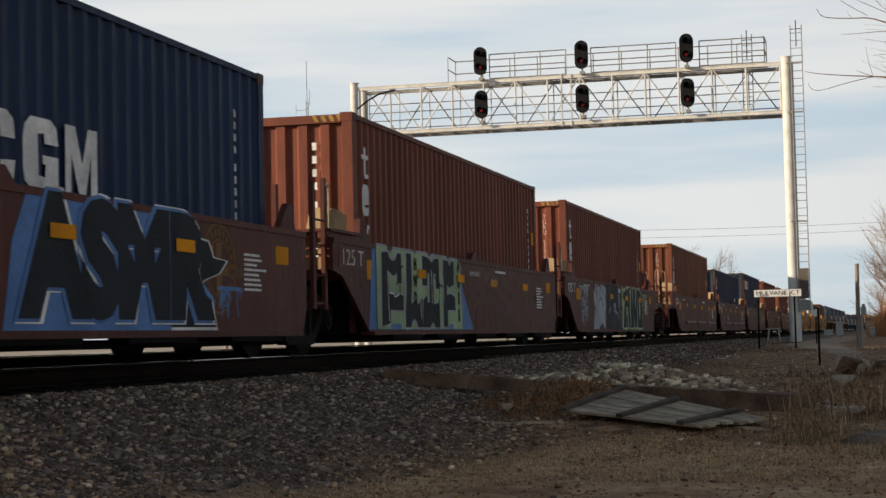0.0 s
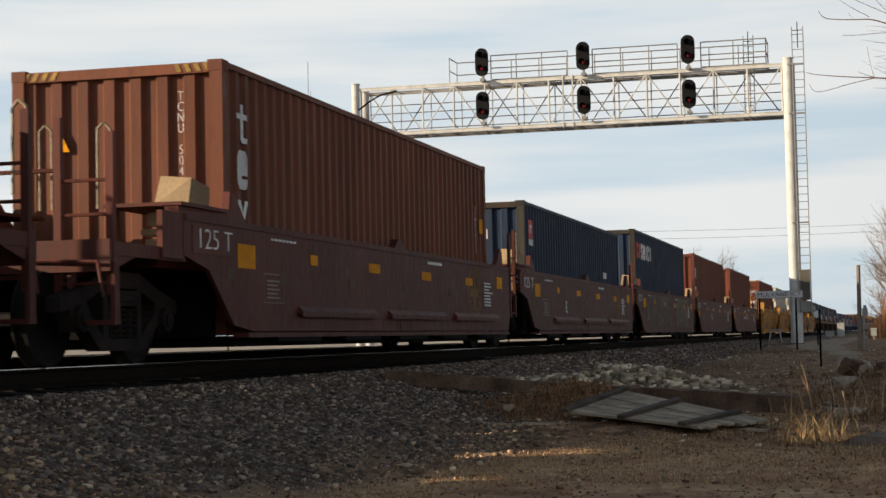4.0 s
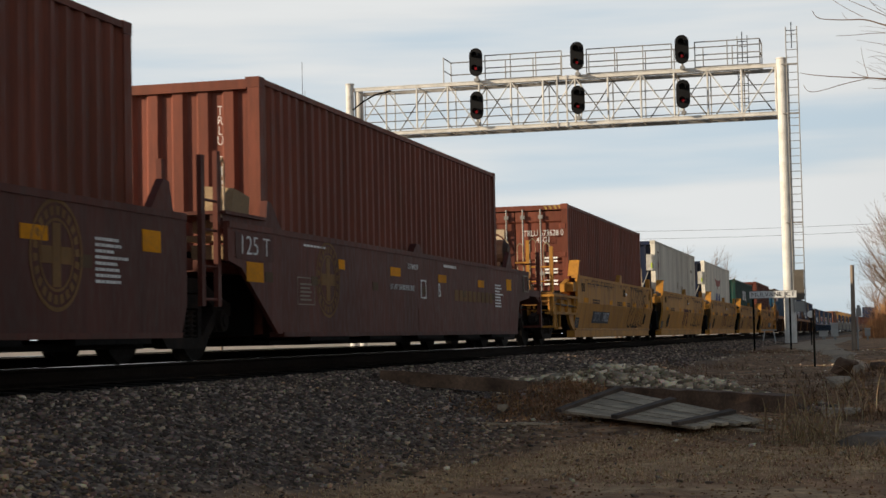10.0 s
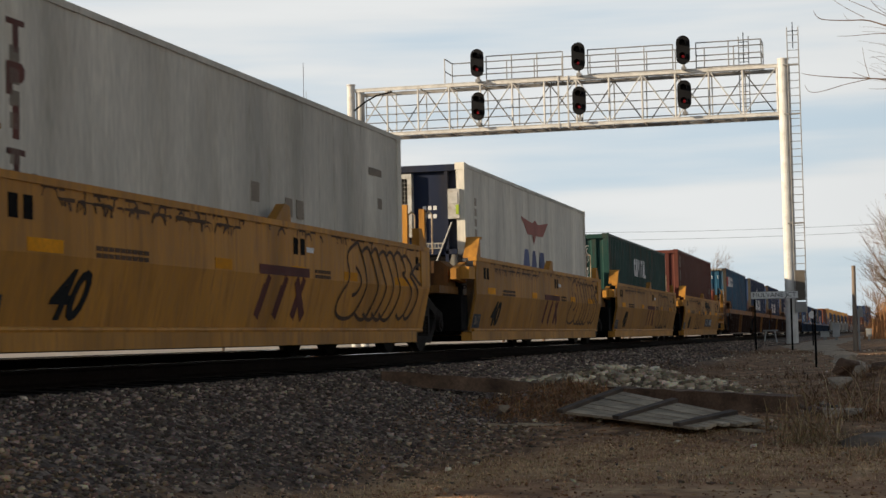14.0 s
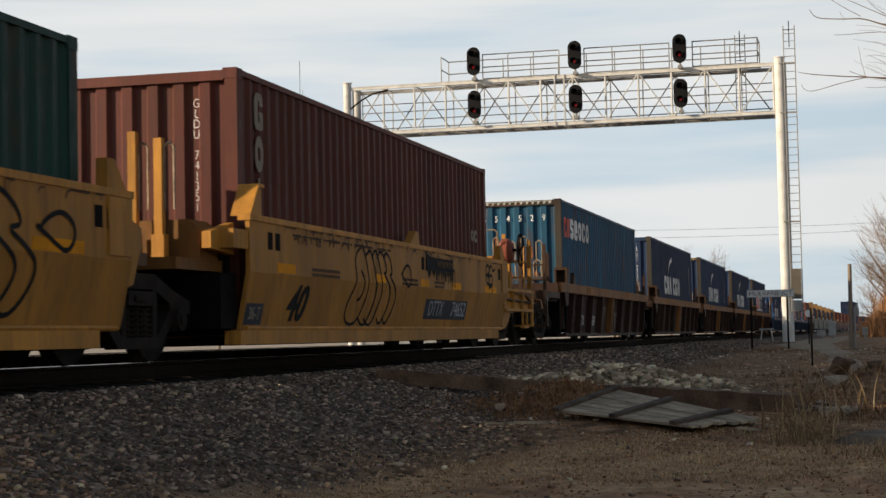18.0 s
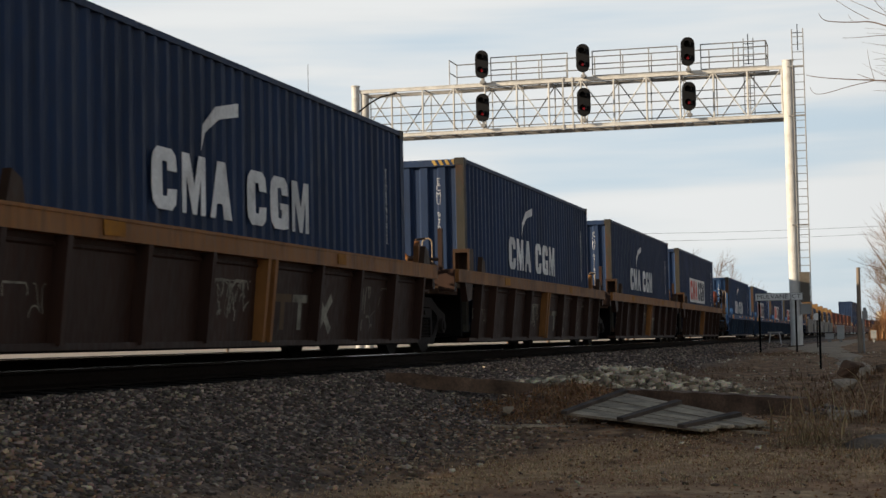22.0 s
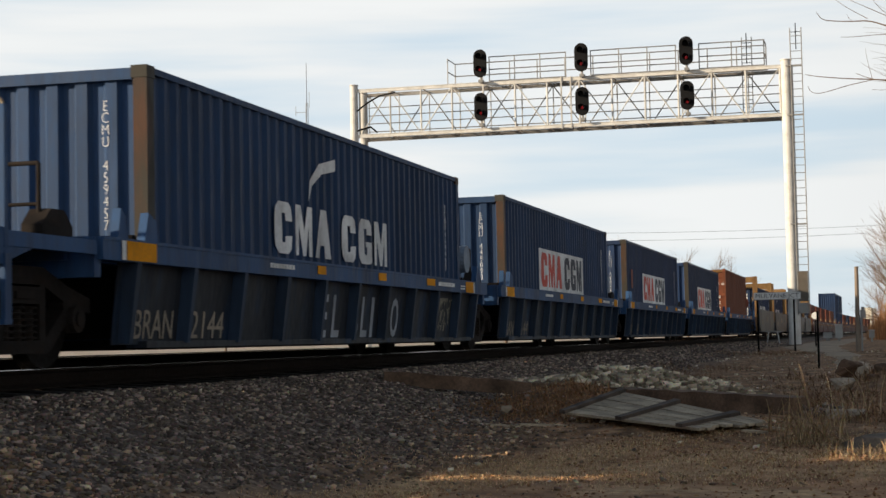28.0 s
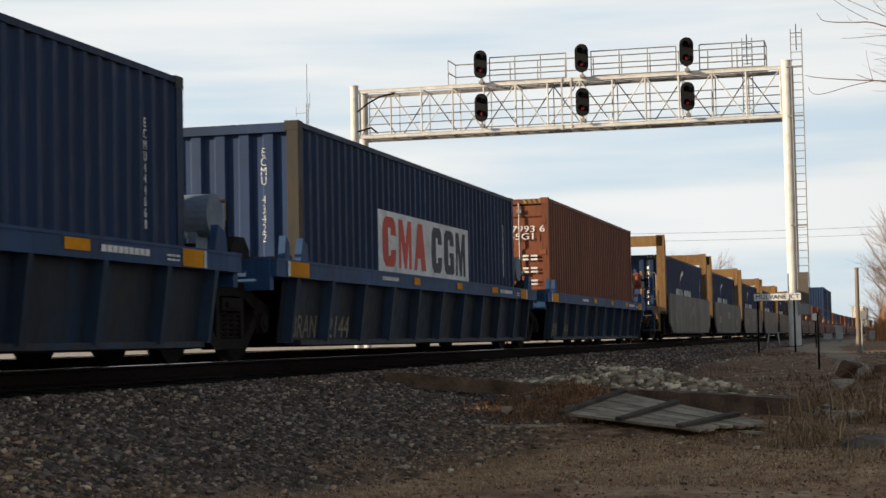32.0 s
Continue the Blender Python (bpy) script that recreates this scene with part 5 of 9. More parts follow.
def container(colour, h, label, end="wall", post=None, stripes=False, rail=None):
    c = empty("shipping_container", label=label, category="container", group="containers on the train")
    m, pm = M[colour], M[post or colour]
    K = f"{colour}{h}"
    zt = h - 0.06
    for sx, nm in ((1, "p"), (-1, "n")):
        if colour == "white":
            part("side_panel", lambda: corrugated(wave(0.12, LEN - 0.12, 0.28, 0.012, 0.008), 0.16, zt, lambda u, d, z: (sx * (HALF - 0.012 - d), u, z)), m, c, key=K + "side" + nm)
        else:
            part("side_panel", lambda: corrugated(wave(0.15, LEN - 0.15, 0.07, 0.07, 0.036), 0.15, zt, lambda u, d, z: (sx * (HALF - 0.012 - d), u, z)), m, c, key=K + "side" + nm)
        part("bottom_rail", lambda: Shape().box(sx * HALF, sx * (HALF - 0.05), 0.1, LEN - 0.1, 0.02, 0.16), m, c, key="brail" + nm)
        part("top_rail", lambda: Shape().box(sx * HALF, sx * (HALF - 0.06), 0.1, LEN - 0.1, h - 0.075, h - 0.012), m, c, key=f"trail{h}" + nm)
        for y, q in ((0.0, 0), (LEN - 0.16, 1)):
            part("corner_post", lambda: Shape().prism_y([(sx * HALF, 0.12), (sx * (HALF - 0.14), 0.12), (sx * (HALF - 0.14), h - 0.12), (sx * HALF, h - 0.12)], y, y + 0.16), pm if q == 0 else m, c, key=f"post{h}{nm}{q}")
            for z in (0.0, h - 0.118):
                part("corner_casting", lambda: Shape().box(sx * (HALF + 0.004), sx * (HALF - 0.162), y - 0.006 if q == 0 else y - 0.018, y + 0.178 if q == 0 else y + 0.166, 0, 0.118), pm, c, key=f"cast{nm}{q}", at=(0, 0, z))
    part("roof", lambda: corrugated(wave(0.16, LEN - 0.16, 0.09, 0.02, 0.015), -HALF + 0.05, HALF - 0.05, lambda u, d, z: (z, u, h - 0.02 - d)), m, c, key=K + "roof")
    part("floor", lambda: Shape().box(-HALF + 0.05, HALF - 0.05, 0.1, LEN - 0.1, 0.05, 0.14), M["black"], c, key="cfloor")
    for z, hh in ((0.0, 0.14), (h - 0.13, 0.11)):
        part("end_rail", lambda: Shape().box(-HALF + 0.16, HALF - 0.16, 0.0, 0.07, 0, hh), M[rail] if rail else pm, c, key=f"erail{hh}", at=(0, 0.012, z))
    part("far_end_wall", lambda: corrugated(wave(-HALF + 0.14, HALF - 0.14, 0.11, 0.03, 0.045), 0.1, h - 0.05, lambda u, d, z: (u, LEN - 0.03 - d, z)), m, c, key=K + "farend")
    if end == "wall":
        part("end_wall", lambda: corrugated(wave(-HALF + 0.14, HALF - 0.14, 0.11, 0.035, 0.05), 0.1, h - 0.05, lambda u, d, z: (u, 0.05 + d, z)), m, c, key=K + "end")
    elif end == "doors":
        for sx in (-1, 1):
            def leaf():
                s = Shape()
                a, b = (0.01, HALF - 0.15)
                zs = [0.16, 0.30, 0.34, 0.86, 0.90, 1.04, 1.08, 1.62, 1.66, 1.80, 1.84, h - 0.42, h - 0.38, h - 0.16]
                ds = [0.04, 0.04, 0.075, 0.075, 0.04, 0.04, 0.075, 0.075, 0.04, 0.04, 0.075, 0.075, 0.04, 0.04]
                v = [(sx * x, d, z) for z, d in zip(zs, ds) for x in (a, b)]
                s.add(v, [[2 * i, 2 * i + 1, 2 * i + 3, 2 * i + 2] for i in range(len(zs) - 1)])
                return s
            door = part("door", leaf, m, c, key=f"{K}door{sx}")
            for x in (0.19, 0.60):
                part("locking_rod", lambda: Shape().rod((sx * x, 0.0, 0.1), (sx * x, 0.0, h - 0.1), 0.02, seg=8), M["silver"], door, "galvanised locking rod", key=f"rod{h}{sx}{x}")
                for z in (0.24, 1.33, h - 0.28):
                    part("rod_bracket", lambda: Shape().box(-0.05, 0.05, -0.03, 0.04, -0.04, 0.04), M["silver"], door, key="rodb", at=(sx * x, 0, z))
                part("handle", lambda: Shape().box(sx * x, sx * (x + 0.38 * (1 if x < 0.5 else -1)), -0.035, -0.015, 1.05, 1.09), M["silver"], door, key=f"hnd{sx}{x}")
            for z in (0.35, 1.0, 1.75, h - 0.5):
                part("hinge", lambda: Shape().box(sx * (HALF - 0.2), sx * (HALF - 0.06), -0.012, 0.03, -0.05, 0.05), m, door, key=f"hinge{K}{sx}", at=(0, 0, z))
    if stripes:
        s = Shape()
        for side in (-1, 1):
            for i in range(4):
                x = side * (HALF - 0.12) - side * i * 0.11
                s.add([(x, 0.004, h - 0.115), (x - side * 0.055, 0.004, h - 0.115), (x - side * 0.10, 0.004, h - 0.03), (x - side * 0.045, 0.004, h - 0.03)], [(0, 1, 2, 3)])
        tagged(part("hazard_marking", s, M["hazard"], c, "dulled yellow and black hazard stripes"), kind="stuff")
    return c


def reefer(label, logo=False):
    """A white insulated container; the cooling unit fills the end that faces down the line."""
    h = 2.896
    c = container("white", h, label, end="none", rail="dark_navy")
    part("unit_frame", Shape().box(-1.06, 1.06, 0.12, 0.18, 0.14, h - 0.13).box(-1.06, 1.06, 0.03, 0.12, 1.36, 1.44).box(-1.06, -1.0, 0.03, 0.12, 0.14, h - 0.13).box(0.86, 0.92, 0.03, 0.12, 0.9, h - 0.13), M["dark_navy"], c, "dark blue painted end frame")
    hatch = part("access_panel", Shape().box(-0.98, -0.18, -0.02, 0.12, 1.72, h - 0.16).box(-0.94, -0.56, -0.032, -0.02, 1.78, h - 0.22).box(-0.52, -0.22, -0.032, -0.02, 1.78, h - 0.22), M["unit_white"], c, "white evaporator access panel")
    part("latch", Shape().box(-0.26, -0.22, -0.05, -0.03, 1.9, 2.0).box(-0.26, -0.22, -0.05, -0.03, 2.35, 2.45), M["black"], hatch)
    rim = part("grille_frame", Shape().box(-0.10, 0.30, -0.02, 0.12, 1.66, 1.74).box(-0.10, 0.30, -0.02, 0.12, h - 0.24, h - 0.16).box(-0.10, -0.03, -0.02, 0.12, 1.74, h - 0.24).box(0.23, 0.30, -0.02, 0.12, 1.74, h - 0.24), M["unit_white"], c, "white frame round a vent")
    part("vent_hole", Shape().box(-0.03, 0.23, 0.02, 0.05, 1.74, h - 0.24), M["black"], rim, "dark vent")
    g = Shape()
    for k in range(13):
        g.box(-0.03, 0.23, -0.005, 0.01, 1.78 + k * 0.073, 1.79 + k * 0.073)
    for k in range(4):
        g.box(0.02 + k * 0.05, 0.027 + k * 0.05, -0.006, 0.01, 1.74, h - 0.24)
    part("vent_grille", g, M["silver"], rim, "wire vent grille")
    part("control_box", Shape().box(0.94, 1.14, -0.06, 0.10, 1.95, 2.45).box(0.97, 1.11, -0.07, -0.06, 2.2, 2.4), M["unit_white"], c, "white controller box")
    part("warning_label", Shape().box(1.08, 1.13, -0.076, -0.06, 2.02, 2.18), M["lamp_green"], c, "lime warning label")
    part("name_strip", Shape().box(0.28, 0.80, 0.100, 0.118, 1.46, 1.56), M["unit_white"], c, "white strip with small marks")
    bars("strip_marks", c, M["dark_mark"], ("end", 0.098), [(0.31 + 0.06 * k, 0.35 + 0.06 * k, 1.48, 1.54) for k in range(8)], "small dark marks")
    bars("lettering_block", c, M["white_mark"], ("end", 0.118), [(0.46 + 0.09 * k, 0.52 + 0.09 * k, z, z + 0.07) for k in range(3) for z in (1.98, 2.12)], "small white lettering blocks")
    part("compressor_bay", Shape().box(-0.98, 0.98, 0.10, 0.12, 0.18, 1.34), M["black"], c)
    part("compressor", Shape().rod((-0.5, 0.02, 0.45), (0.1, 0.02, 0.45), 0.17, seg=12).rod((0.35, 0.05, 0.3), (0.35, 0.05, 0.85), 0.12, seg=12).box(0.6, 0.9, -0.02, 0.1, 0.7, 1.2), M["wheel"], c, "dark compressor and receiver")
    part("coolant_pipe", Shape().rod((0.98, 0.04, 1.9), (0.7, 0.0, 1.2), 0.018, seg=6).rod((0.7, 0.0, 1.2), (0.35, 0.0, 0.8), 0.018, seg=6).rod((-0.8, 0.0, 1.1), (0.2, 0.0, 1.0), 0.02, seg=6).rod((-0.8, 0.0, 1.1), (-0.8, 0.0, 0.4), 0.02, seg=6), M["silver"], c)
    part("lower_plate", Shape().add([(0.9, 0.0, 0.15), (1.16, 0.0, 0.15), (1.16, 0.0, 1.35), (0.98, 0.0, 1.35), (0.82, 0.0, 0.85)], [(0, 1, 2, 3, 4)]), M["pale_side"], c, "pale corner gusset plate")
    lettering("813669", 0.2, M["dark_mark"], c, Matrix.Translation((HALF - 0.07, -0.012, 1.0)) @ pose(0, 0, 0, 90, 90, 0), "code_lettering", 0.8, 0.002)
    f = ("side", HALF - 0.012)
    bars("stencil_block", c, M["grey_mark"], f, column_marks(0.75, 2.35, 7, 0.16, 0.13, 0.05) + column_marks(1.1, 1.35, 3, 0.10, 0.09, 0.05), "faded grey code marks")
    if logo:
        part("brand_mark", Shape().prism_x([(4.7, 2.30), (5.3, 1.98), (5.8, 1.98), (5.95, 1.80), (6.15, 1.98), (6.9, 2.0), (7.5, 2.32), (6.4, 2.22), (6.1, 2.30), (5.8, 2.22)], f[1], f[1] + 0.004), M["red_faded"], c, "faded red winged brand shape")
        for a, b in ((4.85, 5.5), (5.65, 6.2), (6.4, 7.1)):
            part("brand_mark", Shape().prism_x([(a, 1.30), (b, 1.30), (b - 0.15, 1.67), (a + 0.15, 1.67)], f[1], f[1] + 0.004), M["blue_faded"], c, "faded blue brand block")
    else:
        for k, z in (("y", 2.30), ("p", 1.95), ("i", 1.60), ("y", 1.25)):
            brand_row(c, k, 0.70, 1.06, z, 0.27, "maroon", HALF - 0.012)
        bars("lettering_block", c, M["grey_mark"], f, [(6.1, 6.35, 1.5, 1.72), (7.2, 7.45, 1.4, 1.62), (7.6, 7.85, 1.4, 1.62), (10.6, 11.2, 2.2, 2.3), (11.0, 11.2, 1.75, 1.9)], "grey lettering blocks")
    return c


def brand_row(c, spec, y0, y1, z0, tall, material="white_mark", x=HALF - 0.008):
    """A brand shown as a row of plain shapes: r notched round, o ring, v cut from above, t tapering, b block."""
    w = (y1 - y0) / sum(0.45 if k == " " else 1.0 for k in spec)
    y = y0
    for k in spec:
        if k == " ":
            y += 0.45 * w
            continue
        a = w * 0.82
        s = Shape()
        if k == "r":
            o = [(1.0, 0.36), (0.62, 0.34), (0.60, 0.22), (0.42, 0.22), (0.40, 0.78), (0.60, 0.78), (0.62, 0.64), (1.0, 0.64), (0.95, 0.9), (0.78, 1.0), (0.22, 1.0), (0.05, 0.88), (0, 0.7), (0, 0.3), (0.05, 0.12), (0.22, 0), (0.78, 0), (0.95, 0.1)]
        elif k == "v":
            o = [(0, 0), (0.16, 0), (0.18, 0.62), (0.44, 0), (0.60, 0), (0.80, 0.62), (0.80, 0), (1, 0), (1, 1), (0.72, 1), (0.52, 0.48), (0.30, 1), (0, 1)]
        elif k == "t":
            o = [(0, 0), (0.22, 0), (0.30, 0.26), (0.56, 0.26), (0.62, 0), (1, 0), (0.70, 1), (0.34, 1)]
        elif k == "g":
            o = [(1.0, 0.50), (0.55, 0.50), (0.55, 0.38), (0.64, 0.38), (0.62, 0.20), (0.42, 0.22), (0.40, 0.78), (0.60, 0.80), (0.62, 0.66), (1.0, 0.66), (0.95, 0.9), (0.78, 1.0), (0.22, 1.0), (0.05, 0.88), (0, 0.7), (0, 0.3), (0.05, 0.12), (0.22, 0), (0.78, 0), (1.0, 0.04)]
        elif k == "s":
            o = [(0, 0.08), (0.15, 0), (0.8, 0), (1, 0.15), (1, 0.45), (0.85, 0.57), (0.42, 0.62), (0.42, 0.72), (1, 0.70), (1, 0.88), (0.85, 1), (0.18, 1), (0, 0.85), (0, 0.55), (0.15, 0.43), (0.58, 0.37), (0.58, 0.28), (0, 0.30)]
        elif k == "e":
            o = [(1, 0.36), (0.4, 0.36), (0.42, 0.26), (1, 0.28), (0.95, 0.08), (0.8, 0), (0.2, 0), (0, 0.18), (0, 0.82), (0.2, 1), (0.8, 1), (1, 0.85)]
        elif k == "p":
            o = [(0, 0), (0.32, 0), (0.32, 0.38), (0.85, 0.42), (1, 0.58), (1, 0.85), (0.85, 1), (0, 1)]
        elif k == "i":
            o = [(0.32, 0), (0.68, 0), (0.68, 1), (0.32, 1)]
        elif k == "y":
            o = [(0.36, 0), (0.66, 0), (0.66, 0.82), (1, 0.82), (1, 1), (0, 1), (0, 0.82), (0.36, 0.82)]
        elif k == "l":
            o = [(0.05, 0), (1, 0), (1, 0.2), (0.38, 0.2), (0.38, 1), (0.05, 1)]
        elif k == "+":
            o = [(0.36, 0.1), (0.5, 0), (1, 0.02), (1, 0.14), (0.62, 0.16), (0.62, 0.62), (1, 0.62), (1, 0.76), (0.62, 0.76), (0.62, 1), (0.36, 1), (0.36, 0.76), (0, 0.76), (0, 0.62), (0.36, 0.62)]
        elif k == "x":
            o = [(0, 0), (0.3, 0), (0.5, 0.34), (0.7, 0), (1, 0), (0.66, 0.5), (1, 1), (0.72, 1), (0.5, 0.66), (0.28, 1), (0, 1), (0.34, 0.5)]
        elif k == "o":
            n = 14
            p = [(0.5 + r * math.cos(i * 6.2832 / n), 0.5 + q * math.sin(i * 6.2832 / n)) for r, q in ((0.5, 0.5), (0.17, 0.2)) for i in range(n)]
            s.add([(x + 0.004, y + u * a, z0 + v * tall) for u, v in p], [[i, (i + 1) % n, n + (i + 1) % n, n + i] for i in range(n)])
            o = None
        else:
            o = [(0, 0), (0.9, 0.05), (1, 1), (0.05, 0.95)]
        if o:
            s.prism_x([(y + u * a, z0 + v * tall) for u, v in o], x, x + 0.004)
        part("brand_mark", s, M[material], c)
        y += w


def swoosh(c, y0, z0):
    x = HALF - 0.008
    a = [(0, 0), (0.05, 0.27), (0.40, 0.50), (1.05, 0.62), (1.05, 0.47), (0.50, 0.38), (0.12, 0.20)]
    s = Shape().add([(x + 0.003, y0 + p, z0 + q) for p, q in a], [(0, 6, 1), (1, 6, 5, 2), (2, 5, 4, 3)])
    part("brand_mark", s, M["white_mark"], c, "white curved brand stroke")


def end_code(c, text, h, x=0.72, size=0.18):
    """The container's code, letter under letter, on the end wall; bars where it cannot be read."""
    if not text:
        bars("stencil_block", c, M["white_mark"], ("end", 0.05), column_marks(x - 0.03, h - 0.38, 11, 0.06, 0.10, 0.075), "white code marks")
        return
    lettering("\n".join(text), 0.15, M["white_mark"], c, Matrix.Translation((x + 0.05, 0.047, h - 0.26 - len(text) * 0.062)) @ pose(0, 0, 0, 90, 0, 0), "code_lettering", 0.75, 0.002, -0.003, line=0.76)


def side_code(c, text, h, y=11.3, size=0.13):
    if not text:
        bars("stencil_block", c, M["white_mark"], ("side", HALF - 0.010), column_marks(y, h - 0.5, 11, 0.05, 0.08, 0.05), "white code marks")
        return
    lettering("\n".join(text.replace(" ", "")), size, M["white_mark"], c, Matrix.Translation((HALF - 0.008, y, h * 0.6)) @ SIDE_TEXT, "code_lettering", 0.8, 0.002)


def navy_box(kind, h, label, stripes=True, code="", colour="navy"):
    c = container(colour, h, label, post="rail_navy", stripes=stripes and kind == "plain", rail=colour)
    base = 0.97 if h < 2.8 else 1.17
    if kind == "plain":
        brand_row(c, "rvt rgv", 3.45, 8.1, base, 0.60)
        swoosh(c, 4.65, base + 0.66)
    elif kind == "panel":
        f = ("side", HALF - 0.010)
        bars("brand_panel", c, M["white_mark"], f, [(3.3, 8.55, base - 0.07, base + 0.80)], "white brand panel")
        brand_row(c, "rvt", 3.5, 5.95, base + 0.02, 0.70, "red_mark", HALF - 0.005)
        brand_row(c, "rgv", 6.15, 8.45, base + 0.02, 0.70, "dark_mark", HALF - 0.005)
    end_code(c, code, h)
    side_code(c, code, h)
    return c


# ---------------------------------------------------------------- well cars
def truck(car, y):
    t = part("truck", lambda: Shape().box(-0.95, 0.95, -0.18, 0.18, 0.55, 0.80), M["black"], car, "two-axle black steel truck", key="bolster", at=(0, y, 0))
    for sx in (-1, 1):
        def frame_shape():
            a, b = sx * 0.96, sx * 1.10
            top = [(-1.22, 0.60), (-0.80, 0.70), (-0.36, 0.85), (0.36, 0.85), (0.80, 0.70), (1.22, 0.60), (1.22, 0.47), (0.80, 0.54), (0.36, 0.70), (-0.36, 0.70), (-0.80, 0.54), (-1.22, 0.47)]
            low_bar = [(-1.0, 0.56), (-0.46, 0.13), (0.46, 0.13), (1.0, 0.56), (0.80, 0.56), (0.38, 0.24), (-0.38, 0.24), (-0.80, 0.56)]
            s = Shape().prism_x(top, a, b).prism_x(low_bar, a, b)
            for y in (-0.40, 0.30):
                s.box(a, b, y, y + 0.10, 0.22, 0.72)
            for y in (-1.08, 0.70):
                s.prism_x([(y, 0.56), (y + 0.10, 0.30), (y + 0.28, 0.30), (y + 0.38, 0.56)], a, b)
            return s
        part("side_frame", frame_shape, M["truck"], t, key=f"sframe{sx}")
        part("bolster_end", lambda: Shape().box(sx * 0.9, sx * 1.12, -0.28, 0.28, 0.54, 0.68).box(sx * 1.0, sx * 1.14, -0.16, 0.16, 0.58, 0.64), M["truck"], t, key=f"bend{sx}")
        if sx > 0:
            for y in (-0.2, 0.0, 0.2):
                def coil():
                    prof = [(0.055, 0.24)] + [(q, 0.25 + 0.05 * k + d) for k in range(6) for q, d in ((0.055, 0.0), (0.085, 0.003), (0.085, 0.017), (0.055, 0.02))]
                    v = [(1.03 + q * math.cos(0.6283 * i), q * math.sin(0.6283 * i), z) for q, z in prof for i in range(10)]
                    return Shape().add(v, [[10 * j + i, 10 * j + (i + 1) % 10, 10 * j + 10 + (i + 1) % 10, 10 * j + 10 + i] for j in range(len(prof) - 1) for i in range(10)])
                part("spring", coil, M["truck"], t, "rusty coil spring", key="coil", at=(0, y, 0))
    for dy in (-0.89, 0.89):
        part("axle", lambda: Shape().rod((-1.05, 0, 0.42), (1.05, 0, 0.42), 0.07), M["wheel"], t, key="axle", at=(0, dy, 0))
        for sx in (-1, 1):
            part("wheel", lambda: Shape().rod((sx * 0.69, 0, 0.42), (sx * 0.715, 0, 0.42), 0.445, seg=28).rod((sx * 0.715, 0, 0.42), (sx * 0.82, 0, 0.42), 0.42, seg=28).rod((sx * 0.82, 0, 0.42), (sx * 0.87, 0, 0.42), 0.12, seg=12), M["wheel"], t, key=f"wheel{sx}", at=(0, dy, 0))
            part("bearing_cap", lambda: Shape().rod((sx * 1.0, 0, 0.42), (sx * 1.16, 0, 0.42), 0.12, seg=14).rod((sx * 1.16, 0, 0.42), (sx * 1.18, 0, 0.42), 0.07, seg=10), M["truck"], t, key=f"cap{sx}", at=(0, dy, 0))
    return t


def car_end(car, y0, y1, way, body):
    """Deck, sills, braces and hoses at the end of a car."""
    yo = y1 if way > 0 else y0
    part("end_deck", lambda: Shape().box(-1.2, 1.2, y0, y1, 1.0, 1.03), M["black"], car, "dark grating deck", key=f"deck{way}")
    for i in range(5):
        part("deck_bar", lambda: Shape().box(-1.25, 1.25, -0.03, 0.03, 1.03, 1.06), body, car, key="dbar", at=(0, y0 + 0.2 + i * (y1 - y0 - 0.4) / 4, 0))
    part("end_sill", lambda: Shape().prism_x([(yo - 0.05, 0.82), (yo + 0.05, 0.82), (yo + 0.05, 1.10), (yo - 0.05, 1.10)], -1.43, 1.43), body, car, key=f"esill{way}")
    for sx in (-1, 1):
        part("side_brace", lambda: Shape().prism_x([(y0, 0.96), (y1, 0.96), (y1, 1.08), (y0, 1.08)], sx * 1.36, sx * 1.43), body, car, key=f"sbr{way}{sx}")
        part("gusset", lambda: Shape().prism_x([(yo, 0.82), (yo - way * 0.5, 0.96), (yo, 0.96)], sx * 1.30, sx * 1.42), body, car, key=f"gus{way}{sx}")
    hose = Shape()
    pts = [(0.35, yo, 0.85), (0.4, yo + way * 0.15, 0.55), (0.42, yo + way * 0.4, 0.42), (0.38, yo + way * 0.7, 0.5)]
    for a, b in zip(pts, pts[1:]):
        hose.rod(a, b, 0.028, seg=6)
    part("air_hose", hose, M["black"], car, key=f"hose{way}")
    part("cut_lever", lambda: Shape().rod((0.2, yo + way * 0.1, 0.95), (1.35, yo + way * 0.12, 0.9), 0.016, seg=5).rod((1.35, yo + way * 0.12, 0.9), (1.4, yo + way * 0.12, 0.6), 0.016, seg=5), body, car, key=f"lever{way}")


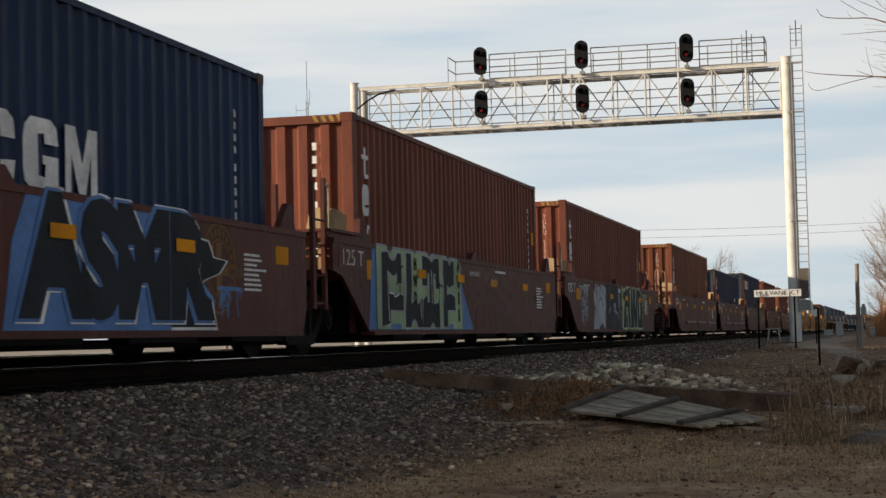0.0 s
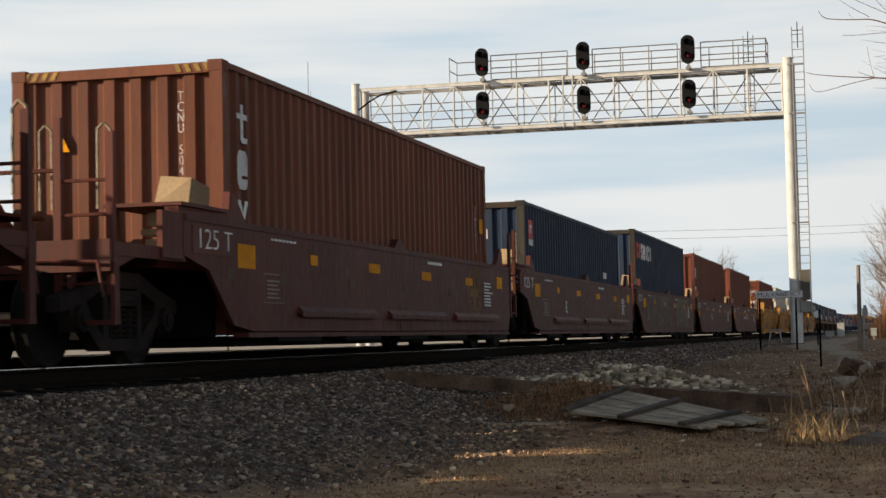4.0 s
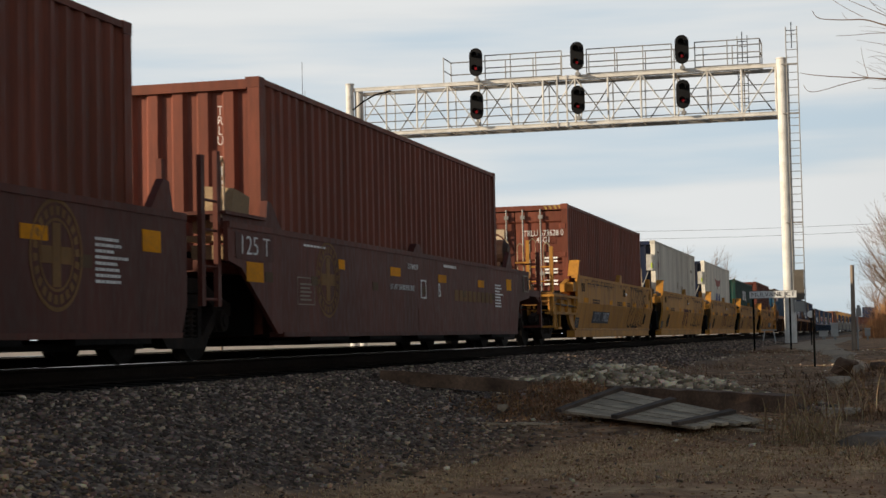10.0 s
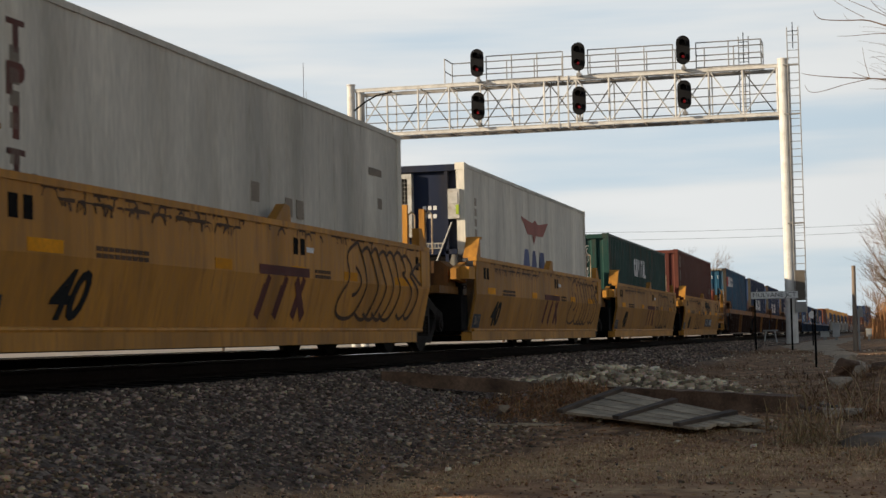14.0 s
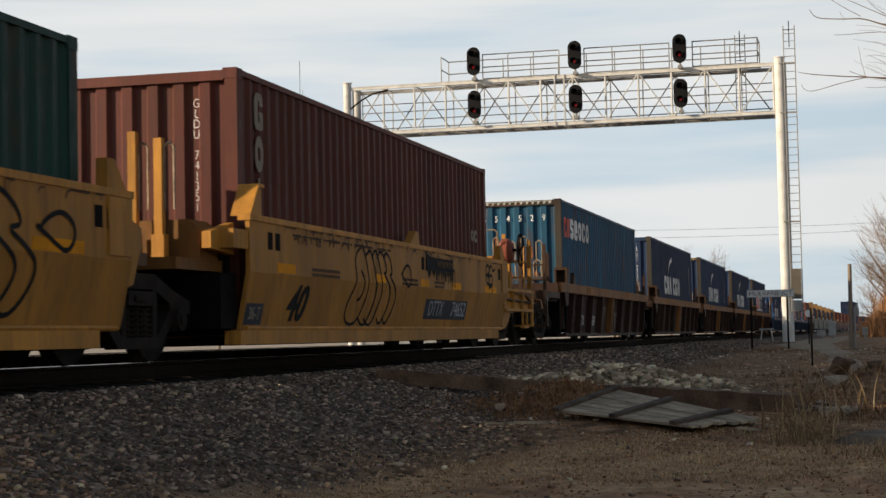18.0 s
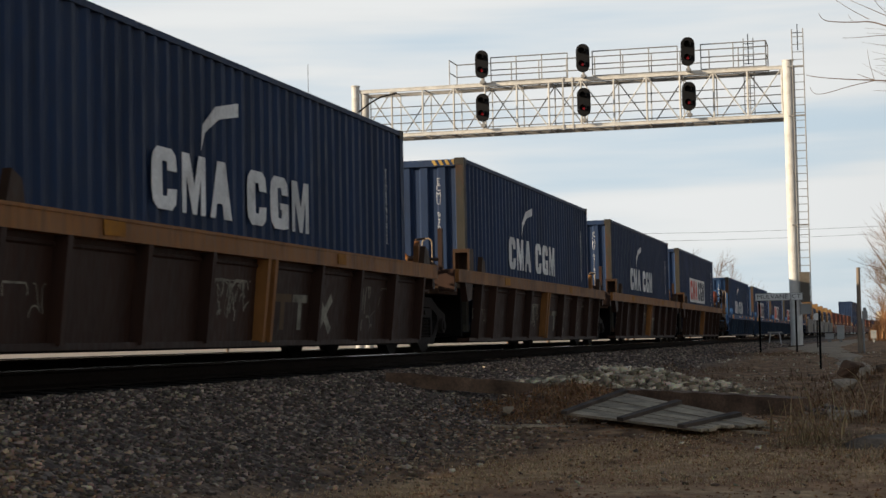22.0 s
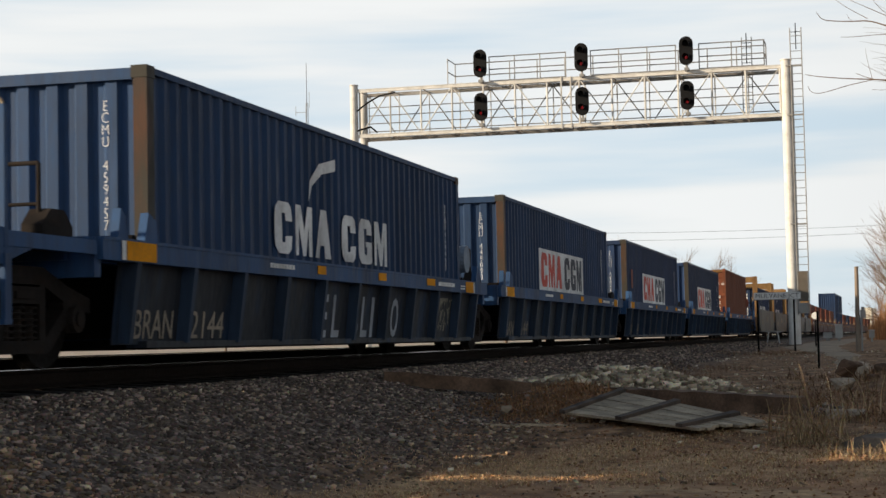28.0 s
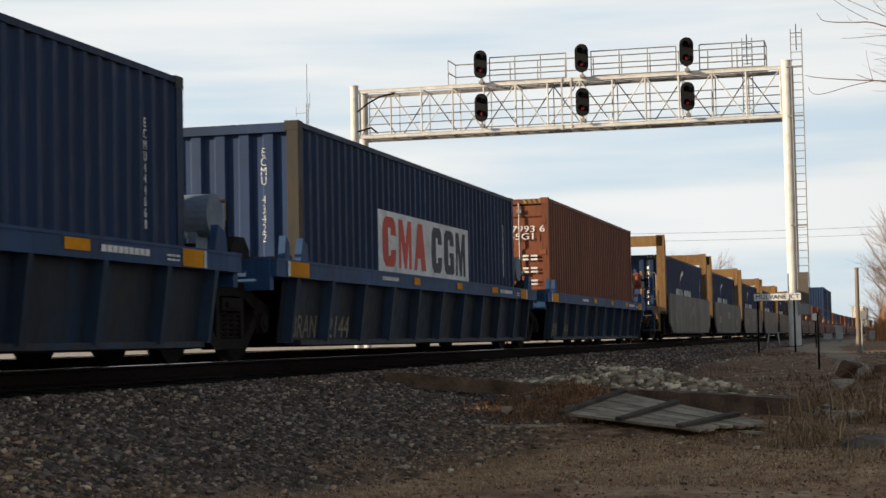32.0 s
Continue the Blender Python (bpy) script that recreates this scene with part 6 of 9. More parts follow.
def well_frame(car, first, last, body, side_y0, side_y1):
    """What every unit has below and between its sides."""
    plat = M["grimy_yellow"] if body is M["yellow_car"] else body
    for y, w in ((0.0, 0.5), (5.6, 1.0), (11.6, 0.55)):
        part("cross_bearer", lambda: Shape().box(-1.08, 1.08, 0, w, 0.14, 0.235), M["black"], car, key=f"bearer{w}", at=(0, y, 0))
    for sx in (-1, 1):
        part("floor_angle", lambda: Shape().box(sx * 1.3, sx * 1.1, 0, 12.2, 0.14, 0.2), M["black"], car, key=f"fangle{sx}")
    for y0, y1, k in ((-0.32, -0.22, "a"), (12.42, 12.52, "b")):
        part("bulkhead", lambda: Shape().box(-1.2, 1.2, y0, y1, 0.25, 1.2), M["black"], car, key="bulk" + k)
    part("end_platform", lambda: Shape().box(-1.15, 1.15, -1.55, -0.3, 0.92, 1.04).box(-0.35, 0.35, -1.75, -0.3, 0.62, 0.92), plat, car, key="platA" + plat.name)
    part("end_platform", lambda: Shape().box(-1.15, 1.15, 12.5, 13.75, 0.92, 1.04).box(-0.35, 0.35, 12.5, 14.1, 0.62, 0.92), plat, car, key="platB" + plat.name)
    truck(car, 13.68)
    if first:
        truck(car, -2.2)
        car_end(car, -3.1, -1.5, -1, plat)
        part("coupler", lambda: Shape().box(-0.1, 0.1, -3.75, -2.5, 0.78, 0.98).box(-0.19, 0.19, -3.95, -3.6, 0.73, 1.03), M["black"], car, key="coupA")
        rails(car, -3.05, body)
    if last:
        car_end(car, 13.6, 15.2, 1, plat)
        part("coupler", lambda: Shape().box(-0.1, 0.1, 14.9, 15.95, 0.78, 0.98).box(-0.19, 0.19, 15.75, 16.1, 0.73, 1.03), M["black"], car, key="coupB")
        rails(car, 15.15, body)
        part("brake_reservoir", lambda: Shape().rod((0.26, 14.3, 1.83), (0.92, 14.3, 1.83), 0.25, seg=20).rod((0.92, 14.3, 1.83), (1.0, 14.3, 1.83), 0.25, 0.14, seg=20).rod((0.26, 14.3, 1.83), (0.18, 14.3, 1.83), 0.25, 0.14, seg=20).box(0.3, 0.4, 14.12, 14.48, 1.05, 1.64).box(0.76, 0.86, 14.12, 14.48, 1.05, 1.64).box(0.1, 1.1, 14.05, 14.55, 1.36, 1.42), M["dull_side"] if body.name.startswith("oxide") else M["rusty_sill"], car, "rusty air reservoir on the end platform", key="tank" + body.name) if body in (M["brown_car"], M["blue_sill"]) else None
        def hand_wheel():
            s = Shape()
            for i in range(16):
                a, b = i * math.pi / 8, (i + 1) * math.pi / 8
                s.rod((0.55 + 0.28 * math.cos(a), 14.9, 1.95 + 0.28 * math.sin(a)), (0.55 + 0.28 * math.cos(b), 14.9, 1.95 + 0.28 * math.sin(b)), 0.018, seg=6)
            for i in range(4):
                a = i * math.pi / 2 + 0.4
                s.rod((0.55, 14.9, 1.95), (0.55 + 0.28 * math.cos(a), 14.9, 1.95 + 0.28 * math.sin(a)), 0.014, seg=5)
            return s.rod((0.55, 14.9, 1.95), (0.55, 14.7, 1.95), 0.03).box(0.45, 0.65, 14.6, 14.75, 1.05, 2.05)
        if body is M["brown_car"]:
            part("brake_wheel", hand_wheel, body, car, "spoked hand-brake wheel", key="bwheel")
        else:
            def side_wheel():
                s = Shape()
                for i in range(20):
                    a, b = i * math.pi / 10, (i + 1) * math.pi / 10
                    s.rod((1.25, 15.05 + 0.31 * math.cos(a), 1.85 + 0.31 * math.sin(a)), (1.25, 15.05 + 0.31 * math.cos(b), 1.85 + 0.31 * math.sin(b)), 0.018, seg=6)
                for i in range(5):
                    a = i * math.pi * 0.4 + 0.3
                    s.rod((1.22, 15.05, 1.85), (1.25, 15.05 + 0.31 * math.cos(a), 1.85 + 0.31 * math.sin(a)), 0.013, seg=5)
                return s.rod((1.0, 15.05, 1.85), (1.26, 15.05, 1.85), 0.03)
            part("brake_wheel", side_wheel, M["black"], car, "dark spoked hand-brake wheel", key="bwheel2")
            part("brake_drum", lambda: Shape().rod((0.90, 15.05, 1.83), (1.02, 15.05, 1.83), 0.25, seg=20).rod((1.02, 15.05, 1.83), (1.10, 15.05, 1.83), 0.25, 0.18, seg=20).rod((0.90, 15.05, 1.83), (0.84, 15.05, 1.83), 0.25, 0.16, seg=20), M["hose"], car, "faded orange-red hand-brake housing", key="bdrum")
            part("brake_pedestal", lambda: Shape().prism_x([(14.93, 1.05), (15.17, 1.05), (15.12, 1.62), (14.98, 1.62)], 0.86, 1.04).box(0.55, 0.70, 14.98, 15.12, 1.05, 1.75), body, car, key="bped" + body.name)
            part("wheel_guard", lambda: hoop(0.014, 1.2, 0.3, "x"), M["grab"], car, "worn pale grab iron", key="wguard", at=(0.55, 14.8, 1.05))
            part("wheel_guard", lambda: hoop(0.016, 0.85, 0.35), body, car, key="wguard2" + body.name, at=(1.34, 14.9, 1.05))


def hoop(r, h, w, axis="y"):
    """A bent grab iron standing on its two feet."""
    p = [(0, 0, 0), (0, 0, h - 0.05), (0, 0.05, h), (0, w - 0.05, h), (0, w, h - 0.05), (0, w, 0)]
    if axis == "x":
        p = [(b, a, c) for a, b, c in p]
    s = Shape()
    for a, b in zip(p, p[1:]):
        s.rod(a, b, r, seg=6)
    return s


def rails(car, y, body):
    """Ladder posts, rungs, hooped grab irons and a stirrup step at a car's end."""
    for sx in (1, -1):
        for x, top in ((0.90, 2.18), (1.40, 2.04)):
            part("ladder_post", lambda: Shape().box(-0.035, 0.035, -0.03, 0.03, 0.62, top), body, car, key=f"lpost{top}", at=(sx * x, y, 0))
        for z in (0.72, 1.02, 1.32, 1.62):
            part("rung", lambda: Shape().rod((0.9, 0, 0), (1.4, 0, 0), 0.016, seg=6), body, car, key="lrung", at=(0 if sx > 0 else -2.3, y, z))
        for x in (0.66, 1.22):
            part("grab_iron", lambda: hoop(0.014, 0.75, 0.12, "x"), M["grab"], car, "worn pale grab iron", key="hoopx", at=(sx * x, y + 0.12, 1.38))
    part("end_railing", lambda: Shape().rod((-0.9, 0, 1.72), (0.9, 0, 1.72), 0.02, seg=6).box(-0.03, 0.03, -0.02, 0.02, 1.05, 1.72), body, car, key="erailing", at=(0, y, 0))
    part("step", lambda: Shape().box(1.0, 1.45, -0.06, 0.06, 0.36, 0.40).box(1.0, 1.04, -0.05, 0.05, 0.40, 0.9).box(1.41, 1.45, -0.05, 0.05, 0.40, 0.9), body, car, key="step", at=(0, y, 0))


X0 = 1.46  # outer face of a car's side


def stencil_rows(y0, z0, rows, wide, seed, step=0.052, tall=0.026):
    """Rows of small word-like marks, ragged at their ends."""
    r = random.Random(seed)
    out = []
    for i in range(rows):
        y, end = y0, y0 + wide * r.uniform(0.6, 1.0)
        while y < end:
            w = r.choice((0.03, 0.05, 0.07, 0.09))
            out.append((y, y + w, z0 - step * i - tall, z0 - step * i))
            y += w + 0.016
    return out


def brown_unit(first=False, last=False, ledge=False, label="brown steel well car unit with yellow reflectors", emblem=10.2, low=False):
    c = empty("well_car", label=label, category="well car", group="well cars of the train")
    m = M["brown_car"]
    o = [(-1.62, 1.42), (-1.62, 1.02), (-1.25, 0.96), (-0.15, 0.27), (12.72, 0.27), (12.86, 0.55), (12.86, 1.42)]
    if ledge:
        o = [(-1.62, 1.42), (-1.62, 1.02), (-1.0, 0.9), (-0.35, 0.36), (0.2, 0.30), (12.72, 0.30), (12.86, 0.55), (12.86, 1.42)]
    for sx in (1, -1):
        side = part("side_sill", lambda: Shape().prism_x(o, sx * (X0 - 0.05), sx * X0), m, c, key=f"bside{sx}{ledge}")
        part("top_chord", lambda: Shape().box(sx * (X0 - 0.14), sx * (X0 + 0.012), -1.6, 12.85, 1.36, 1.425), m, side, key=f"bchord{sx}")
        part("bottom_flange", lambda: Shape().box(sx * (X0 - 0.16), sx * (X0 + 0.02), 0.0, 12.7, 0.235, 0.285), m, side, key=f"bflange{sx}")
        part("guide", lambda: Shape().prism_x([(5.62, 1.42), (6.17, 1.42), (6.0, 1.56), (5.82, 1.56)], sx * (X0 - 0.12), sx * (X0 - 0.02)), m, side, key=f"bguide{sx}")
        if ledge:
            for a, b in ((1.6, 4.6), (5.2, 8.2), (8.8, 11.8)):
                part("ledge", lambda: Shape().prism_y([(sx * X0, 0.5), (sx * (X0 + 0.06), 0.46), (sx * (X0 + 0.06), 0.52), (sx * X0, 0.58)], a, b), m, side, key=f"ledge{sx}{a}")
        part("corner_plate", lambda: Shape().box(sx * (X0 - 0.05), sx * (X0 + 0.006), -1.42, -0.28, 1.05, 1.33).box(sx * (X0 - 0.2), sx * (X0 - 0.06), -1.6, -0.3, 1.42, 1.5), m, c, key=f"cplate{sx}")
        part("corner_tray", lambda: Shape().box(sx * 0.62, sx * (X0 - 0.02), -1.62, -0.42, 1.50, 1.535).box(sx * 0.66, sx * 0.72, -1.55, -1.45, 1.05, 1.5).box(sx * 1.3, sx * 1.36, -1.55, -1.45, 1.3, 1.5), m, c, key=f"ctray{sx}")
        part("corner_guide", lambda: Shape().prism_x([(-0.30, 1.42), (0.25, 1.42), (-0.10, 1.72), (-0.22, 1.74)], sx * (X0 - 0.16), sx * (X0 - 0.08)), m, c, key=f"bcg{sx}")
        part("corner_guide", lambda: Shape().prism_x([(12.2, 1.42), (12.75, 1.42), (12.65, 1.72), (12.52, 1.74)], sx * (X0 - 0.16), sx * (X0 - 0.08)), m, c, key=f"bcg2{sx}")
        if last:
            ext = part("end_side", lambda: Shape().prism_x([(12.8, 1.42), (12.8, 0.50), (13.02, 0.84), (13.95, 0.92), (13.95, 1.42)], sx * (X0 - 0.06), sx * (X0 - 0.004)), m, c, key=f"bext{sx}")
            part("placard_frame", lambda: Shape().box(sx * X0, sx * (X0 + 0.012), 13.35, 13.80, 1.02, 1.05).box(sx * X0, sx * (X0 + 0.012), 13.35, 13.80, 1.31, 1.34).box(sx * X0, sx * (X0 + 0.012), 13.35, 13.38, 1.05, 1.31).box(sx * X0, sx * (X0 + 0.012), 13.77, 13.80, 1.05, 1.31), M["grey_mark"], ext, "pale placard frame", key=f"bplac{sx}")
        if first:
            part("end_side", lambda: Shape().prism_x([(-2.1, 1.42), (-2.1, 0.98), (-1.6, 0.98), (-1.6, 1.42)], sx * (X0 - 0.06), sx * (X0 - 0.004)), m, c, key=f"bext2{sx}")
    f = ("side", X0)
    for a, b, z0, z1 in (((-1.1, -0.6, 0.82, 1.03) if low else (-0.24, 0.26, 0.95, 1.20)), (2.05, 2.3, 1.06, 1.18), (4.35, 4.85, 1.05, 1.17), (6.95, 7.45, 1.03, 1.15), (9.6, 10.05, 1.02, 1.14), (11.85, 12.25, 1.02, 1.22)):
        part("reflector", lambda: Shape().box(f[1], f[1] + 0.004, 0, b - a, 0, z1 - z0), M["reflector"], c, "yellow reflective patch", key=f"refl{b - a:.2f}{z1 - z0:.2f}", at=(0, a, z0))
    for a in (-0.55, 1.0, 3.5, 6.0, 8.5, 10.6):
        part("faded_patch", lambda: Shape().box(f[1], f[1] + 0.004, 0, 0.24, 0, 0.11), M["dull_patch"], c, "dulled old reflector", key="fpatch", at=(0, a, 0.83))
    bars("stencil_block", c, M["white_mark"], f, [(0.75 + 0.12 * i, 0.83 + 0.12 * i, 1.28, 1.305) for i in range(7)] + [(7.3 + 0.14 * i, 7.4 + 0.14 * i, 1.27, 1.31) for i in range(6)] + stencil_rows(10.9, 1.10, 8, 0.6, 71), "rows of small stencilled marks")
    part("notice_frame", lambda: Shape().box(X0, X0 + 0.003, 0.5, 1.12, 0.60, 0.612).box(X0, X0 + 0.003, 0.5, 1.12, 0.908, 0.92).box(X0, X0 + 0.003, 0.5, 0.512, 0.612, 0.908).box(X0, X0 + 0.003, 1.108, 1.12, 0.612, 0.908), M["grey_mark"], c, "thin white notice frame", key="nframe")
    bars("stencil_block", c, M["grey_mark"], f, [(0.6, 1.0 - 0.06 * (i % 2), 0.65 + 0.045 * i, 0.67 + 0.045 * i) for i in range(5)], "small notice lines")
    for a in (0.9, 3.3, 5.7, 8.1, 10.5):
        part("lift_pad", lambda: Shape().box(X0 - 0.12, X0 + 0.012, 0, 1.5, 0.185, 0.24), M["black"], c, key="lpad", at=(0, a, 0))
    part("weld_seam", lambda: Shape().box(X0, X0 + 0.006, 5.78, 5.80, 0.29, 0.62), m, c, key="seam")
    if emblem:
        def seal():
            s = Shape()
            for r1, r2 in ((0.46, 0.425), (0.30, 0.275)):
                n = 32
                p = [(X0 + 0.004, r * math.cos(i * 6.2832 / n), r * math.sin(i * 6.2832 / n)) for r in (r1, r2) for i in range(n)]
                s.add(p, [[i, (i + 1) % n, n + (i + 1) % n, n + i] for i in range(n)])
            for i in range(22):
                a, b = i * 0.2856, i * 0.2856 + 0.17
                s.add([(X0 + 0.004, r * math.cos(q), r * math.sin(q)) for r, q in ((0.40, a), (0.40, b), (0.325, b), (0.325, a))], [(0, 1, 2, 3)])
            return s.box(X0, X0 + 0.003, -0.07, 0.07, -0.26, 0.26).box(X0, X0 + 0.0032, -0.26, -0.075, -0.07, 0.07).box(X0, X0 + 0.0032, 0.075, 0.26, -0.07, 0.07)
        part("round_emblem", seal, M["emblem"], c, "faded gold ring emblem with a cross", key="emblem", at=(0, emblem, 0.915))
    lettering("125 T", 0.29, M["white_mark"], c, Matrix.Translation((X0 + 0.009, -0.86, 1.19)) @ SIDE_TEXT, "stencil", 0.85, 0.002, -0.004, wide=0.84)
    part("shield_plate", lambda: Shape().add([(0.98, -1.22, 1.54), (1.34, -1.22, 1.54), (1.36, -1.18, 1.80), (1.0, -1.10, 1.84), (0.98, -1.02, 1.54), (1.34, -0.70, 1.54), (1.36, -0.72, 1.74), (1.0, -1.0, 1.84)], [(0, 1, 2, 3), (4, 7, 6, 5), (1, 5, 6, 2), (0, 3, 7, 4), (3, 2, 6, 7)]), M["tan_box"], c, "dusty tan bent shield on the corner tray", key="vbox")
    for z0, z1, d in ((1.05, 1.20, 0.0), (1.24, 1.30, 0.05), (1.33, 1.46, -0.02)):
        part("bracket", lambda: Shape().prism_y([(0.95 - d, z0), (1.3, z0), (1.3, z1 - 0.02), (1.28, z1), (0.95 - d, z1)], -1.36, -1.0), M["tan_box"], c, "dusty bracket under the tray", key=f"vstack{z0}")
    if not first:
        for y, top in ((-2.08, 2.06), (-1.66, 2.14)):
            part("ladder_post", lambda: Shape().box(-0.025, 0.025, -0.045, 0.045, 0.55, top), m, c, key=f"bpost{top}", at=(1.36, y, 0))
        for z in (0.62, 0.95, 1.32, 1.62):
            part("rung", lambda: Shape().rod((1.36, -2.08, 0), (1.36, -1.66, 0), 0.016, seg=6), m, c, key="brung", at=(0, 0, z))
        part("grab_iron", lambda: hoop(0.013, 0.62, 0.09), M["grab"], c, "worn pale grab iron", key="bhoop", at=(1.38, -1.60, 1.46))
        part("stanchion", lambda: Shape().box(-0.03, 0.03, -0.05, 0.05, 1.0, 2.1), m, c, key="stan", at=(0.7, -1.55, 0))
    well_frame(c, first, last, m, 0, 0)
    return c


SLOPE_TEXT = pose(0, 0, 0, 102, 0, 90)


def yellow_unit(first=False, last=False, label="yellow well car unit with scrawled black graffiti"):
    c = empty("well_car", label=label, category="well car", group="well cars of the train")
    m = M["yellow_car"]
    prof = [(X0, 1.52), (X0, 0.92), (X0 - 0.13, 0.31), (X0 - 0.17, 0.31), (X0 - 0.05, 0.92), (X0 - 0.05, 1.52)]
    for sx in (1, -1):
        side = part("side_sill", lambda: Shape().prism_y([(sx * x, z) for x, z in prof], -0.30, 12.75), m, c, key=f"yside{sx}")
        part("top_chord", lambda: Shape().box(sx * (X0 - 0.13), sx * (X0 + 0.015), -0.32, 12.77, 1.47, 1.535), m, side, key=f"ychord{sx}")
        part("bottom_rail", lambda: Shape().box(sx * (X0 - 0.24), sx * (X0 - 0.06), -0.45, 12.2, 0.15, 0.30), m, side, key=f"ybot{sx}")
        part("end_gusset", lambda: Shape().prism_x([(12.7, 0.62), (13.15, 0.72), (13.35, 1.1), (13.35, 1.25), (12.7, 1.45)], sx * (X0 - 0.28), sx * (X0 - 0.18)), m, side, key=f"ygus{sx}")
        part("end_gusset", lambda: Shape().prism_x([(-0.3, 1.1), (-0.95, 1.15), (-0.95, 1.32), (-0.3, 1.45)], sx * (X0 - 0.28), sx * (X0 - 0.18)), m, side, key=f"ygus2{sx}")
        part("guide", lambda: Shape().prism_x([(-0.28, 1.52), (0.12, 1.52), (0.12, 1.86), (-0.02, 1.86)], sx * (X0 - 0.13), sx * (X0 - 0.02)), m, side, key=f"yguide{sx}")
        part("guide_flange", lambda: Shape().prism_x([(-0.30, 1.52), (-0.25, 1.52), (0.0, 1.84), (0.14, 1.84), (0.14, 1.88), (-0.03, 1.88)], sx * (X0 - 0.22), sx * (X0 + 0.01)), m, side, key=f"yflange{sx}")
        part("guide", lambda: Shape().prism_x([(6.2, 1.52), (6.75, 1.52), (6.7, 1.72), (6.55, 1.74)], sx * (X0 - 0.13), sx * (X0 - 0.02)), m, side, key=f"yguide2{sx}")
        part("guide", lambda: Shape().prism_x([(12.3, 1.52), (12.7, 1.52), (12.45, 1.80), (12.3, 1.80)], sx * (X0 - 0.13), sx * (X0 - 0.02)), m, side, key=f"yguide3{sx}")
        if not first:
            for x, top in ((0.74, 2.30), (0.45, 2.38)):
                part("stanchion", lambda: Shape().box(-0.045, 0.045, -0.04, 0.04, 0.95, top).box(-0.07, 0.07, -0.06, 0.06, 0.95, 1.3), m, c, key=f"ystan{top}", at=(sx * x, -1.0, 0))
                part("grab_iron", lambda: hoop(0.014, 0.7, 0.11, "x"), M["grab"], c, "worn pale grab iron", key="yhoop", at=(sx * x + 0.05, -0.98, 1.56))
            part("end_box", lambda: Shape().prism_y([(sx * 0.15, 1.04), (sx * 1.12, 1.04), (sx * 1.12, 1.36), (sx * 1.0, 1.46), (sx * 0.15, 1.46)], -0.86, -0.36), M["grimy_yellow"], c, key=f"yebox{sx}")
        part("end_tab", lambda: Shape().box(sx * (X0 - 0.22), sx * (X0 - 0.02), -0.72, -0.3, 1.16, 1.36), m, c, key=f"yetab{sx}")
        for y0, y1, on in ((-3.2, -0.2, first), (12.72, 15.2, last)):
            if not on:
                continue
            way = -1 if y0 < 0 else 1
            tail, root = (y0, y1) if way < 0 else (y1, y0)
            beam = part("side_platform", lambda: Shape().box(sx * (X0 - 0.13), sx * (X0 - 0.09), y0, y1, 0.68, 1.0), m, c, "yellow platform beam over the truck", key=f"yplat{sx}{y0}")
            part("flange", lambda: Shape().box(sx * (X0 - 0.36), sx * X0, y0, y1, 1.0, 1.05).box(sx * (X0 - 0.2), sx * (X0 - 0.01), y0, y1, 0.64, 0.69), m, beam, key=f"yplatf{sx}{y0}")
            for k in range(4):
                y = tail + way * -1 * (0.06 + 0.85 * k)
                part("stiffener", lambda: Shape().box(sx * (X0 - 0.09), sx * (X0 - 0.02), -0.025, 0.025, 0.69, 1.0), m, beam, key=f"ystiff{sx}", at=(0, y, 0))
            part("pipe", lambda: Shape().rod((sx * (X0 - 0.05), y0 + 0.1, 0.86), (sx * (X0 - 0.05), y1 - 0.1, 0.82), 0.022, seg=6), M["dull_side"], beam, key=f"ypipe{sx}{y0}")
            q = [(root, 0.31), (root + way * 0.25, 0.33), (root + way * 0.55, 0.46), (root + way * 0.8, 0.66), (root, 0.66)]
            part("curved_gusset", lambda: Shape().prism_x(q, sx * (X0 - 0.16), sx * (X0 - 0.10)), m, beam, key=f"ycg{sx}{y0}")
            part("stirrup", lambda: Shape().box(sx * (X0 - 0.07), sx * (X0 - 0.03), tail - way * 0.5, tail - way * 0.46, 0.36, 0.66).box(sx * (X0 - 0.07), sx * (X0 - 0.03), tail - way * 0.9, tail - way * 0.86, 0.36, 0.66).box(sx * (X0 - 0.09), sx * (X0 - 0.01), tail - way * 0.9, tail - way * 0.46, 0.33, 0.37), m, beam, key=f"ystir{sx}{y0}")
            part("deck_housing", lambda: Shape().prism_x([(tail - way * 0.2, 1.05), (tail - way * 1.1, 1.05), (tail - way * 1.0, 1.22), (tail - way * 0.7, 1.26), (tail - way * 0.55, 1.48), (tail - way * 0.3, 1.48), (tail - way * 0.2, 1.3)], sx * 0.55, sx * 0.85), M["grimy_yellow"], beam, key=f"ydh{sx}{y0}")
        for y in (0.25, 6.75, 12.0):
            part("tie_down_slot", lambda: Shape().box(sx * X0, sx * (X0 + 0.004), 0, 0.15, 0, 0.19).box(sx * X0, sx * (X0 + 0.004), 0.24, 0.39, 0, 0.19), M["black"], c, "dark slot pair", key=f"slot{sx}", at=(0, y, 1.18))
        part("end_plate", lambda: Shape().box(sx * X0, sx * (X0 + 0.02), 12.25, 12.72, 0.95, 1.46), m, side, key=f"yendp{sx}")
        part("bottom_tube", lambda: Shape().rod((sx * (X0 - 0.1), -0.2, 0.32), (sx * (X0 - 0.1), 12.6, 0.32), 0.028, seg=8), m, side, key=f"ybtube{sx}")
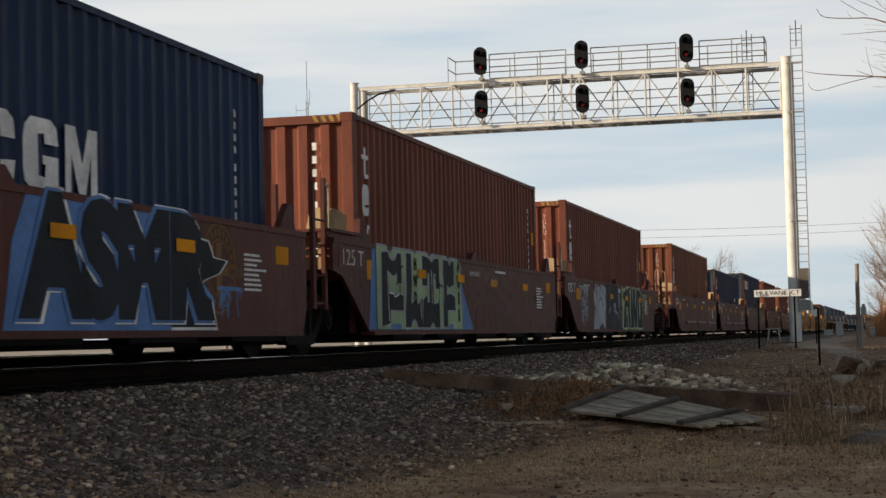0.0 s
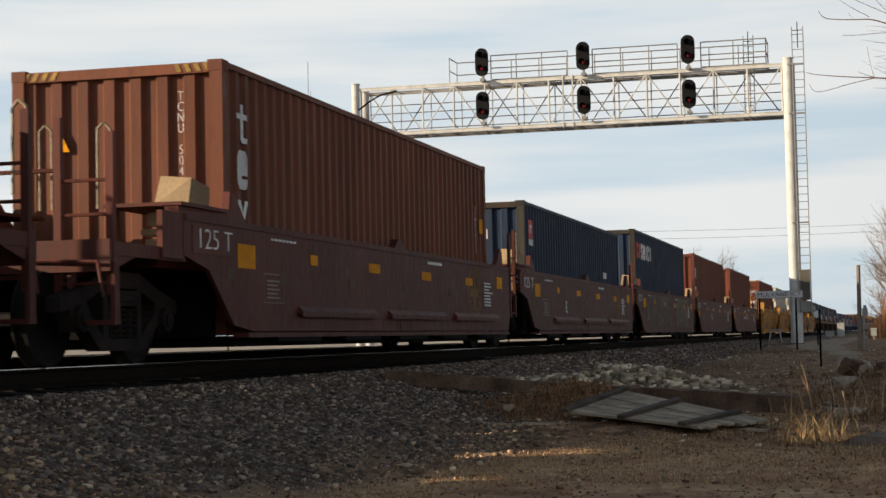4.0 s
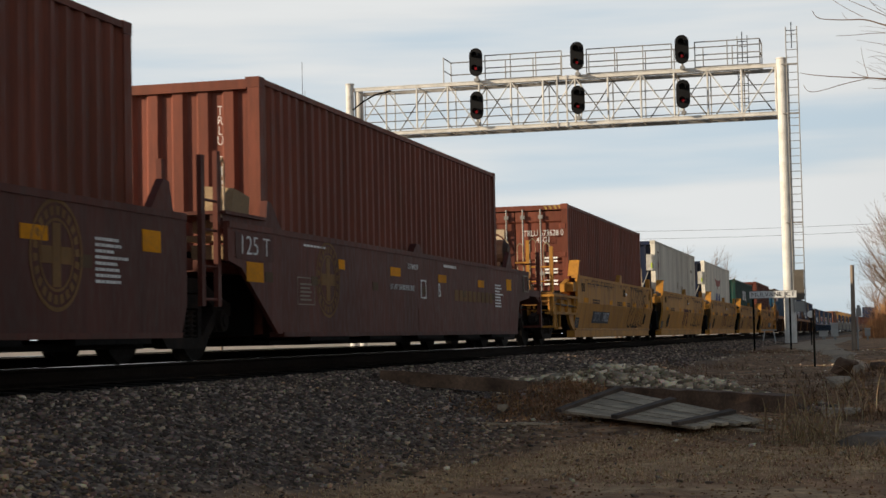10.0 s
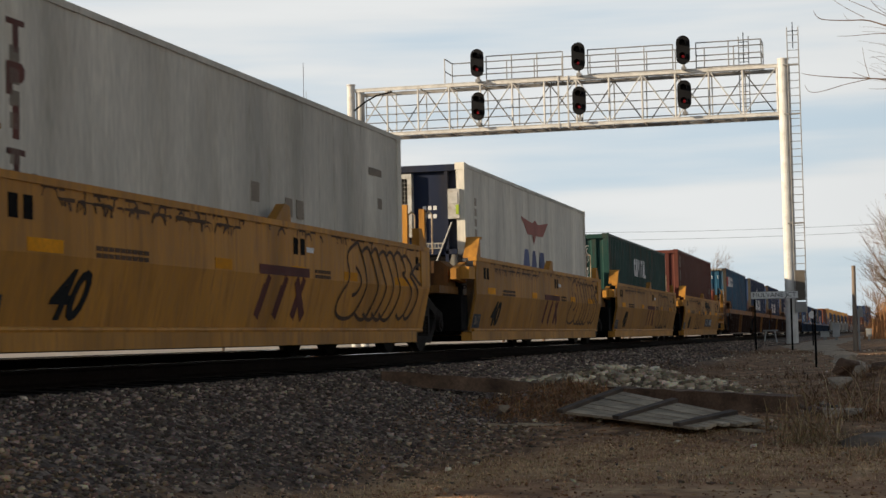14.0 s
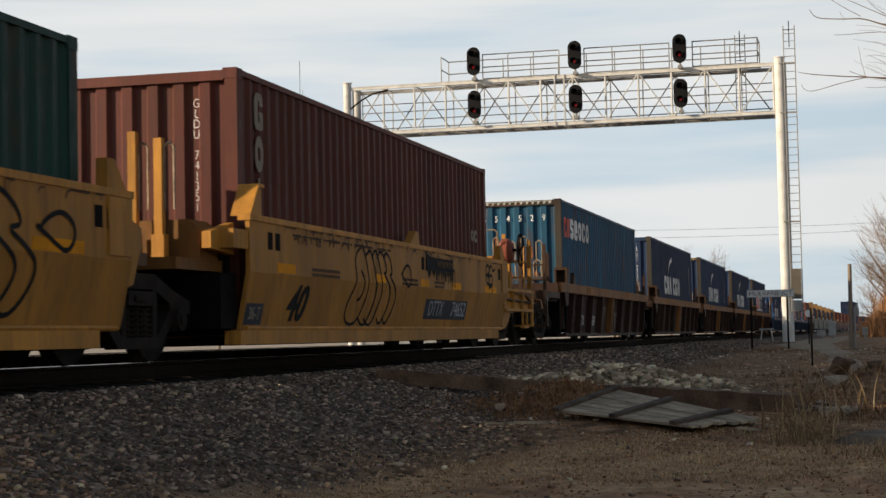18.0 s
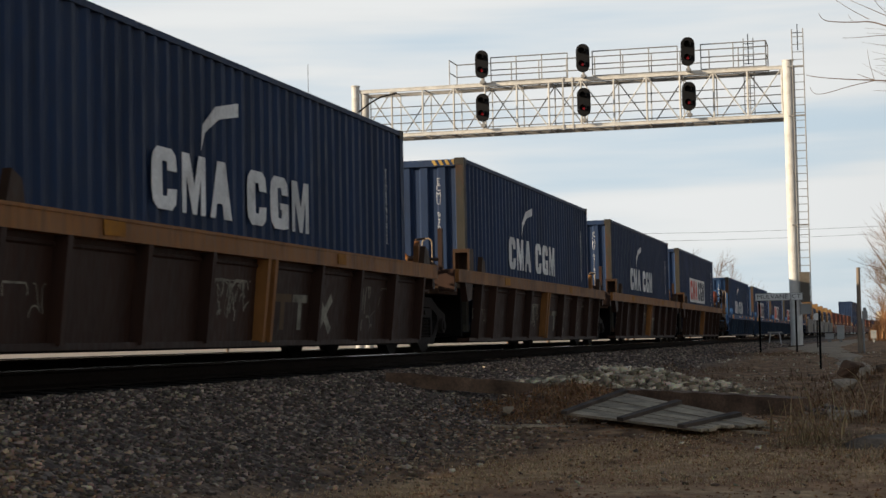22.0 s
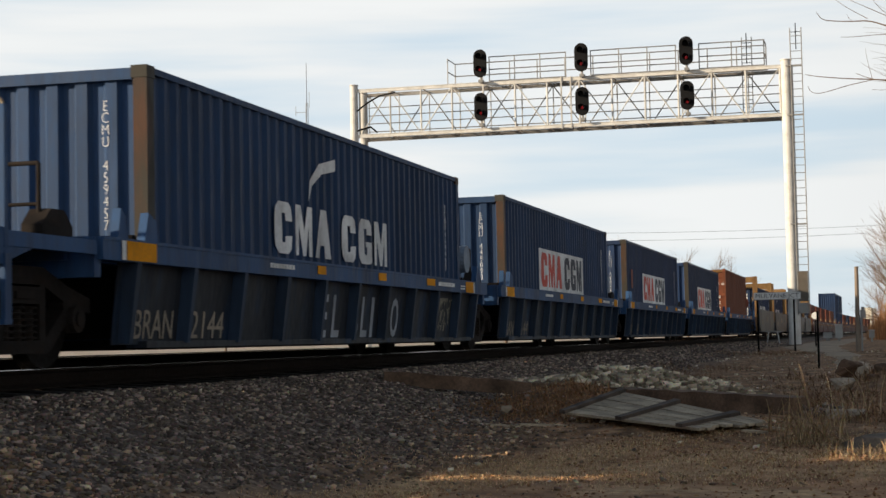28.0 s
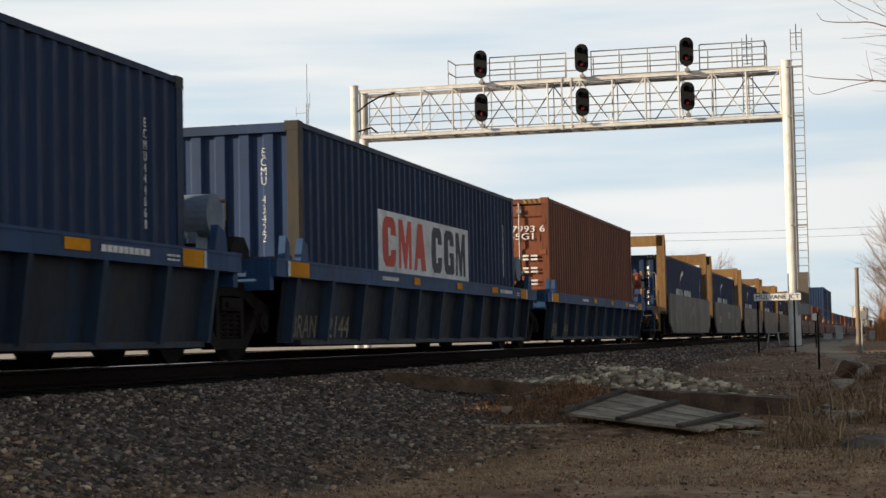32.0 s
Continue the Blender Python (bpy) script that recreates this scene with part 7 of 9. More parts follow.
    for y, w in ((0.55, 0.6), (4.4, 0.45), (6.7, 0.45), (8.62, 0.55), (10.9, 0.9)):
        part("reflector", lambda: Shape().box(X0, X0 + 0.004, 0, w, 0, 0.11), M["reflector"], c, "orange-yellow reflective strip", key=f"yrefl{w}", at=(0, y, 0.935))
    bars("stencil_block", c, M["smudge"], ("side", X0), [(a + 0.12 * i, a + 0.10 + 0.12 * i, z, z + 0.04) for a, n in ((1.75, 9), (5.7, 7), (7.5, 5)) for i in range(n) for z in (0.93, 0.99)], "grey stencilled marks")
    part("end_placard", Shape().add([(X0 - 0.115, -0.25, 0.36), (X0 - 0.115, 0.28, 0.36), (X0 - 0.066, 0.28, 0.59), (X0 - 0.066, -0.25, 0.59)], [(0, 1, 2, 3)]), M["dark_mark"], c, "dark placard with pale marks")
    lettering("36-T", 0.2, M["grey_mark"], c, Matrix.Translation((X0 - 0.086, 0.02, 0.475)) @ SLOPE_TEXT, "stencil", 0.9, 0.004)
    flaking(c, 0.7, 12.2, 1.34, 1.46, 60, 101, "smudge", "dark grime rubbed along the top edge", 0.022)
    flaking(c, 0.9, 5.0, 1.27, 1.38, 70, 102, "smudge", "rubbed-out dark lettering", 0.022)
    bars("valve_plate", c, M["white_mark"], ("side", X0), [(7.2, 7.45, 1.22, 1.28)])
    part("coupling_block", lambda: Shape().box(-0.9, 0.9, 13.2, 14.2, 0.95, 1.25), M["grimy_yellow"], c, key="cblock")
    # black block added in place of the dark opening below the deck
    part("end_shield", lambda: Shape().box(-1.3, 1.3, -0.75, -0.3, 0.32, 0.9), M["black"], c, key="ydarkfill")
    well_frame(c, first, last, m, 0, 0)
    return c


def stroke_ring(c, y, z, ry, rz, w, material, name="graffiti", x=None, arc=(0, 360), slant=0.0, key=None):
    """One painted loop on a car's side."""
    x = X0 if x is None else x
    n = 26
    s = Shape()
    pts = []
    for i in range(n + 1):
        a = math.radians(arc[0] + (arc[1] - arc[0]) * i / n)
        for q in (-w / 2, w / 2):
            zz = (rz + q) * math.sin(a)
            pts.append((y + (ry + q) * math.cos(a) + slant * zz, zz))
    def on_side(p):
        yy, zz = p[0], z + p[1]
        bulge = 0.13 * max(0.0, (0.92 - zz) / 0.61) if c["label"].startswith("yellow") else 0.0
        return (x + 0.005 - bulge, yy, zz)
    s.add([on_side(p) for p in pts], [[2 * i, 2 * i + 1, 2 * i + 3, 2 * i + 2] for i in range(n)])
    return s


def ribbon(s, pts, w, lift=0.006, sloped=False, recess=None):
    """A painted line of even width along a car's side."""
    def on_side(y, z):
        if recess:
            return (recess(z) + lift, y, z)
        return (X0 + lift - (0.13 * max(0.0, (0.92 - z) / 0.61) if sloped else 0.0), y, z)
    v = []
    for i, p in enumerate(pts):
        a, b = pts[max(i - 1, 0)], pts[min(i + 1, len(pts) - 1)]
        d = math.hypot(b[0] - a[0], b[1] - a[1]) or 1.0
        n = (-(b[1] - a[1]) / d * w / 2, (b[0] - a[0]) / d * w / 2)
        v += [on_side(p[0] - n[0], p[1] - n[1]), on_side(p[0] + n[0], p[1] + n[1])]
    return s.add(v, [[2 * i, 2 * i + 1, 2 * i + 3, 2 * i + 2] for i in range(len(pts) - 1)])


def rounded(pts, times=2):
    for _ in range(times):
        q = [pts[0]]
        for a, b in zip(pts, pts[1:]):
            q += [(a[0] * 0.75 + b[0] * 0.25, a[1] * 0.75 + b[1] * 0.25), (a[0] * 0.25 + b[0] * 0.75, a[1] * 0.25 + b[1] * 0.75)]
        pts = q + [pts[-1]]
    return pts


def tall_loops(c, y0, y1, z0, z1, n, seed, w=0.035, material="tag_dark", label="tall looping black spray-painted graffiti", sloped=True):
    """A throw-up of tall bubble letters: peaked tops, leaning stems, round feet, and a drop-shaped loop at the end."""
    r = random.Random(seed)
    head = [(0.19, 1.0), (0.07, 0.84), (0.12, 0.53), (0.02, 0.28), (0.01, 0.08), (0.09, 0.0), (0.19, 0.04), (0.26, 0.25), (0.29, 0.44), (0.28, 0.62), (0.24, 0.86), (0.19, 1.0)]
    hook = [(0.17, 0.68), (0.22, 0.58), (0.23, 0.45), (0.19, 0.33), (0.15, 0.31)]
    stem = [(0.0, 0.87), (0.055, 0.98), (0.11, 0.82), (0.145, 0.62), (0.18, 0.42), (0.15, 0.2), (0.085, 0.01), (0.02, 0.0), (-0.03, 0.09)]
    bent = [(0.0, 0.87), (0.055, 0.98), (0.13, 0.85), (0.155, 0.70), (0.10, 0.67), (0.18, 0.56), (0.245, 0.40), (0.20, 0.15), (0.13, 0.0), (0.08, 0.09)]
    drop = [(0.82, 0.68), (0.85, 0.78), (0.92, 0.87), (0.98, 0.78), (0.98, 0.63), (0.94, 0.53), (0.89, 0.6), (0.81, 0.72)]
    strokes = [head, hook] + [[(x + 0.24 + 0.088 * i + r.uniform(-0.008, 0.008), z * r.uniform(0.97, 1.02)) for x, z in (stem if i < n - 2 else bent)] for i in range(n)] + [drop]
    for i, q in enumerate(strokes):
        pts = rounded([(y0 + (y1 - y0) * u, z0 + (z1 - z0) * (v - 0.08 * max(u - 0.5, 0) * v)) for u, v in q])
        part("graffiti", ribbon(Shape(), pts, w, 0.006 + 0.0006 * (i % 4), sloped), M[material], c, label)


def flaking(c, y0, y1, z0, z1, n, seed, material="flake", label="pale flaking graffiti", w=0.03, recess=None, lift=0.004):
    """Old graffiti, worn to scattered curved strokes."""
    r = random.Random(seed)
    s = Shape()
    for i in range(n):
        y, z, a, turn, L = r.uniform(y0, y1), r.uniform(z0, z1), r.uniform(0.9, 2.2), r.uniform(-0.5, 0.5), r.uniform(0.12, 0.4)
        pts = []
        for k in range(6):
            pts.append((y, min(max(z, z0), z1)))
            y, z, a = y + math.cos(a) * L / 5, z + math.sin(a) * L / 5, a + turn
        ribbon(s, pts, w * r.uniform(0.4, 1.8), lift + 0.0004 * (i % 8), False, recess)
    return tagged(part("graffiti", s, M[material], c, label), kind="stuff")


def scrawl(c, y0, y1, z, h, n, material, w=0.035, seed=1, name="graffiti", label="looping black spray-painted graffiti"):
    r = random.Random(seed)
    for i in range(n):
        y = y0 + (y1 - y0) * (i + 0.5) / n
        q = stroke_ring(c, y, z + r.uniform(-0.05, 0.05) * h, (y1 - y0) / n * r.uniform(0.3, 0.55), h * r.uniform(0.38, 0.5), w, material, arc=(r.uniform(-60, 30), r.uniform(250, 380)), slant=0.15)
        part(name, q, M[material], c, label)


BLOCK = {
    "E": [(0, .04), (.02, .93), (.28, .95), (.34, .88), (.5, .84), (.64, .88), (.7, .95), (.87, .95), (.88, .58), (.7, .58), (.68, .7), (.5, .66), (.28, .72), (.32, .45), (.95, .43), (.95, .24), (.36, .24), (.36, .08)],
    "L": [(.07, .03), (.07, .2), (.14, .5), (.14, .97), (.4, .97), (.42, .6), (.36, .32), (.55, .37), (.78, .33), (.98, .42), (1, .03), (.72, .03), (.66, .1), (.52, .14), (.4, .1), (.34, .03)],
    "I": [(0, .03), (.02, .38), (.2, .46), (.22, .36), (.32, .36), (.32, .75), (.22, .75), (.22, .58), (0, .58), (0, .97), (.28, .95), (.45, .89), (.55, .95), (.78, .96), (.8, .55), (.62, .55), (.62, .75), (.5, .75), (.5, .34), (.78, .36), (.8, .03), (.58, .03), (.45, .1), (.3, .03)],
    "P": [(0, .04), (0, .96), (.4, .95), (.52, .88), (.68, .95), (.84, .95), (.84, .62), (.68, .62), (.5, .58), (.26, .62), (.28, .47), (.5, .5), (.92, .46), (.95, .27), (.32, .27), (.3, .04)],
    "Z": [(.13, .72), (.15, .88), (.3, .83), (.45, .9), (.6, .96), (.58, .7), (.4, .68), (.22, .64)],
    "A": [(.14, .03), (.2, .36), (.34, .66), (.55, .68), (.66, .93), (.9, .97), (.9, .5), (.98, .04), (.78, .04), (.68, .36), (.62, .52), (.5, .5), (.48, .34), (.58, .32), (.58, .04)],
    "W": [(.06, .03), (.04, .5), (.16, .97), (.32, .96), (.3, .5), (.42, .95), (.66, .96), (.7, .45), (.76, .5), (.84, .95), (.98, .95), (1, .5), (.94, .04), (.58, .04), (.48, .38), (.42, .04)],
    "D": [(.05, .03), (.02, .95), (.4, .96), (.75, .85), (.98, .5), (.98, .03)],
}


def block_letter(c, kind, y0, y1, z0=0.30, z1=1.40, label="slate block letter", halo="tag_pale", wide=0.045, lift=0.010, fill="tag_slate"):
    """One spray-painted block letter with its outline, in a cell of the car's side."""
    o = [(y0 + (y1 - y0) * u, z0 + (z1 - z0) * v) for u, v in BLOCK[kind]]
    g = part("graffiti_letter", Shape().prism_x(o, X0 + lift + 0.002, X0 + lift + 0.003), M[fill], c, label)
    part("outline", ribbon(Shape(), o + [o[0]], wide, lift), M[halo], g, "pale sprayed outline")
    return g


def thin_lines(c, y0, y1, material, label, w, lift, *lines, z0=0.30, z1=1.40):
    """Sprayed lines, given in fractions of the painted field."""
    for i, q in enumerate(lines):
        part("graffiti", ribbon(Shape(), rounded([(y0 + (y1 - y0) * u, z0 + (z1 - z0) * v) for u, v in q], 1), w, lift + 0.0005 * i), M[material], c, label)


def over_paint(c, *spots):
    for y in spots:
        part("reflector", lambda: Shape().box(X0 + 0.026, X0 + 0.03, 0, 0.44, 0, 0.12), M["reflector"], c, "yellow reflective patch", key="gref", at=(0, y, 1.04))


def post_unit(kind, first=False, last=False, label=""):
    """A well car whose side is a deep top sill over a panel with upright ribs."""
    c = empty("well_car", label=label, category="well car", group="well cars of the train")
    sill, side_m = (M["rusty_sill"], M["dull_side"]) if kind == "rust" else (M["blue_sill"], M["grey_side"])
    z0, z1 = (1.10, 1.30) if kind == "rust" else (0.92, 1.12)
    top, foot = X0 - 0.14, X0 - 0.222
    rib_m = side_m if kind == "rust" else M["blue_rib"]
    ys = (0.24, 1.33, 2.9, 4.42, 5.98, 6.2, 7.81, 9.39, 10.95, 12.4) if kind == "rust" else (-0.7, 0.6, 1.94, 3.27, 4.61, 5.95, 7.32, 8.64, 9.96, 11.3, 12.45)
    def lean(z):
        return foot + (top - foot) * (z - 0.19) / (z0 - 0.19)
    LEAN = pose(0, 0, 0, 90 + math.degrees(math.atan((top - foot) / (z0 - 0.19))), 0, 90)
    for sx in (1, -1):
        panel = part("side_panel", lambda: Shape().prism_y([(sx * top, z0), (sx * foot, 0.19), (sx * (foot - 0.015), 0.19), (sx * (top - 0.015), z0)], 0.2 if kind == "rust" else -0.85, 12.55), side_m, c, key=f"panel{kind}{sx}")
        part("top_sill", lambda: Shape().box(sx * (X0 - 0.2), sx * X0, -1.45, 13.1, z0, z1).box(sx * (X0 - 0.02), sx * (X0 + 0.01), -1.45, 13.1, z1 - 0.03, z1), sill, c, key=f"sill{kind}{sx}")
        part("bottom_flange", lambda: Shape().box(sx * (X0 - 0.34), sx * (X0 - 0.13), -0.3, 12.4, 0.16, 0.22), side_m, c, key=f"pflange{kind}{sx}")
        def blade():
            t, q = (0.045, 0.035)
            a, b = sx * (top - 0.01), sx * (foot - 0.01)
            p, k = sx * (X0 - 0.004), sx * (X0 - 0.10)
            return Shape().add([(b, -q, 0.2), (k, -q, 0.2), (p, -t, z0), (a, -t, z0), (b, q, 0.2), (k, q, 0.2), (p, t, z0), (a, t, z0)], [(0, 1, 2, 3), (4, 7, 6, 5), (1, 5, 6, 2), (0, 4, 5, 1), (3, 2, 6, 7), (0, 3, 7, 4)])
        for y in ys:
            worn = kind == "rust" and y in (5.98, 6.2)
            part("rib", blade, M["rusty_sill"] if worn else rib_m, panel, "rust-orange double rib" if worn else "", key=f"rib{kind}{sx}", at=(0, y, 0))
        for y, w in ((0.35, 0.3), (12.5, 0.35)) if kind == "rust" else ((-0.5, 0.3), (-1.05, 0.2), (12.5, 0.35)):
            part("corner_guide", lambda: Shape().prism_x([(0, z1), (w, z1), (w * 0.85, z1 + 0.2), (w * 0.3, z1 + 0.27)], sx * (X0 - 0.13), sx * (X0 - 0.05)), M["rust_end"] if kind == "rust" else sill, c, key=f"cguide{kind}{sx}{w}", at=(0, y, 0))
    f = ("side", X0)
    if kind == "blue":
        for a, w in ((-1.0, 0.62), (4.2, 0.3), (6.7, 0.35), (9.16, 0.46), (11.56, 0.5)):
            part("reflector", lambda: Shape().box(X0 + 0.01, X0 + 0.014, 0, w, 0, 0.10 if w < 0.48 else 0.17), M["reflector"], c, "orange reflective patch", key=f"brefl{w}", at=(0, a, 0.98 if w < 0.48 else 0.93))
        bars("reflector_edge", c, M["white_mark"], ("side", X0 + 0.01), [(-1.1, -1.02, 0.93, 1.10), (12.08, 12.14, 0.93, 1.10)], "white edge of a reflector")
        bars("stencil_block", c, M["white_mark"], ("side", X0 + 0.01), [(9.83 + 0.11 * i, 9.92 + 0.11 * i, 0.99, 1.05) for i in range(9)] + [(2.6 + 0.1 * i, 2.68 + 0.1 * i, 1.0, 1.05) for i in range(8)] + [(11.2 + 0.1 * (i % 3), 11.28 + 0.1 * (i % 3), 0.97 + 0.04 * (i // 3), 0.99 + 0.04 * (i // 3)) for i in range(6)], "small white stencilled marks")
        lettering("BRAN", 0.39, M["grey_mark"], c, Matrix.Translation((lean(0.36) + 0.006, 0.0, 0.36)) @ LEAN, "car_lettering", 0.8, 0.002, wide=0.86)
        lettering("2144", 0.39, M["grey_mark"], c, Matrix.Translation((lean(0.36) + 0.006, 1.30, 0.36)) @ LEAN, "car_lettering", 0.85, 0.002, wide=0.86)
        part("air_reservoir", lambda: Shape().rod((0.0, 13.4, 1.55), (1.05, 13.4, 1.55), 0.23, seg=20).box(0.2, 0.3, 13.25, 13.55, 1.0, 1.4).box(0.8, 0.9, 13.25, 13.55, 1.0, 1.4), M["tank_grey"], c, "pale grey air reservoir", key="btank")
        for sx in (1, -1):
            part("end_casting", lambda: Shape().prism_x([(-1.75, 1.04), (-1.2, 1.04), (-1.2, 1.22), (-1.35, 1.36), (-1.6, 1.36), (-1.75, 1.22)], sx * 0.85, sx * 1.05).rod((sx * 0.6, -1.62, 1.0), (sx * 0.6, -1.62, 1.75), 0.02).rod((sx * 0.6, -1.62, 1.75), (sx * 0.95, -1.62, 1.75), 0.02).rod((sx * 0.95, -1.62, 1.75), (sx * 0.95, -1.62, 1.0), 0.02).rod((sx * 0.6, -1.62, 1.4), (sx * 0.95, -1.62, 1.4), 0.016), M["truck"], c, "dark end casting with a step", key=f"ecast{sx}")
    else:
        for sx in (1, -1):
            part("brace_pipe", lambda: Shape().rod((sx * (X0 - 0.15), -0.4, 1.03), (sx * (X0 - 0.15), 12.4, 1.03), 0.025, seg=6), side_m, c, key=f"bpipe{sx}")
        for a, w in ((1.9, 0.42), (8.3, 0.3)):
            part("reflector", lambda: Shape().box(X0 + 0.01, X0 + 0.014, 0, w, 0, 0.13), M["old_reflector"], c, "dulled yellow reflective patch", key=f"rrefl{w}", at=(0, a, 1.135))
        for k, (a, b) in enumerate(((6.55, 7.10), (7.15, 7.66), (8.06, 8.56))):
            ribs = Shape()
            ribbon(ribs, [(a, 0.70), (b, 0.70)], 0.09, 0.004, False, lean)
            if k == 2:
                ribs = ribbon(ribbon(Shape(), [(a, 0.74), (b, 0.32)], 0.12, 0.004, False, lean), [(b, 0.74), (a, 0.32)], 0.12, 0.006, False, lean)
            else:
                ribbon(ribs, [((a + b) / 2, 0.66), ((a + b) / 2, 0.34)], 0.13, 0.004, False, lean)
            part("car_letters", ribs, M["flake" if k else "dull_patch"], c, "worn pale letter block")
        flaking(c, 4.55, 5.8, 0.4, 0.85, 40, 71, "flake", "faint worn scribble", 0.02, lean)
        flaking(c, 0.1, 1.2, 0.4, 0.7, 14, 72, "flake", "worn pale number marks", 0.02, lean)
        flaking(c, 9.5, 10.8, 0.3, 0.9, 14, 73, "flake", "faint worn scribble", 0.02, lean)
        for sx in (1, -1):
            part("corner_box", lambda: Shape().box(sx * (X0 - 0.30), sx * (X0 - 0.26), -0.62, -0.34, z1, z1 + 0.36).box(sx * (X0 - 0.06), sx * (X0 - 0.02), -0.62, -0.34, z1, z1 + 0.36).box(sx * (X0 - 0.26), sx * (X0 - 0.06), -0.38, -0.34, z1, z1 + 0.36).box(sx * (X0 - 0.26), sx * (X0 - 0.06), -0.62, -0.38, z1 + 0.30, z1 + 0.36), M["rust_end"], c, "rusted open corner box", key=f"cbox{sx}")
            part("bracket", lambda: Shape().prism_x([(-0.95, z0), (-0.45, z0), (-0.5, z0 - 0.26), (-0.8, z0 - 0.30)], sx * (X0 - 0.12), sx * (X0 - 0.02)), M["dull_side"], c, key=f"rbrack{sx}")
            part("hook_plate", lambda: Shape().prism_x([(13.05, 1.0), (13.35, 0.9), (13.55, 1.05), (13.5, 1.62), (13.42, 1.7), (13.36, 1.62), (13.34, 1.34), (13.05, 1.3)], sx * 1.02, sx * 1.10), sill, c, "bent rusty hook plate", key=f"hook{sx}")
        part("lever_post", lambda: Shape().prism_x([(13.52, 1.05), (13.72, 1.05), (13.68, 1.98), (13.58, 2.02)], 0.42, 0.50).box(0.30, 0.52, 13.55, 13.8, 1.96, 1.99).rod((0.46, 13.62, 1.9), (1.0, 13.46, 1.32), 0.035), sill, c, "rusty brake lever and its post", key="lpost")
        def rigging():
            r, q = random.Random(61), Shape()
            for _ in range(34):
                x, y = r.uniform(-0.2, 1.05), r.uniform(13.1, 14.2)
                z = 1.28 + r.uniform(0, 0.62) * math.exp(-((y - 13.7) / 0.4) ** 2)
                q.rod((x, y, z), (x + r.uniform(-0.4, 0.4), y + r.uniform(-0.35, 0.35), z + r.uniform(-0.2, 0.16)), r.uniform(0.012, 0.035), seg=6)
            return q.box(0.2, 0.75, 13.05, 13.45, 1.2, 1.42).box(-0.5, 0.1, 13.2, 13.6, 1.15, 1.36).rod((0.3, 13.5, 1.42), (0.75, 13.5, 1.42), 0.10, seg=12)
        part("brake_gear", rigging, M["rust_end"], c, "dark tangle of brake rigging on the end platform", key="bgear")
        if first:
            part("cross_walk", lambda: Shape().box(-1.3, 1.12, -1.45, -1.0, 1.42, 1.45).box(-1.3, 1.12, -1.46, -1.43, 1.36, 1.42), M["chord_dark"], c, "thin dark steel end walkway", key="rwalk")
        part("stanchion", lambda: Shape().box(1.12, 1.19, -1.42, -1.34, 1.0, 1.95), M["dull_side"], c, key="rstan")
        part("grab_iron", lambda: hoop(0.013, 0.6, 0.16, "x"), M["grab"], c, "worn pale grab iron", key="rhoop", at=(0.85, -1.35, 1.2))
    for y in (-1.5, 13.02):
        part("end_plate", lambda: Shape().box(-1.4, 1.4, 0, 0.12, z0 - 0.15, z1), M["dull_side"] if kind == "rust" else sill, c, key=f"eplate{kind}", at=(0, y, 0))
    well_frame(c, first, last, M["rust_end"] if kind == "rust" else sill, 0, 0)
    return c, lean, LEAN


def bulkhead_unit(first=False, last=False, label="pale grey well car unit with tall yellow end bulkheads"):
    c = empty("well_car", label=label, category="well car", group="well cars of the train")
    for sx in (1, -1):
        part("side_sill", lambda: Shape().prism_x([(-0.4, 1.55), (-0.4, 0.6), (0.2, 0.3), (12.0, 0.3), (12.6, 0.6), (12.6, 1.55)], sx * (X0 - 0.06), sx * X0), M["pale_side"], c, key=f"gside{sx}")
        for y in (-0.75, 12.55):
            part("bulkhead_post", lambda: Shape().prism_x([(0, 0.9), (0.45, 0.9), (0.3, 3.15), (0.1, 3.4), (0, 3.4)], sx * 1.1, sx * 1.36), M["dusty_yellow"], c, "tall yellow bulkhead post", key=f"bpost{sx}", at=(0, y, 0))
    for y in (-0.75, 12.75):
        part("bulkhead_beam", lambda: Shape().box(-1.3, 1.3, 0, 0.2, 3.05, 3.38), M["dusty_yellow"], c, key="bbeam", at=(0, y, 0))
    bars("faded_patch", c, M["grey_mark"], ("side", X0), [(1.0, 2.2, 0.7, 1.0), (5.0, 6.8, 0.9, 1.2), (9.5, 10.5, 0.6, 0.9)])
    well_frame(c, first, last, M["dusty_yellow"], 0, 0)
    return c


# ---------------------------------------------------------------- the train, from the first car seen to the last
RIDERS = []  # (thing, place along the train, height)


def ride(thing, y0, z=0.0, dx=0.0):
    RIDERS.append((thing, y0, z, dx))
    return thing


STD, HC = 2.591, 2.896
RED_L = "oxide-red corrugated steel container riding in a well car"


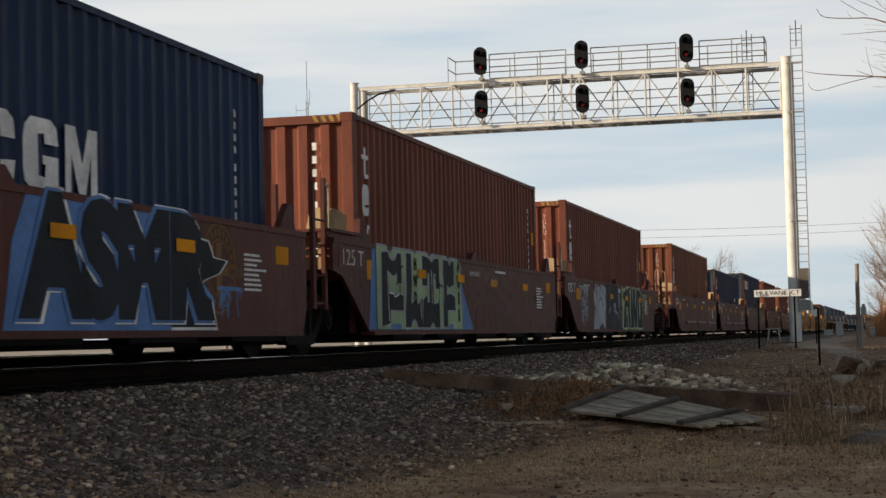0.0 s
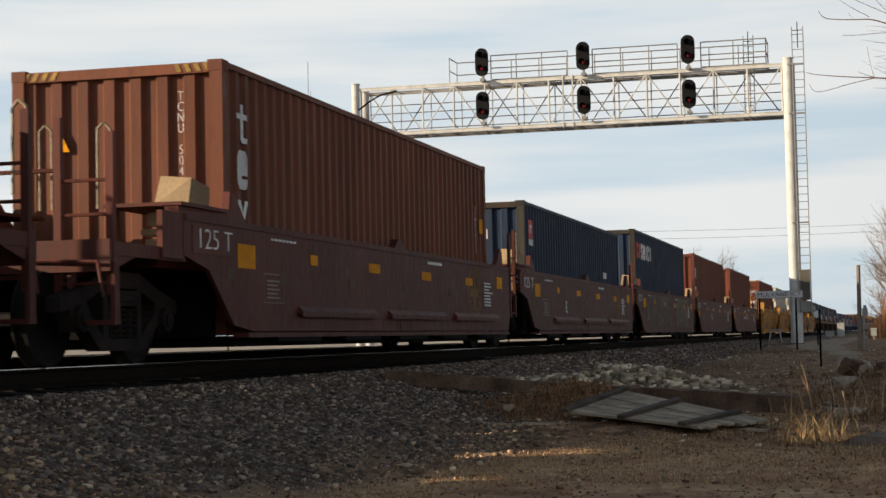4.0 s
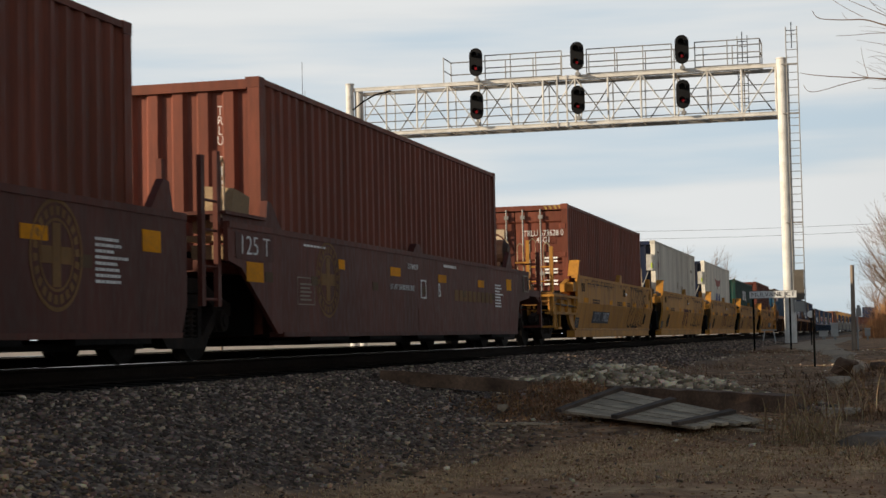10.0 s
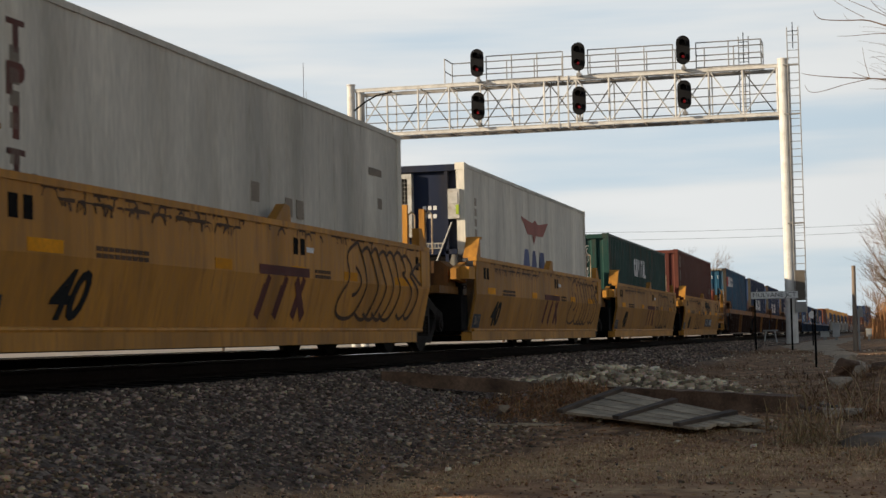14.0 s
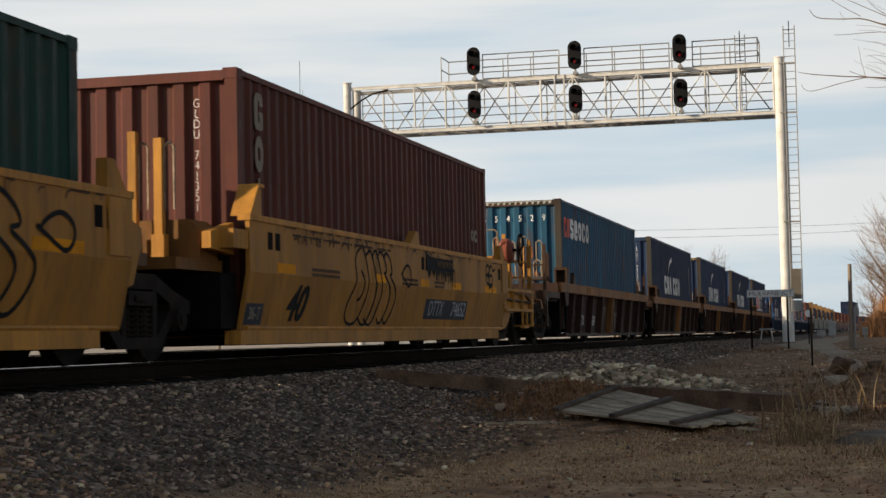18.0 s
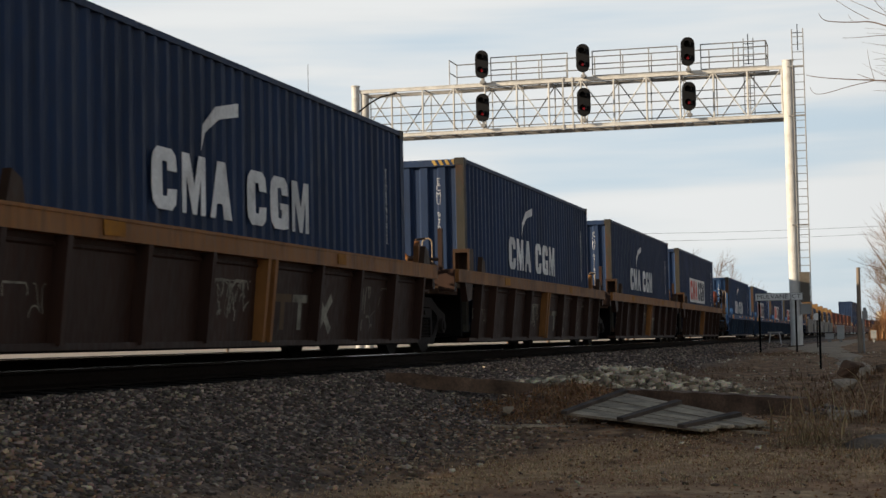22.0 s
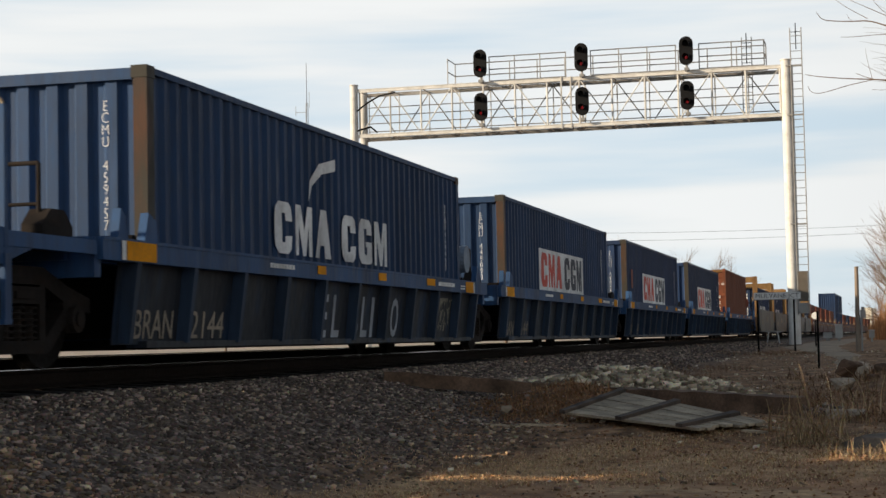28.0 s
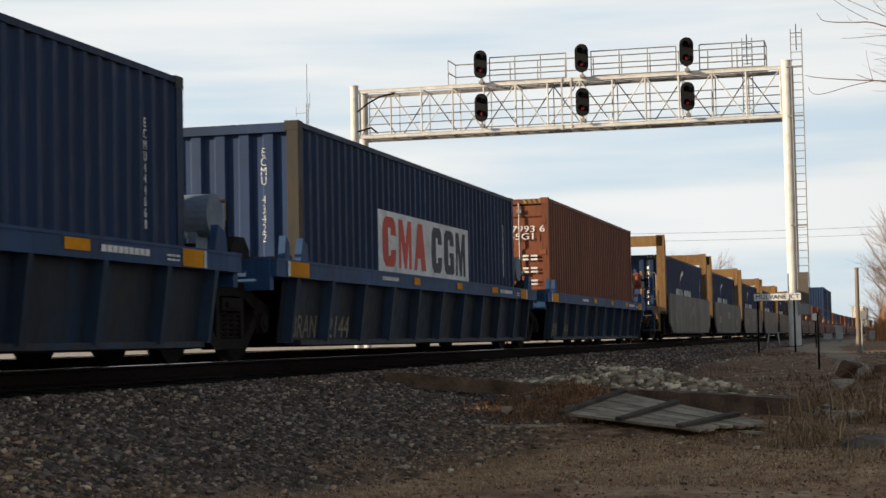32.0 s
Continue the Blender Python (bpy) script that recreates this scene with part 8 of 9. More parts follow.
def red_box(colour, y0, label=RED_L, end="wall", stripes=True, marks=True, z=0.27, code=""):
    c = container(colour, HC, label, end=end, stripes=stripes)
    if end == "wall":
        end_code(c, code, HC, 0.68)
    else:
        f = ("end", 0.0)
        lettering((code or "167993 6") + "\n45G1", 0.19, M["white_mark"], c, Matrix.Translation((0.66, -0.004, 2.16)) @ pose(0, 0, 0, 90, 0, 0), "code_lettering", 0.85, 0.002, wide=0.92)
        for i in range(4):
            bars("stencil_block", c, M["white_mark"], f, [(0.66 + 0.17 * k, 0.78 + 0.19 * k, 1.66 - 0.26 * i - 0.075 * q, 1.70 - 0.26 * i - 0.075 * q) for k in range(2) for q in range(2)], "small white stencilled lines")
        part("data_plate", Shape().box(-0.54, -0.24, -0.012, 0.0, 1.94, 2.36).box(-0.54, -0.24, -0.014, -0.012, 1.92, 1.94), M["plank"], c, "tan consignment plate")
        part("data_plate", Shape().box(-0.88, -0.76, -0.03, 0.0, 2.34, 2.5), M["unit_white"], c, "tan data plate")
    if marks:
        for k, z0 in (("+", 2.06), ("e", 1.56), ("x", 1.02)):
            brand_row(c, k, 0.42, 0.78, z0, 0.42)
        side_code(c, code, HC, 11.4, 0.11)
        bars("warning_label", c, M["reflector"], ("side", HALF - 0.010), [(11.7, 11.95, 1.7, 1.95)], "yellow warning label")
    return ride(c, y0, z)


def maroon_letters(u):
    """Three worn letter shapes under a maroon panel."""
    for k, a in enumerate((5.75, 6.3, 6.9)):
        q = ribbon(Shape(), [(a, 0.46), (a + 0.2, 0.92)], 0.16, 0.005, True)
        if k == 2:
            ribbon(q, [(a - 0.05, 0.90), (a + 0.36, 0.46)], 0.15, 0.007, True)
        part("car_letters", q, M["worn_maroon"], u, "worn dark letter stroke")
    bars("number_panel", u, M["worn_maroon"], ("side", X0 + 0.001), [(5.65, 7.29, 0.925, 1.03)], "worn maroon panel")


def build_train():
    # brown three-unit car, graffiti along its sides
    u = ride(brown_unit(label="brown well car unit covered in blue and white graffiti letters"), 5.50)
    part("graffiti", Shape().prism_x([(5.9, 0.30), (6.05, 1.0), (6.3, 1.42), (9.3, 1.42), (9.5, 0.9), (10.05, 0.62), (10.1, 0.30)], X0 + 0.002, X0 + 0.005), M["tag_blue"], u, "blue painted graffiti ground")
    burst = [(9.25, 1.42), (9.72, 1.2), (9.95, 1.18), (10.08, 1.02), (10.44, 1.0), (10.22, 0.86), (9.9, 0.80), (9.62, 0.72), (10.02, 0.58), (10.14, 0.30), (9.0, 0.30)]
    part("graffiti", Shape().prism_x(burst, X0 + 0.006, X0 + 0.007), M["white_mark"], u, "white graffiti outline")
    part("graffiti", Shape().prism_x([(9.0 + (y - 9.0) * 0.965, 0.86 + (z - 0.86) * 0.95) for y, z in burst], X0 + 0.008, X0 + 0.009), M["tag_slate"], u, "dark graffiti burst")
    for m, fat, dx, dy in (("white_mark", 0.125, 0.010, 0.02), ("tag_blue", 0.112, 0.012, -0.02), ("tag_slate", 0.085, 0.014, 0.03)):
        lettering("ASMR", 1.24, M[m], u, Matrix.Translation((X0 + dx, 8.02 + dy, 0.85)) @ SIDE_TEXT, "graffiti_letters", 1.32, 0.001, fat, 3.75 + 2 * fat)
    over_paint(u, 6.62, 9.1)
    flaking(u, 10.2, 10.8, 0.42, 0.72, 16, 88, "tag_blue", "small blue spray-painted tag", 0.025)
    scrawl(u, 2.6, 4.6, 0.8, 0.7, 5, "tag_blue", 0.06, 3, label="blue spray-painted loops")
    c = ride(navy_box("none", HC, "dark blue corrugated container with large white brand blocks"), 5.50, 0.27)
    brand_row(c, "rvt rgv", 3.45, 8.15, 1.17, 0.61)
    u = ride(brown_unit(label="brown well car unit with pale green graffiti letters", emblem=None), 20.98)
    part("graffiti", Shape().prism_x([(-0.2, 0.30), (0.0, 1.36), (4.74, 1.38), (4.89, 0.95), (5.59, 0.30)], X0 + 0.003, X0 + 0.005), M["tag_blue"], u, "blue graffiti outline")
    scallop = [(0.15, 1.42), (0.62, 1.42), (0.70, 1.35), (0.84, 1.34), (0.92, 1.41), (1.95, 1.41), (2.05, 1.37), (2.14, 1.41), (2.72, 1.41), (2.84, 1.35), (2.98, 1.40), (3.85, 1.40), (3.95, 1.35), (4.05, 1.39), (4.62, 1.38), (4.74, 1.28), (4.72, 0.95), (4.84, 0.6), (4.78, 0.31), (0.15, 0.31)]
    part("graffiti", Shape().prism_x(scallop, X0 + 0.014, X0 + 0.015), M["tag_green"], u, "pale green graffiti fill with a scalloped top")
    part("graffiti", ribbon(Shape(), scallop[:-1], 0.035, 0.016), M["tag_pale"], u, "pale sprayed outline")
    for kind, a, b in (("E", 0.36, 1.46), ("L", 1.44, 2.42), ("I", 2.43, 3.64), ("P", 3.63, 4.40)):
        block_letter(u, kind, a, b, label="slate block letter on pale green", wide=0.07, lift=0.017)
    for a, b in ((0.80, 1.28), (3.92, 4.22)):
        part("graffiti", Shape().prism_x([(a, 0.30), (a, 0.375), (b - 0.03, 0.385), (b, 0.30)], X0 + 0.0215, X0 + 0.0225), M["tag_blue"], u, "small blue painted field")
    lettering("H\nW\nD", 0.21, M["tag_dark"], u, Matrix.Translation((X0 + 0.020, 2.04, 0.98)) @ SIDE_TEXT, "graffiti_letters", 0.95, 0.001, 0.016, line=1.15)
    lettering("A\nW\nS\n8", 0.25, M["tag_dark"], u, Matrix.Translation((X0 + 0.020, 4.58, 0.90)) @ SIDE_TEXT, "graffiti_letters", 0.8, 0.001, 0.016, line=1.02)
    thin_lines(u, 1.0, 1.7, "tag_dark", "thin dark arrow line", 0.03, 0.0212, [(.1, .55), (.35, .75), (.55, .8)], [(.38, .74), (.3, .5), (.5, .3)])
    thin_lines(u, 3.1, 3.6, "tag_dark", "thin dark arrow line", 0.03, 0.0212, [(.0, .72), (.5, .62), (.95, .58)], [(.6, .6), (.5, .35), (.2, .2)])
    thin_lines(u, 0.3, 4.3, "white_mark", "thin white drips", 0.022, 0.0222, [(.085, .72), (.088, .4), (.10, .1)], [(.10, .45), (.16, .44), (.17, .40), (.22, .44)], [(.50, .4), (.505, .15)], [(.655, .8), (.66, .35)], [(.83, .7), (.835, .4)])
    over_paint(u, 2.16, 4.50)
    lettering("DDXP 237645 C", 0.10, M["white_mark"], u, Matrix.Translation((X0 + 0.004, 5.75, 1.20)) @ SIDE_TEXT, "car_lettering", 1.0, 0.002)
    thin_lines(u, 6.5, 7.6, "grey_mark", "thin white scrawl", 0.016, 0.005, [(.0, .7), (.03, .88), (.06, .76), (.12, .78), (.13, .88), (.14, .68)], [(.18, .86), (.3, .87), (.24, .86), (.22, .68), (.34, .66), (.4, .8), (.33, .84)], [(.55, .84), (.5, .7), (.58, .66), (.62, .8), (.7, .68), (.72, .84), (.8, .68), (.82, .86), (.95, .7)])
    red_box("red", 20.98)
    u = ride(brown_unit(last=True, label="brown well car unit with grey and green graffiti", emblem=None), 36.56)
    flaking(u, 0.3, 1.25, 0.36, 1.25, 70, 84, "tag_grey", "pale spray-painted scribble", 0.03)
    part("graffiti", Shape().prism_x([(3.75, 0.30), (3.9, 1.40), (5.68, 1.40), (5.78, 1.22), (5.76, 0.78), (6.05, 0.84), (6.28, 0.62), (6.38, 0.30)], X0 + 0.013, X0 + 0.014), M["tag_slate"], u, "dark slate painted graffiti ground")
    part("graffiti", Shape().prism_x([(6.40, 0.31), (6.52, 0.84), (6.42, 0.92), (6.46, 1.34), (6.60, 1.41), (6.72, 1.34), (6.95, 1.36), (7.30, 1.40), (7.30, 0.31)], X0 + 0.013, X0 + 0.014), M["tag_green"], u, "pale green graffiti ground")
    for kind, a, b in (("Z", 6.40, 7.94), ("A", 6.40, 7.94), ("W", 7.90, 9.20), ("D", 9.22, 10.22)):
        block_letter(u, kind, a, b, label="slate block letter edged in pale green", halo="tag_green", wide=0.13, lift=0.015, z1=1.43)
    part("graffiti", Shape().prism_x(rounded([(9.48, 1.08), (9.64, 1.10), (9.82, 0.86), (9.70, 0.54), (9.58, 0.56), (9.54, 0.84), (9.48, 1.08)], 1)[:-1], X0 + 0.0185, X0 + 0.0195), M["tag_green"], u, "pale green counter of a letter")
    thin_lines(u, 6.4, 10.36, "tag_pale", "thin pale graffiti lines", 0.018, 0.0205, [(.05, .12), (.12, .3), (.17, .34), (.17, .03)], [(.28, .9), (.27, .75), (.33, .5), (.35, .1)], [(.23, .18), (.3, .1), (.34, .06)], [(.5, .9), (.49, .5), (.52, .3), (.56, .12)], [(.67, .1), (.72, .35), (.71, .9)])
    thin_lines(u, 3.9, 6.4, "tag_pale", "thin pale graffiti lines", 0.03, 0.0155, [(.22, .96), (.20, .6), (.25, .5), (.14, .36)], [(.25, .5), (.29, .25), (.31, .02)], [(.55, .5), (.49, .25), (.46, .02)], [(.55, .42), (.70, .28), (.80, .2), (.74, .34), (.84, .42), (.92, .44), (.95, .3)], [(.93, .42), (.88, .2), (.82, .02)], [(.94, .34), (.97, .15), (.99, .02)], [(.76, .95), (.77, .82), (.80, .78)])
    part("graffiti", Shape().prism_x([(5.02, 0.70), (5.02, 0.95), (5.14, 0.93), (5.28, 0.97), (5.27, 0.76), (5.40, 0.76), (5.56, 0.72), (5.56, 0.66), (5.34, 0.68), (5.2, 0.75), (5.19, 0.88), (5.10, 0.88), (5.09, 0.70)], X0 + 0.0195, X0 + 0.0205), M["tag_pale"], u, "pale graffiti corner shape")
    part("graffiti", Shape().prism_x([(5.88, 1.18), (6.02, 1.20), (6.10, 1.02), (6.02, 0.86), (6.08, 0.78), (5.98, 0.80), (5.94, 0.98)], X0 + 0.003, X0 + 0.0045), M["tag_grey"], u, "faded grey painted drip")
    lettering("237645", 0.15, M["white_mark"], u, Matrix.Translation((X0 + 0.004, 6.10, 1.27)) @ SIDE_TEXT, "car_lettering", 0.9, 0.002)
    over_paint(u, 4.42, 6.97, 9.48)
    part("graffiti", Shape().prism_x([(2.0, 0.30), (2.15, 0.8), (2.05, 1.1), (2.4, 1.36), (2.9, 1.30), (3.3, 1.37), (3.9, 1.30), (3.95, 0.7), (3.7, 0.30), (3.2, 0.45), (2.7, 0.30)], X0 + 0.003, X0 + 0.005), M["tag_pale"], u, "pale grey-blue graffiti block")
    flaking(u, 2.1, 3.8, 0.36, 1.3, 22, 83, "tag_dark", "dark scribbled lines", 0.025, lift=0.008)
    flaking(u, 10.45, 11.1, 0.7, 1.25, 22, 82, "tag_green", "small green spray-painted tag", 0.025)
    red_box("red", 36.56, code="TGBU 507903")
    # brown five-unit car
    u = ride(brown_unit(first=True, ledge=True), 56.26)
    c = red_box("orange", 56.26, "orange-red corrugated container with hazard stripes on its end", code="TCNU 50447")
    part("warning_label", Shape().prism_y([(-0.78, 2.0), (-0.56, 2.0), (-0.67, 2.22)], 0.040, 0.046), M["reflector"], c, "yellow warning triangle")
    u = ride(brown_unit(ledge=True, label="brown well car unit with a ledge along its side"), 71.70)
    lettering("E", 0.34, M["white_mark"], u, Matrix.Translation((X0 + 0.004, 3.05, 0.78)) @ SIDE_TEXT, "stencil", 0.9)
    c = ride(container("steel_blue", STD, "steel-blue corrugated container with a small red panel", post="rail_navy"), 71.70, 0.24)
    bars("brand_panel", c, M["red_mark"], ("side", HALF - 0.010), [(0.48, 0.88, 1.86, 2.24)], "small red brand panel")
    bars("brand_panel", c, M["white_mark"], ("side", HALF - 0.006), [(0.54, 0.56, 1.98, 2.12), (0.60, 0.80, 2.10, 2.14), (0.66, 0.70, 1.96, 2.10), (0.48, 0.88, 1.74, 1.86), (9.6, 10.1, 1.35, 1.5)], "white brand blocks")
    lettering("LU 89 9951", 0.27, M["white_mark"], c, Matrix.Translation((-0.1, 0.047, 1.95)) @ pose(0, 0, 0, 90, 0, 0), "code_lettering", 1.0, 0.002)
    u = ride(brown_unit(label="brown well car unit with pale flaking graffiti"), 87.01)
    flaking(u, 0.5, 6.2, 0.34, 1.30, 300, 91, "flake", "pale flaking graffiti", 0.03)
    flaking(u, 7.6, 11.0, 0.34, 1.3, 260, 93, "flake", "pale flaking graffiti", 0.03)
    flaking(u, 6.6, 7.5, 0.7, 1.15, 14, 94, "flake", "pale flaking graffiti", 0.025)
    c = ride(container("steel_blue", HC, "blue corrugated container with red and white brand shapes", post="rail_navy"), 87.01, 0.27)
    brand_row(c, "rb", 0.42, 1.28, 2.10, 0.44, "red_mark")
    brand_row(c, "seoro", 1.36, 3.62, 2.08, 0.46)
    u = ride(brown_unit(low=True), 102.71)
    lettering("C", 0.34, M["white_mark"], u, Matrix.Translation((X0 + 0.004, 3.85, 0.82)) @ SIDE_TEXT, "stencil", 0.9)
    scrawl(u, 2.6, 3.4, 0.95, 0.35, 3, "grey_mark", 0.025, 12, label="faint scribbled graffiti")
    c = red_box("red", 102.71, "oxide-red container with two scraped white patches", stripes=False, marks=False)
    bars("scraped_patch", c, M["white_mark"], ("side", HALF - 0.008), [(0.36, 0.66, 1.99, 2.36), (0.32, 0.66, 1.30, 1.66)], "scraped white patch")
    u = ride(brown_unit(last=True, label="brown well car unit with a hand brake at its end", emblem=1.63, low=True), 118.26)
    lettering("B", 0.30, M["white_mark"], u, Matrix.Translation((X0 + 0.004, 7.0, 0.90)) @ SIDE_TEXT, "stencil", 0.9)
    lettering("237642 B", 0.11, M["white_mark"], u, Matrix.Translation((X0 + 0.004, 5.5, 1.21)) @ SIDE_TEXT, "car_lettering", 1.3, 0.002)
    lettering("LD LMT 124 800 PER UNIT", 0.11, M["white_mark"], u, Matrix.Translation((X0 + 0.004, 4.95, 0.90)) @ SIDE_TEXT, "car_lettering", 1.0, 0.002)
    bars("stencil_block", u, M["white_mark"], ("side", X0), [(5.93, 5.96, 0.77, 1.04), (6.2, 6.23, 0.77, 1.04), (5.96, 6.2, 1.02, 1.04), (5.96, 6.2, 0.77, 0.79)], "white stencilled marks and a box")
    bars("number_block", u, M["emblem"], ("side", X0), [(7.97 + 0.31 * k, 8.2 + 0.31 * k, 0.77, 0.94) for k in range(9)], "faded gold number blocks")
    red_box("red", 118.26, stripes=False, marks=False, code="TRLU 7453")
    # yellow five-unit car
    u = ride(yellow_unit(first=True), 137.94)
    part("number_panel", ribbon(Shape(), [(2.0, 0.61), (4.6, 0.61)], 0.28, 0.004, True), M["dark_mark"], u, "dark panel with pale numbers")
    for word, y in (("DTTX", 2.65), ("74652", 3.98)):
        lettering(word, 0.31, M["tag_pale"], u, Matrix.Translation((X0 - 0.055, y, 0.61)) @ SLOPE_TEXT, "car_lettering", 1.3, 0.002, wide=0.9, slant=0.2)
    tall_loops(u, 7.9, 11.45, 0.38, 1.50, 6, 20, 0.05)
    lettering("40", 0.42, M["tag_dark"], u, Matrix.Translation((X0 - 0.066, 11.25, 0.60)) @ SLOPE_TEXT, "car_lettering", 0.9, 0.004, 0.01, slant=0.3)
    red_box("red", 137.94, "oxide-red container with doors closed and pale rods", end="doors", marks=False, code="TRLU 673628 0")
    for i, y0 in enumerate((153.67, 169.77)):
        u = ride(yellow_unit(label="yellow well car unit with graffiti and dark letter blocks"), y0)
        maroon_letters(u)
        tall_loops(u, 8.4, 12.5, 0.45, 1.44, 6, 21 + i, 0.05, "smudge", "faded looping graffiti")
        lettering("40", 0.58, M["tag_dark"], u, Matrix.Translation((X0 - 0.066, 1.30, 0.585)) @ SLOPE_TEXT, "car_lettering", 1.05, 0.004, 0.014, slant=0.45)
        box = ride(reefer("white refrigerated container with a blue end frame" if i == 0 else "white refrigerated container with faded red and blue marks", i == 1), y0, 0.25)
    u = ride(yellow_unit(label="yellow well car unit with graffiti near its end"), 185.54)
    maroon_letters(u)
    tall_loops(u, 7.8, 11.7, 0.39, 1.45, 5, 30, 0.045)
    lettering("40", 0.58, M["tag_dark"], u, Matrix.Translation((X0 - 0.066, 1.30, 0.585)) @ SLOPE_TEXT, "car_lettering", 1.05, 0.004, 0.014, slant=0.45)
    c = ride(container("green", STD, "dark green corrugated container with white brand blocks"), 185.54, 0.25)
    brand_row(c, "rtpiytl", 4.8, 7.3, 1.62, 0.50)
    end_code(c, "CLHU 471", STD, 0.6)
    for a in (-0.85, -0.1):
        bars("brand_mark", c, M["white_mark"], ("end", 0.048), [(a, a + 0.3, 1.55, 1.8)])
    u = ride(yellow_unit(last=True, label="yellow well car unit with solid black graffiti blots"), 201.53)
    lettering("40", 0.58, M["tag_dark"], u, Matrix.Translation((X0 - 0.066, 1.30, 0.585)) @ SLOPE_TEXT, "car_lettering", 1.05, 0.004, 0.014, slant=0.45)
    tall_loops(u, 3.2, 6.2, 0.36, 1.40, 4, 33, 0.04)
    part("graffiti", Shape().prism_x([(6.95, 1.47), (7.05, 1.22), (7.15, 1.06), (7.25, 1.12), (7.3, 1.2), (7.45, 1.1), (7.55, 1.2), (7.7, 1.22), (7.7, 1.36), (7.2, 1.40)], X0 + 0.005, X0 + 0.007), M["tag_dark"], u, "solid black spray-painted blot")
    r = random.Random(9)
    for i in range(9):
        y = 7.45 + 0.14 * i
        part("graffiti", ribbon(Shape(), rounded([(y, 1.12 + r.uniform(-0.1, 0.05)), (y - 0.05, 1.38), (y + 0.1, 1.36), (y + 0.03, 1.2), (y + 0.2, 1.25), (y + 0.17, 1.05 + r.uniform(-0.1, 0.1))]), 0.045, 0.008 + 0.0007 * (i % 3), True), M["tag_dark"], u, "scribbled black spray paint")
    for i, q in enumerate(([(11.0, 1.12), (11.0, 1.38), (11.22, 1.42), (11.26, 1.28), (11.02, 1.22)], [(11.22, 0.98), (11.24, 1.36), (11.42, 1.42), (11.52, 1.3), (11.72, 1.36)], [(11.05, 1.1), (11.3, 1.06), (11.46, 1.1), (11.44, 0.92)], [(11.1, 1.2), (11.5, 1.26), (11.5, 1.06), (11.2, 1.02)])):
        part("graffiti", ribbon(Shape(), rounded(q), 0.045, 0.006 + 0.0006 * i, True), M["tag_dark"], u, "scribbled black spray paint")
    part("number_panel", ribbon(Shape(), [(7.1, 0.61), (9.75, 0.61)], 0.30, 0.004, True), M["dark_mark"], u, "dark panel with pale numbers")
    for word, y in (("DTTX", 7.72), ("74652", 9.15)):
        lettering(word, 0.33, M["tag_pale"], u, Matrix.Translation((X0 - 0.055, y, 0.61)) @ SLOPE_TEXT, "car_lettering", 1.2, 0.002, wide=0.9, slant=0.2)
    c = red_box("maroon", 201.53, "brown-maroon corrugated container with worn white marks", stripes=False, marks=False, code="GLDU 741351")
    for k, z in (("g", 2.28), ("o", 1.80)):
        brand_row(c, k, 0.55, 0.88, z, 0.42, "grey_mark")
    brand_row(c, "i", 0.6, 0.78, 1.3, 0.44, "grey_mark")
    brand_row(c, "or", 11.0, 11.5, 1.55, 0.2, "grey_mark")
    # rust-coloured five-unit car with upright ribs
    RUSTY = "rust-stained well car unit with an orange top sill"
    for i, y0 in enumerate((221.27, 237.12, 252.98, 268.76, 284.00)):
        u, lean, LEAN = post_unit("rust", first=i == 0, last=i == 4, label=RUSTY)
        ride(u, y0)
        if i == 0:
            c = ride(container("teal", HC, "teal corrugated container streaked with rust, brand blocks near its end", post="rail_navy"), y0, 0.32)
            brand_row(c, "rb", 0.42, 1.22, 2.06, 0.46, "red_mark")
            brand_row(c, "seoro", 1.23, 3.93, 2.06, 0.46)
            for k, digit in enumerate("654529"):
                lettering(digit, 0.2, M["white_mark"], c, Matrix.Translation((-0.52 + 0.27 * k, 0.047, 2.48)) @ pose(0, 0, 0, 90, 0, 0), "code_lettering", 0.8, 0.002)
            r = random.Random(17)
            for x, z, h in ((0.28, 1.35, 0.5), (0.52, 1.72, 0.3), (-0.25, 1.95, 0.35), (0.62, 1.2, 0.25), (0.05, 1.15, 0.3)):
                o = [(x + 0.055 * math.cos(q) * r.uniform(0.5, 1.3), z + h / 2 * math.sin(q) * r.uniform(0.7, 1.2)) for q in (0.4 * k for k in range(16))]
                part("rust_patch", Shape().add([(u, 0.046, w) for u, w in o], [list(range(16))]), M["rust_bloom"], c, "flaking orange rust on the end wall")
            part("hazard_marking", Shape().box(-HALF + 0.2, HALF - 0.2, 0.004, 0.010, HC - 0.05, HC - 0.035).add([(x + d, 0.003, z) for x in (-1.0 + 0.13 * k for k in range(16)) for d, z in ((0, HC - 0.10), (0.05, HC - 0.10), (0.07, HC - 0.04), (0.02, HC - 0.04))], [[4 * k, 4 * k + 1, 4 * k + 2, 4 * k + 3] for k in range(16)]), M["unit_white"], c, "worn white slanted bars along the end rail")
            lettering("DTTX", 0.34, M["white_mark"], u, Matrix.Translation((lean(0.5) + 0.004, 2.1, 0.5)) @ LEAN, "car_lettering", 0.85, 0.002)
            lettering("740634", 0.34, M["white_mark"], u, Matrix.Translation((lean(0.5) + 0.004, 3.65, 0.5)) @ LEAN, "car_lettering", 0.8, 0.002)
        elif i == 4:
            ride(navy_box("panel", HC, "dark blue container with a white panel of red and black blocks"), y0, 0.32)
        else:
            ride(navy_box("plain", HC, "dark blue container with white brand blocks and a curved stroke", i == 2, code=("", "ECMU 992032", "ECMU 979780 2", "ECMU 971485")[i]), y0, 0.32)
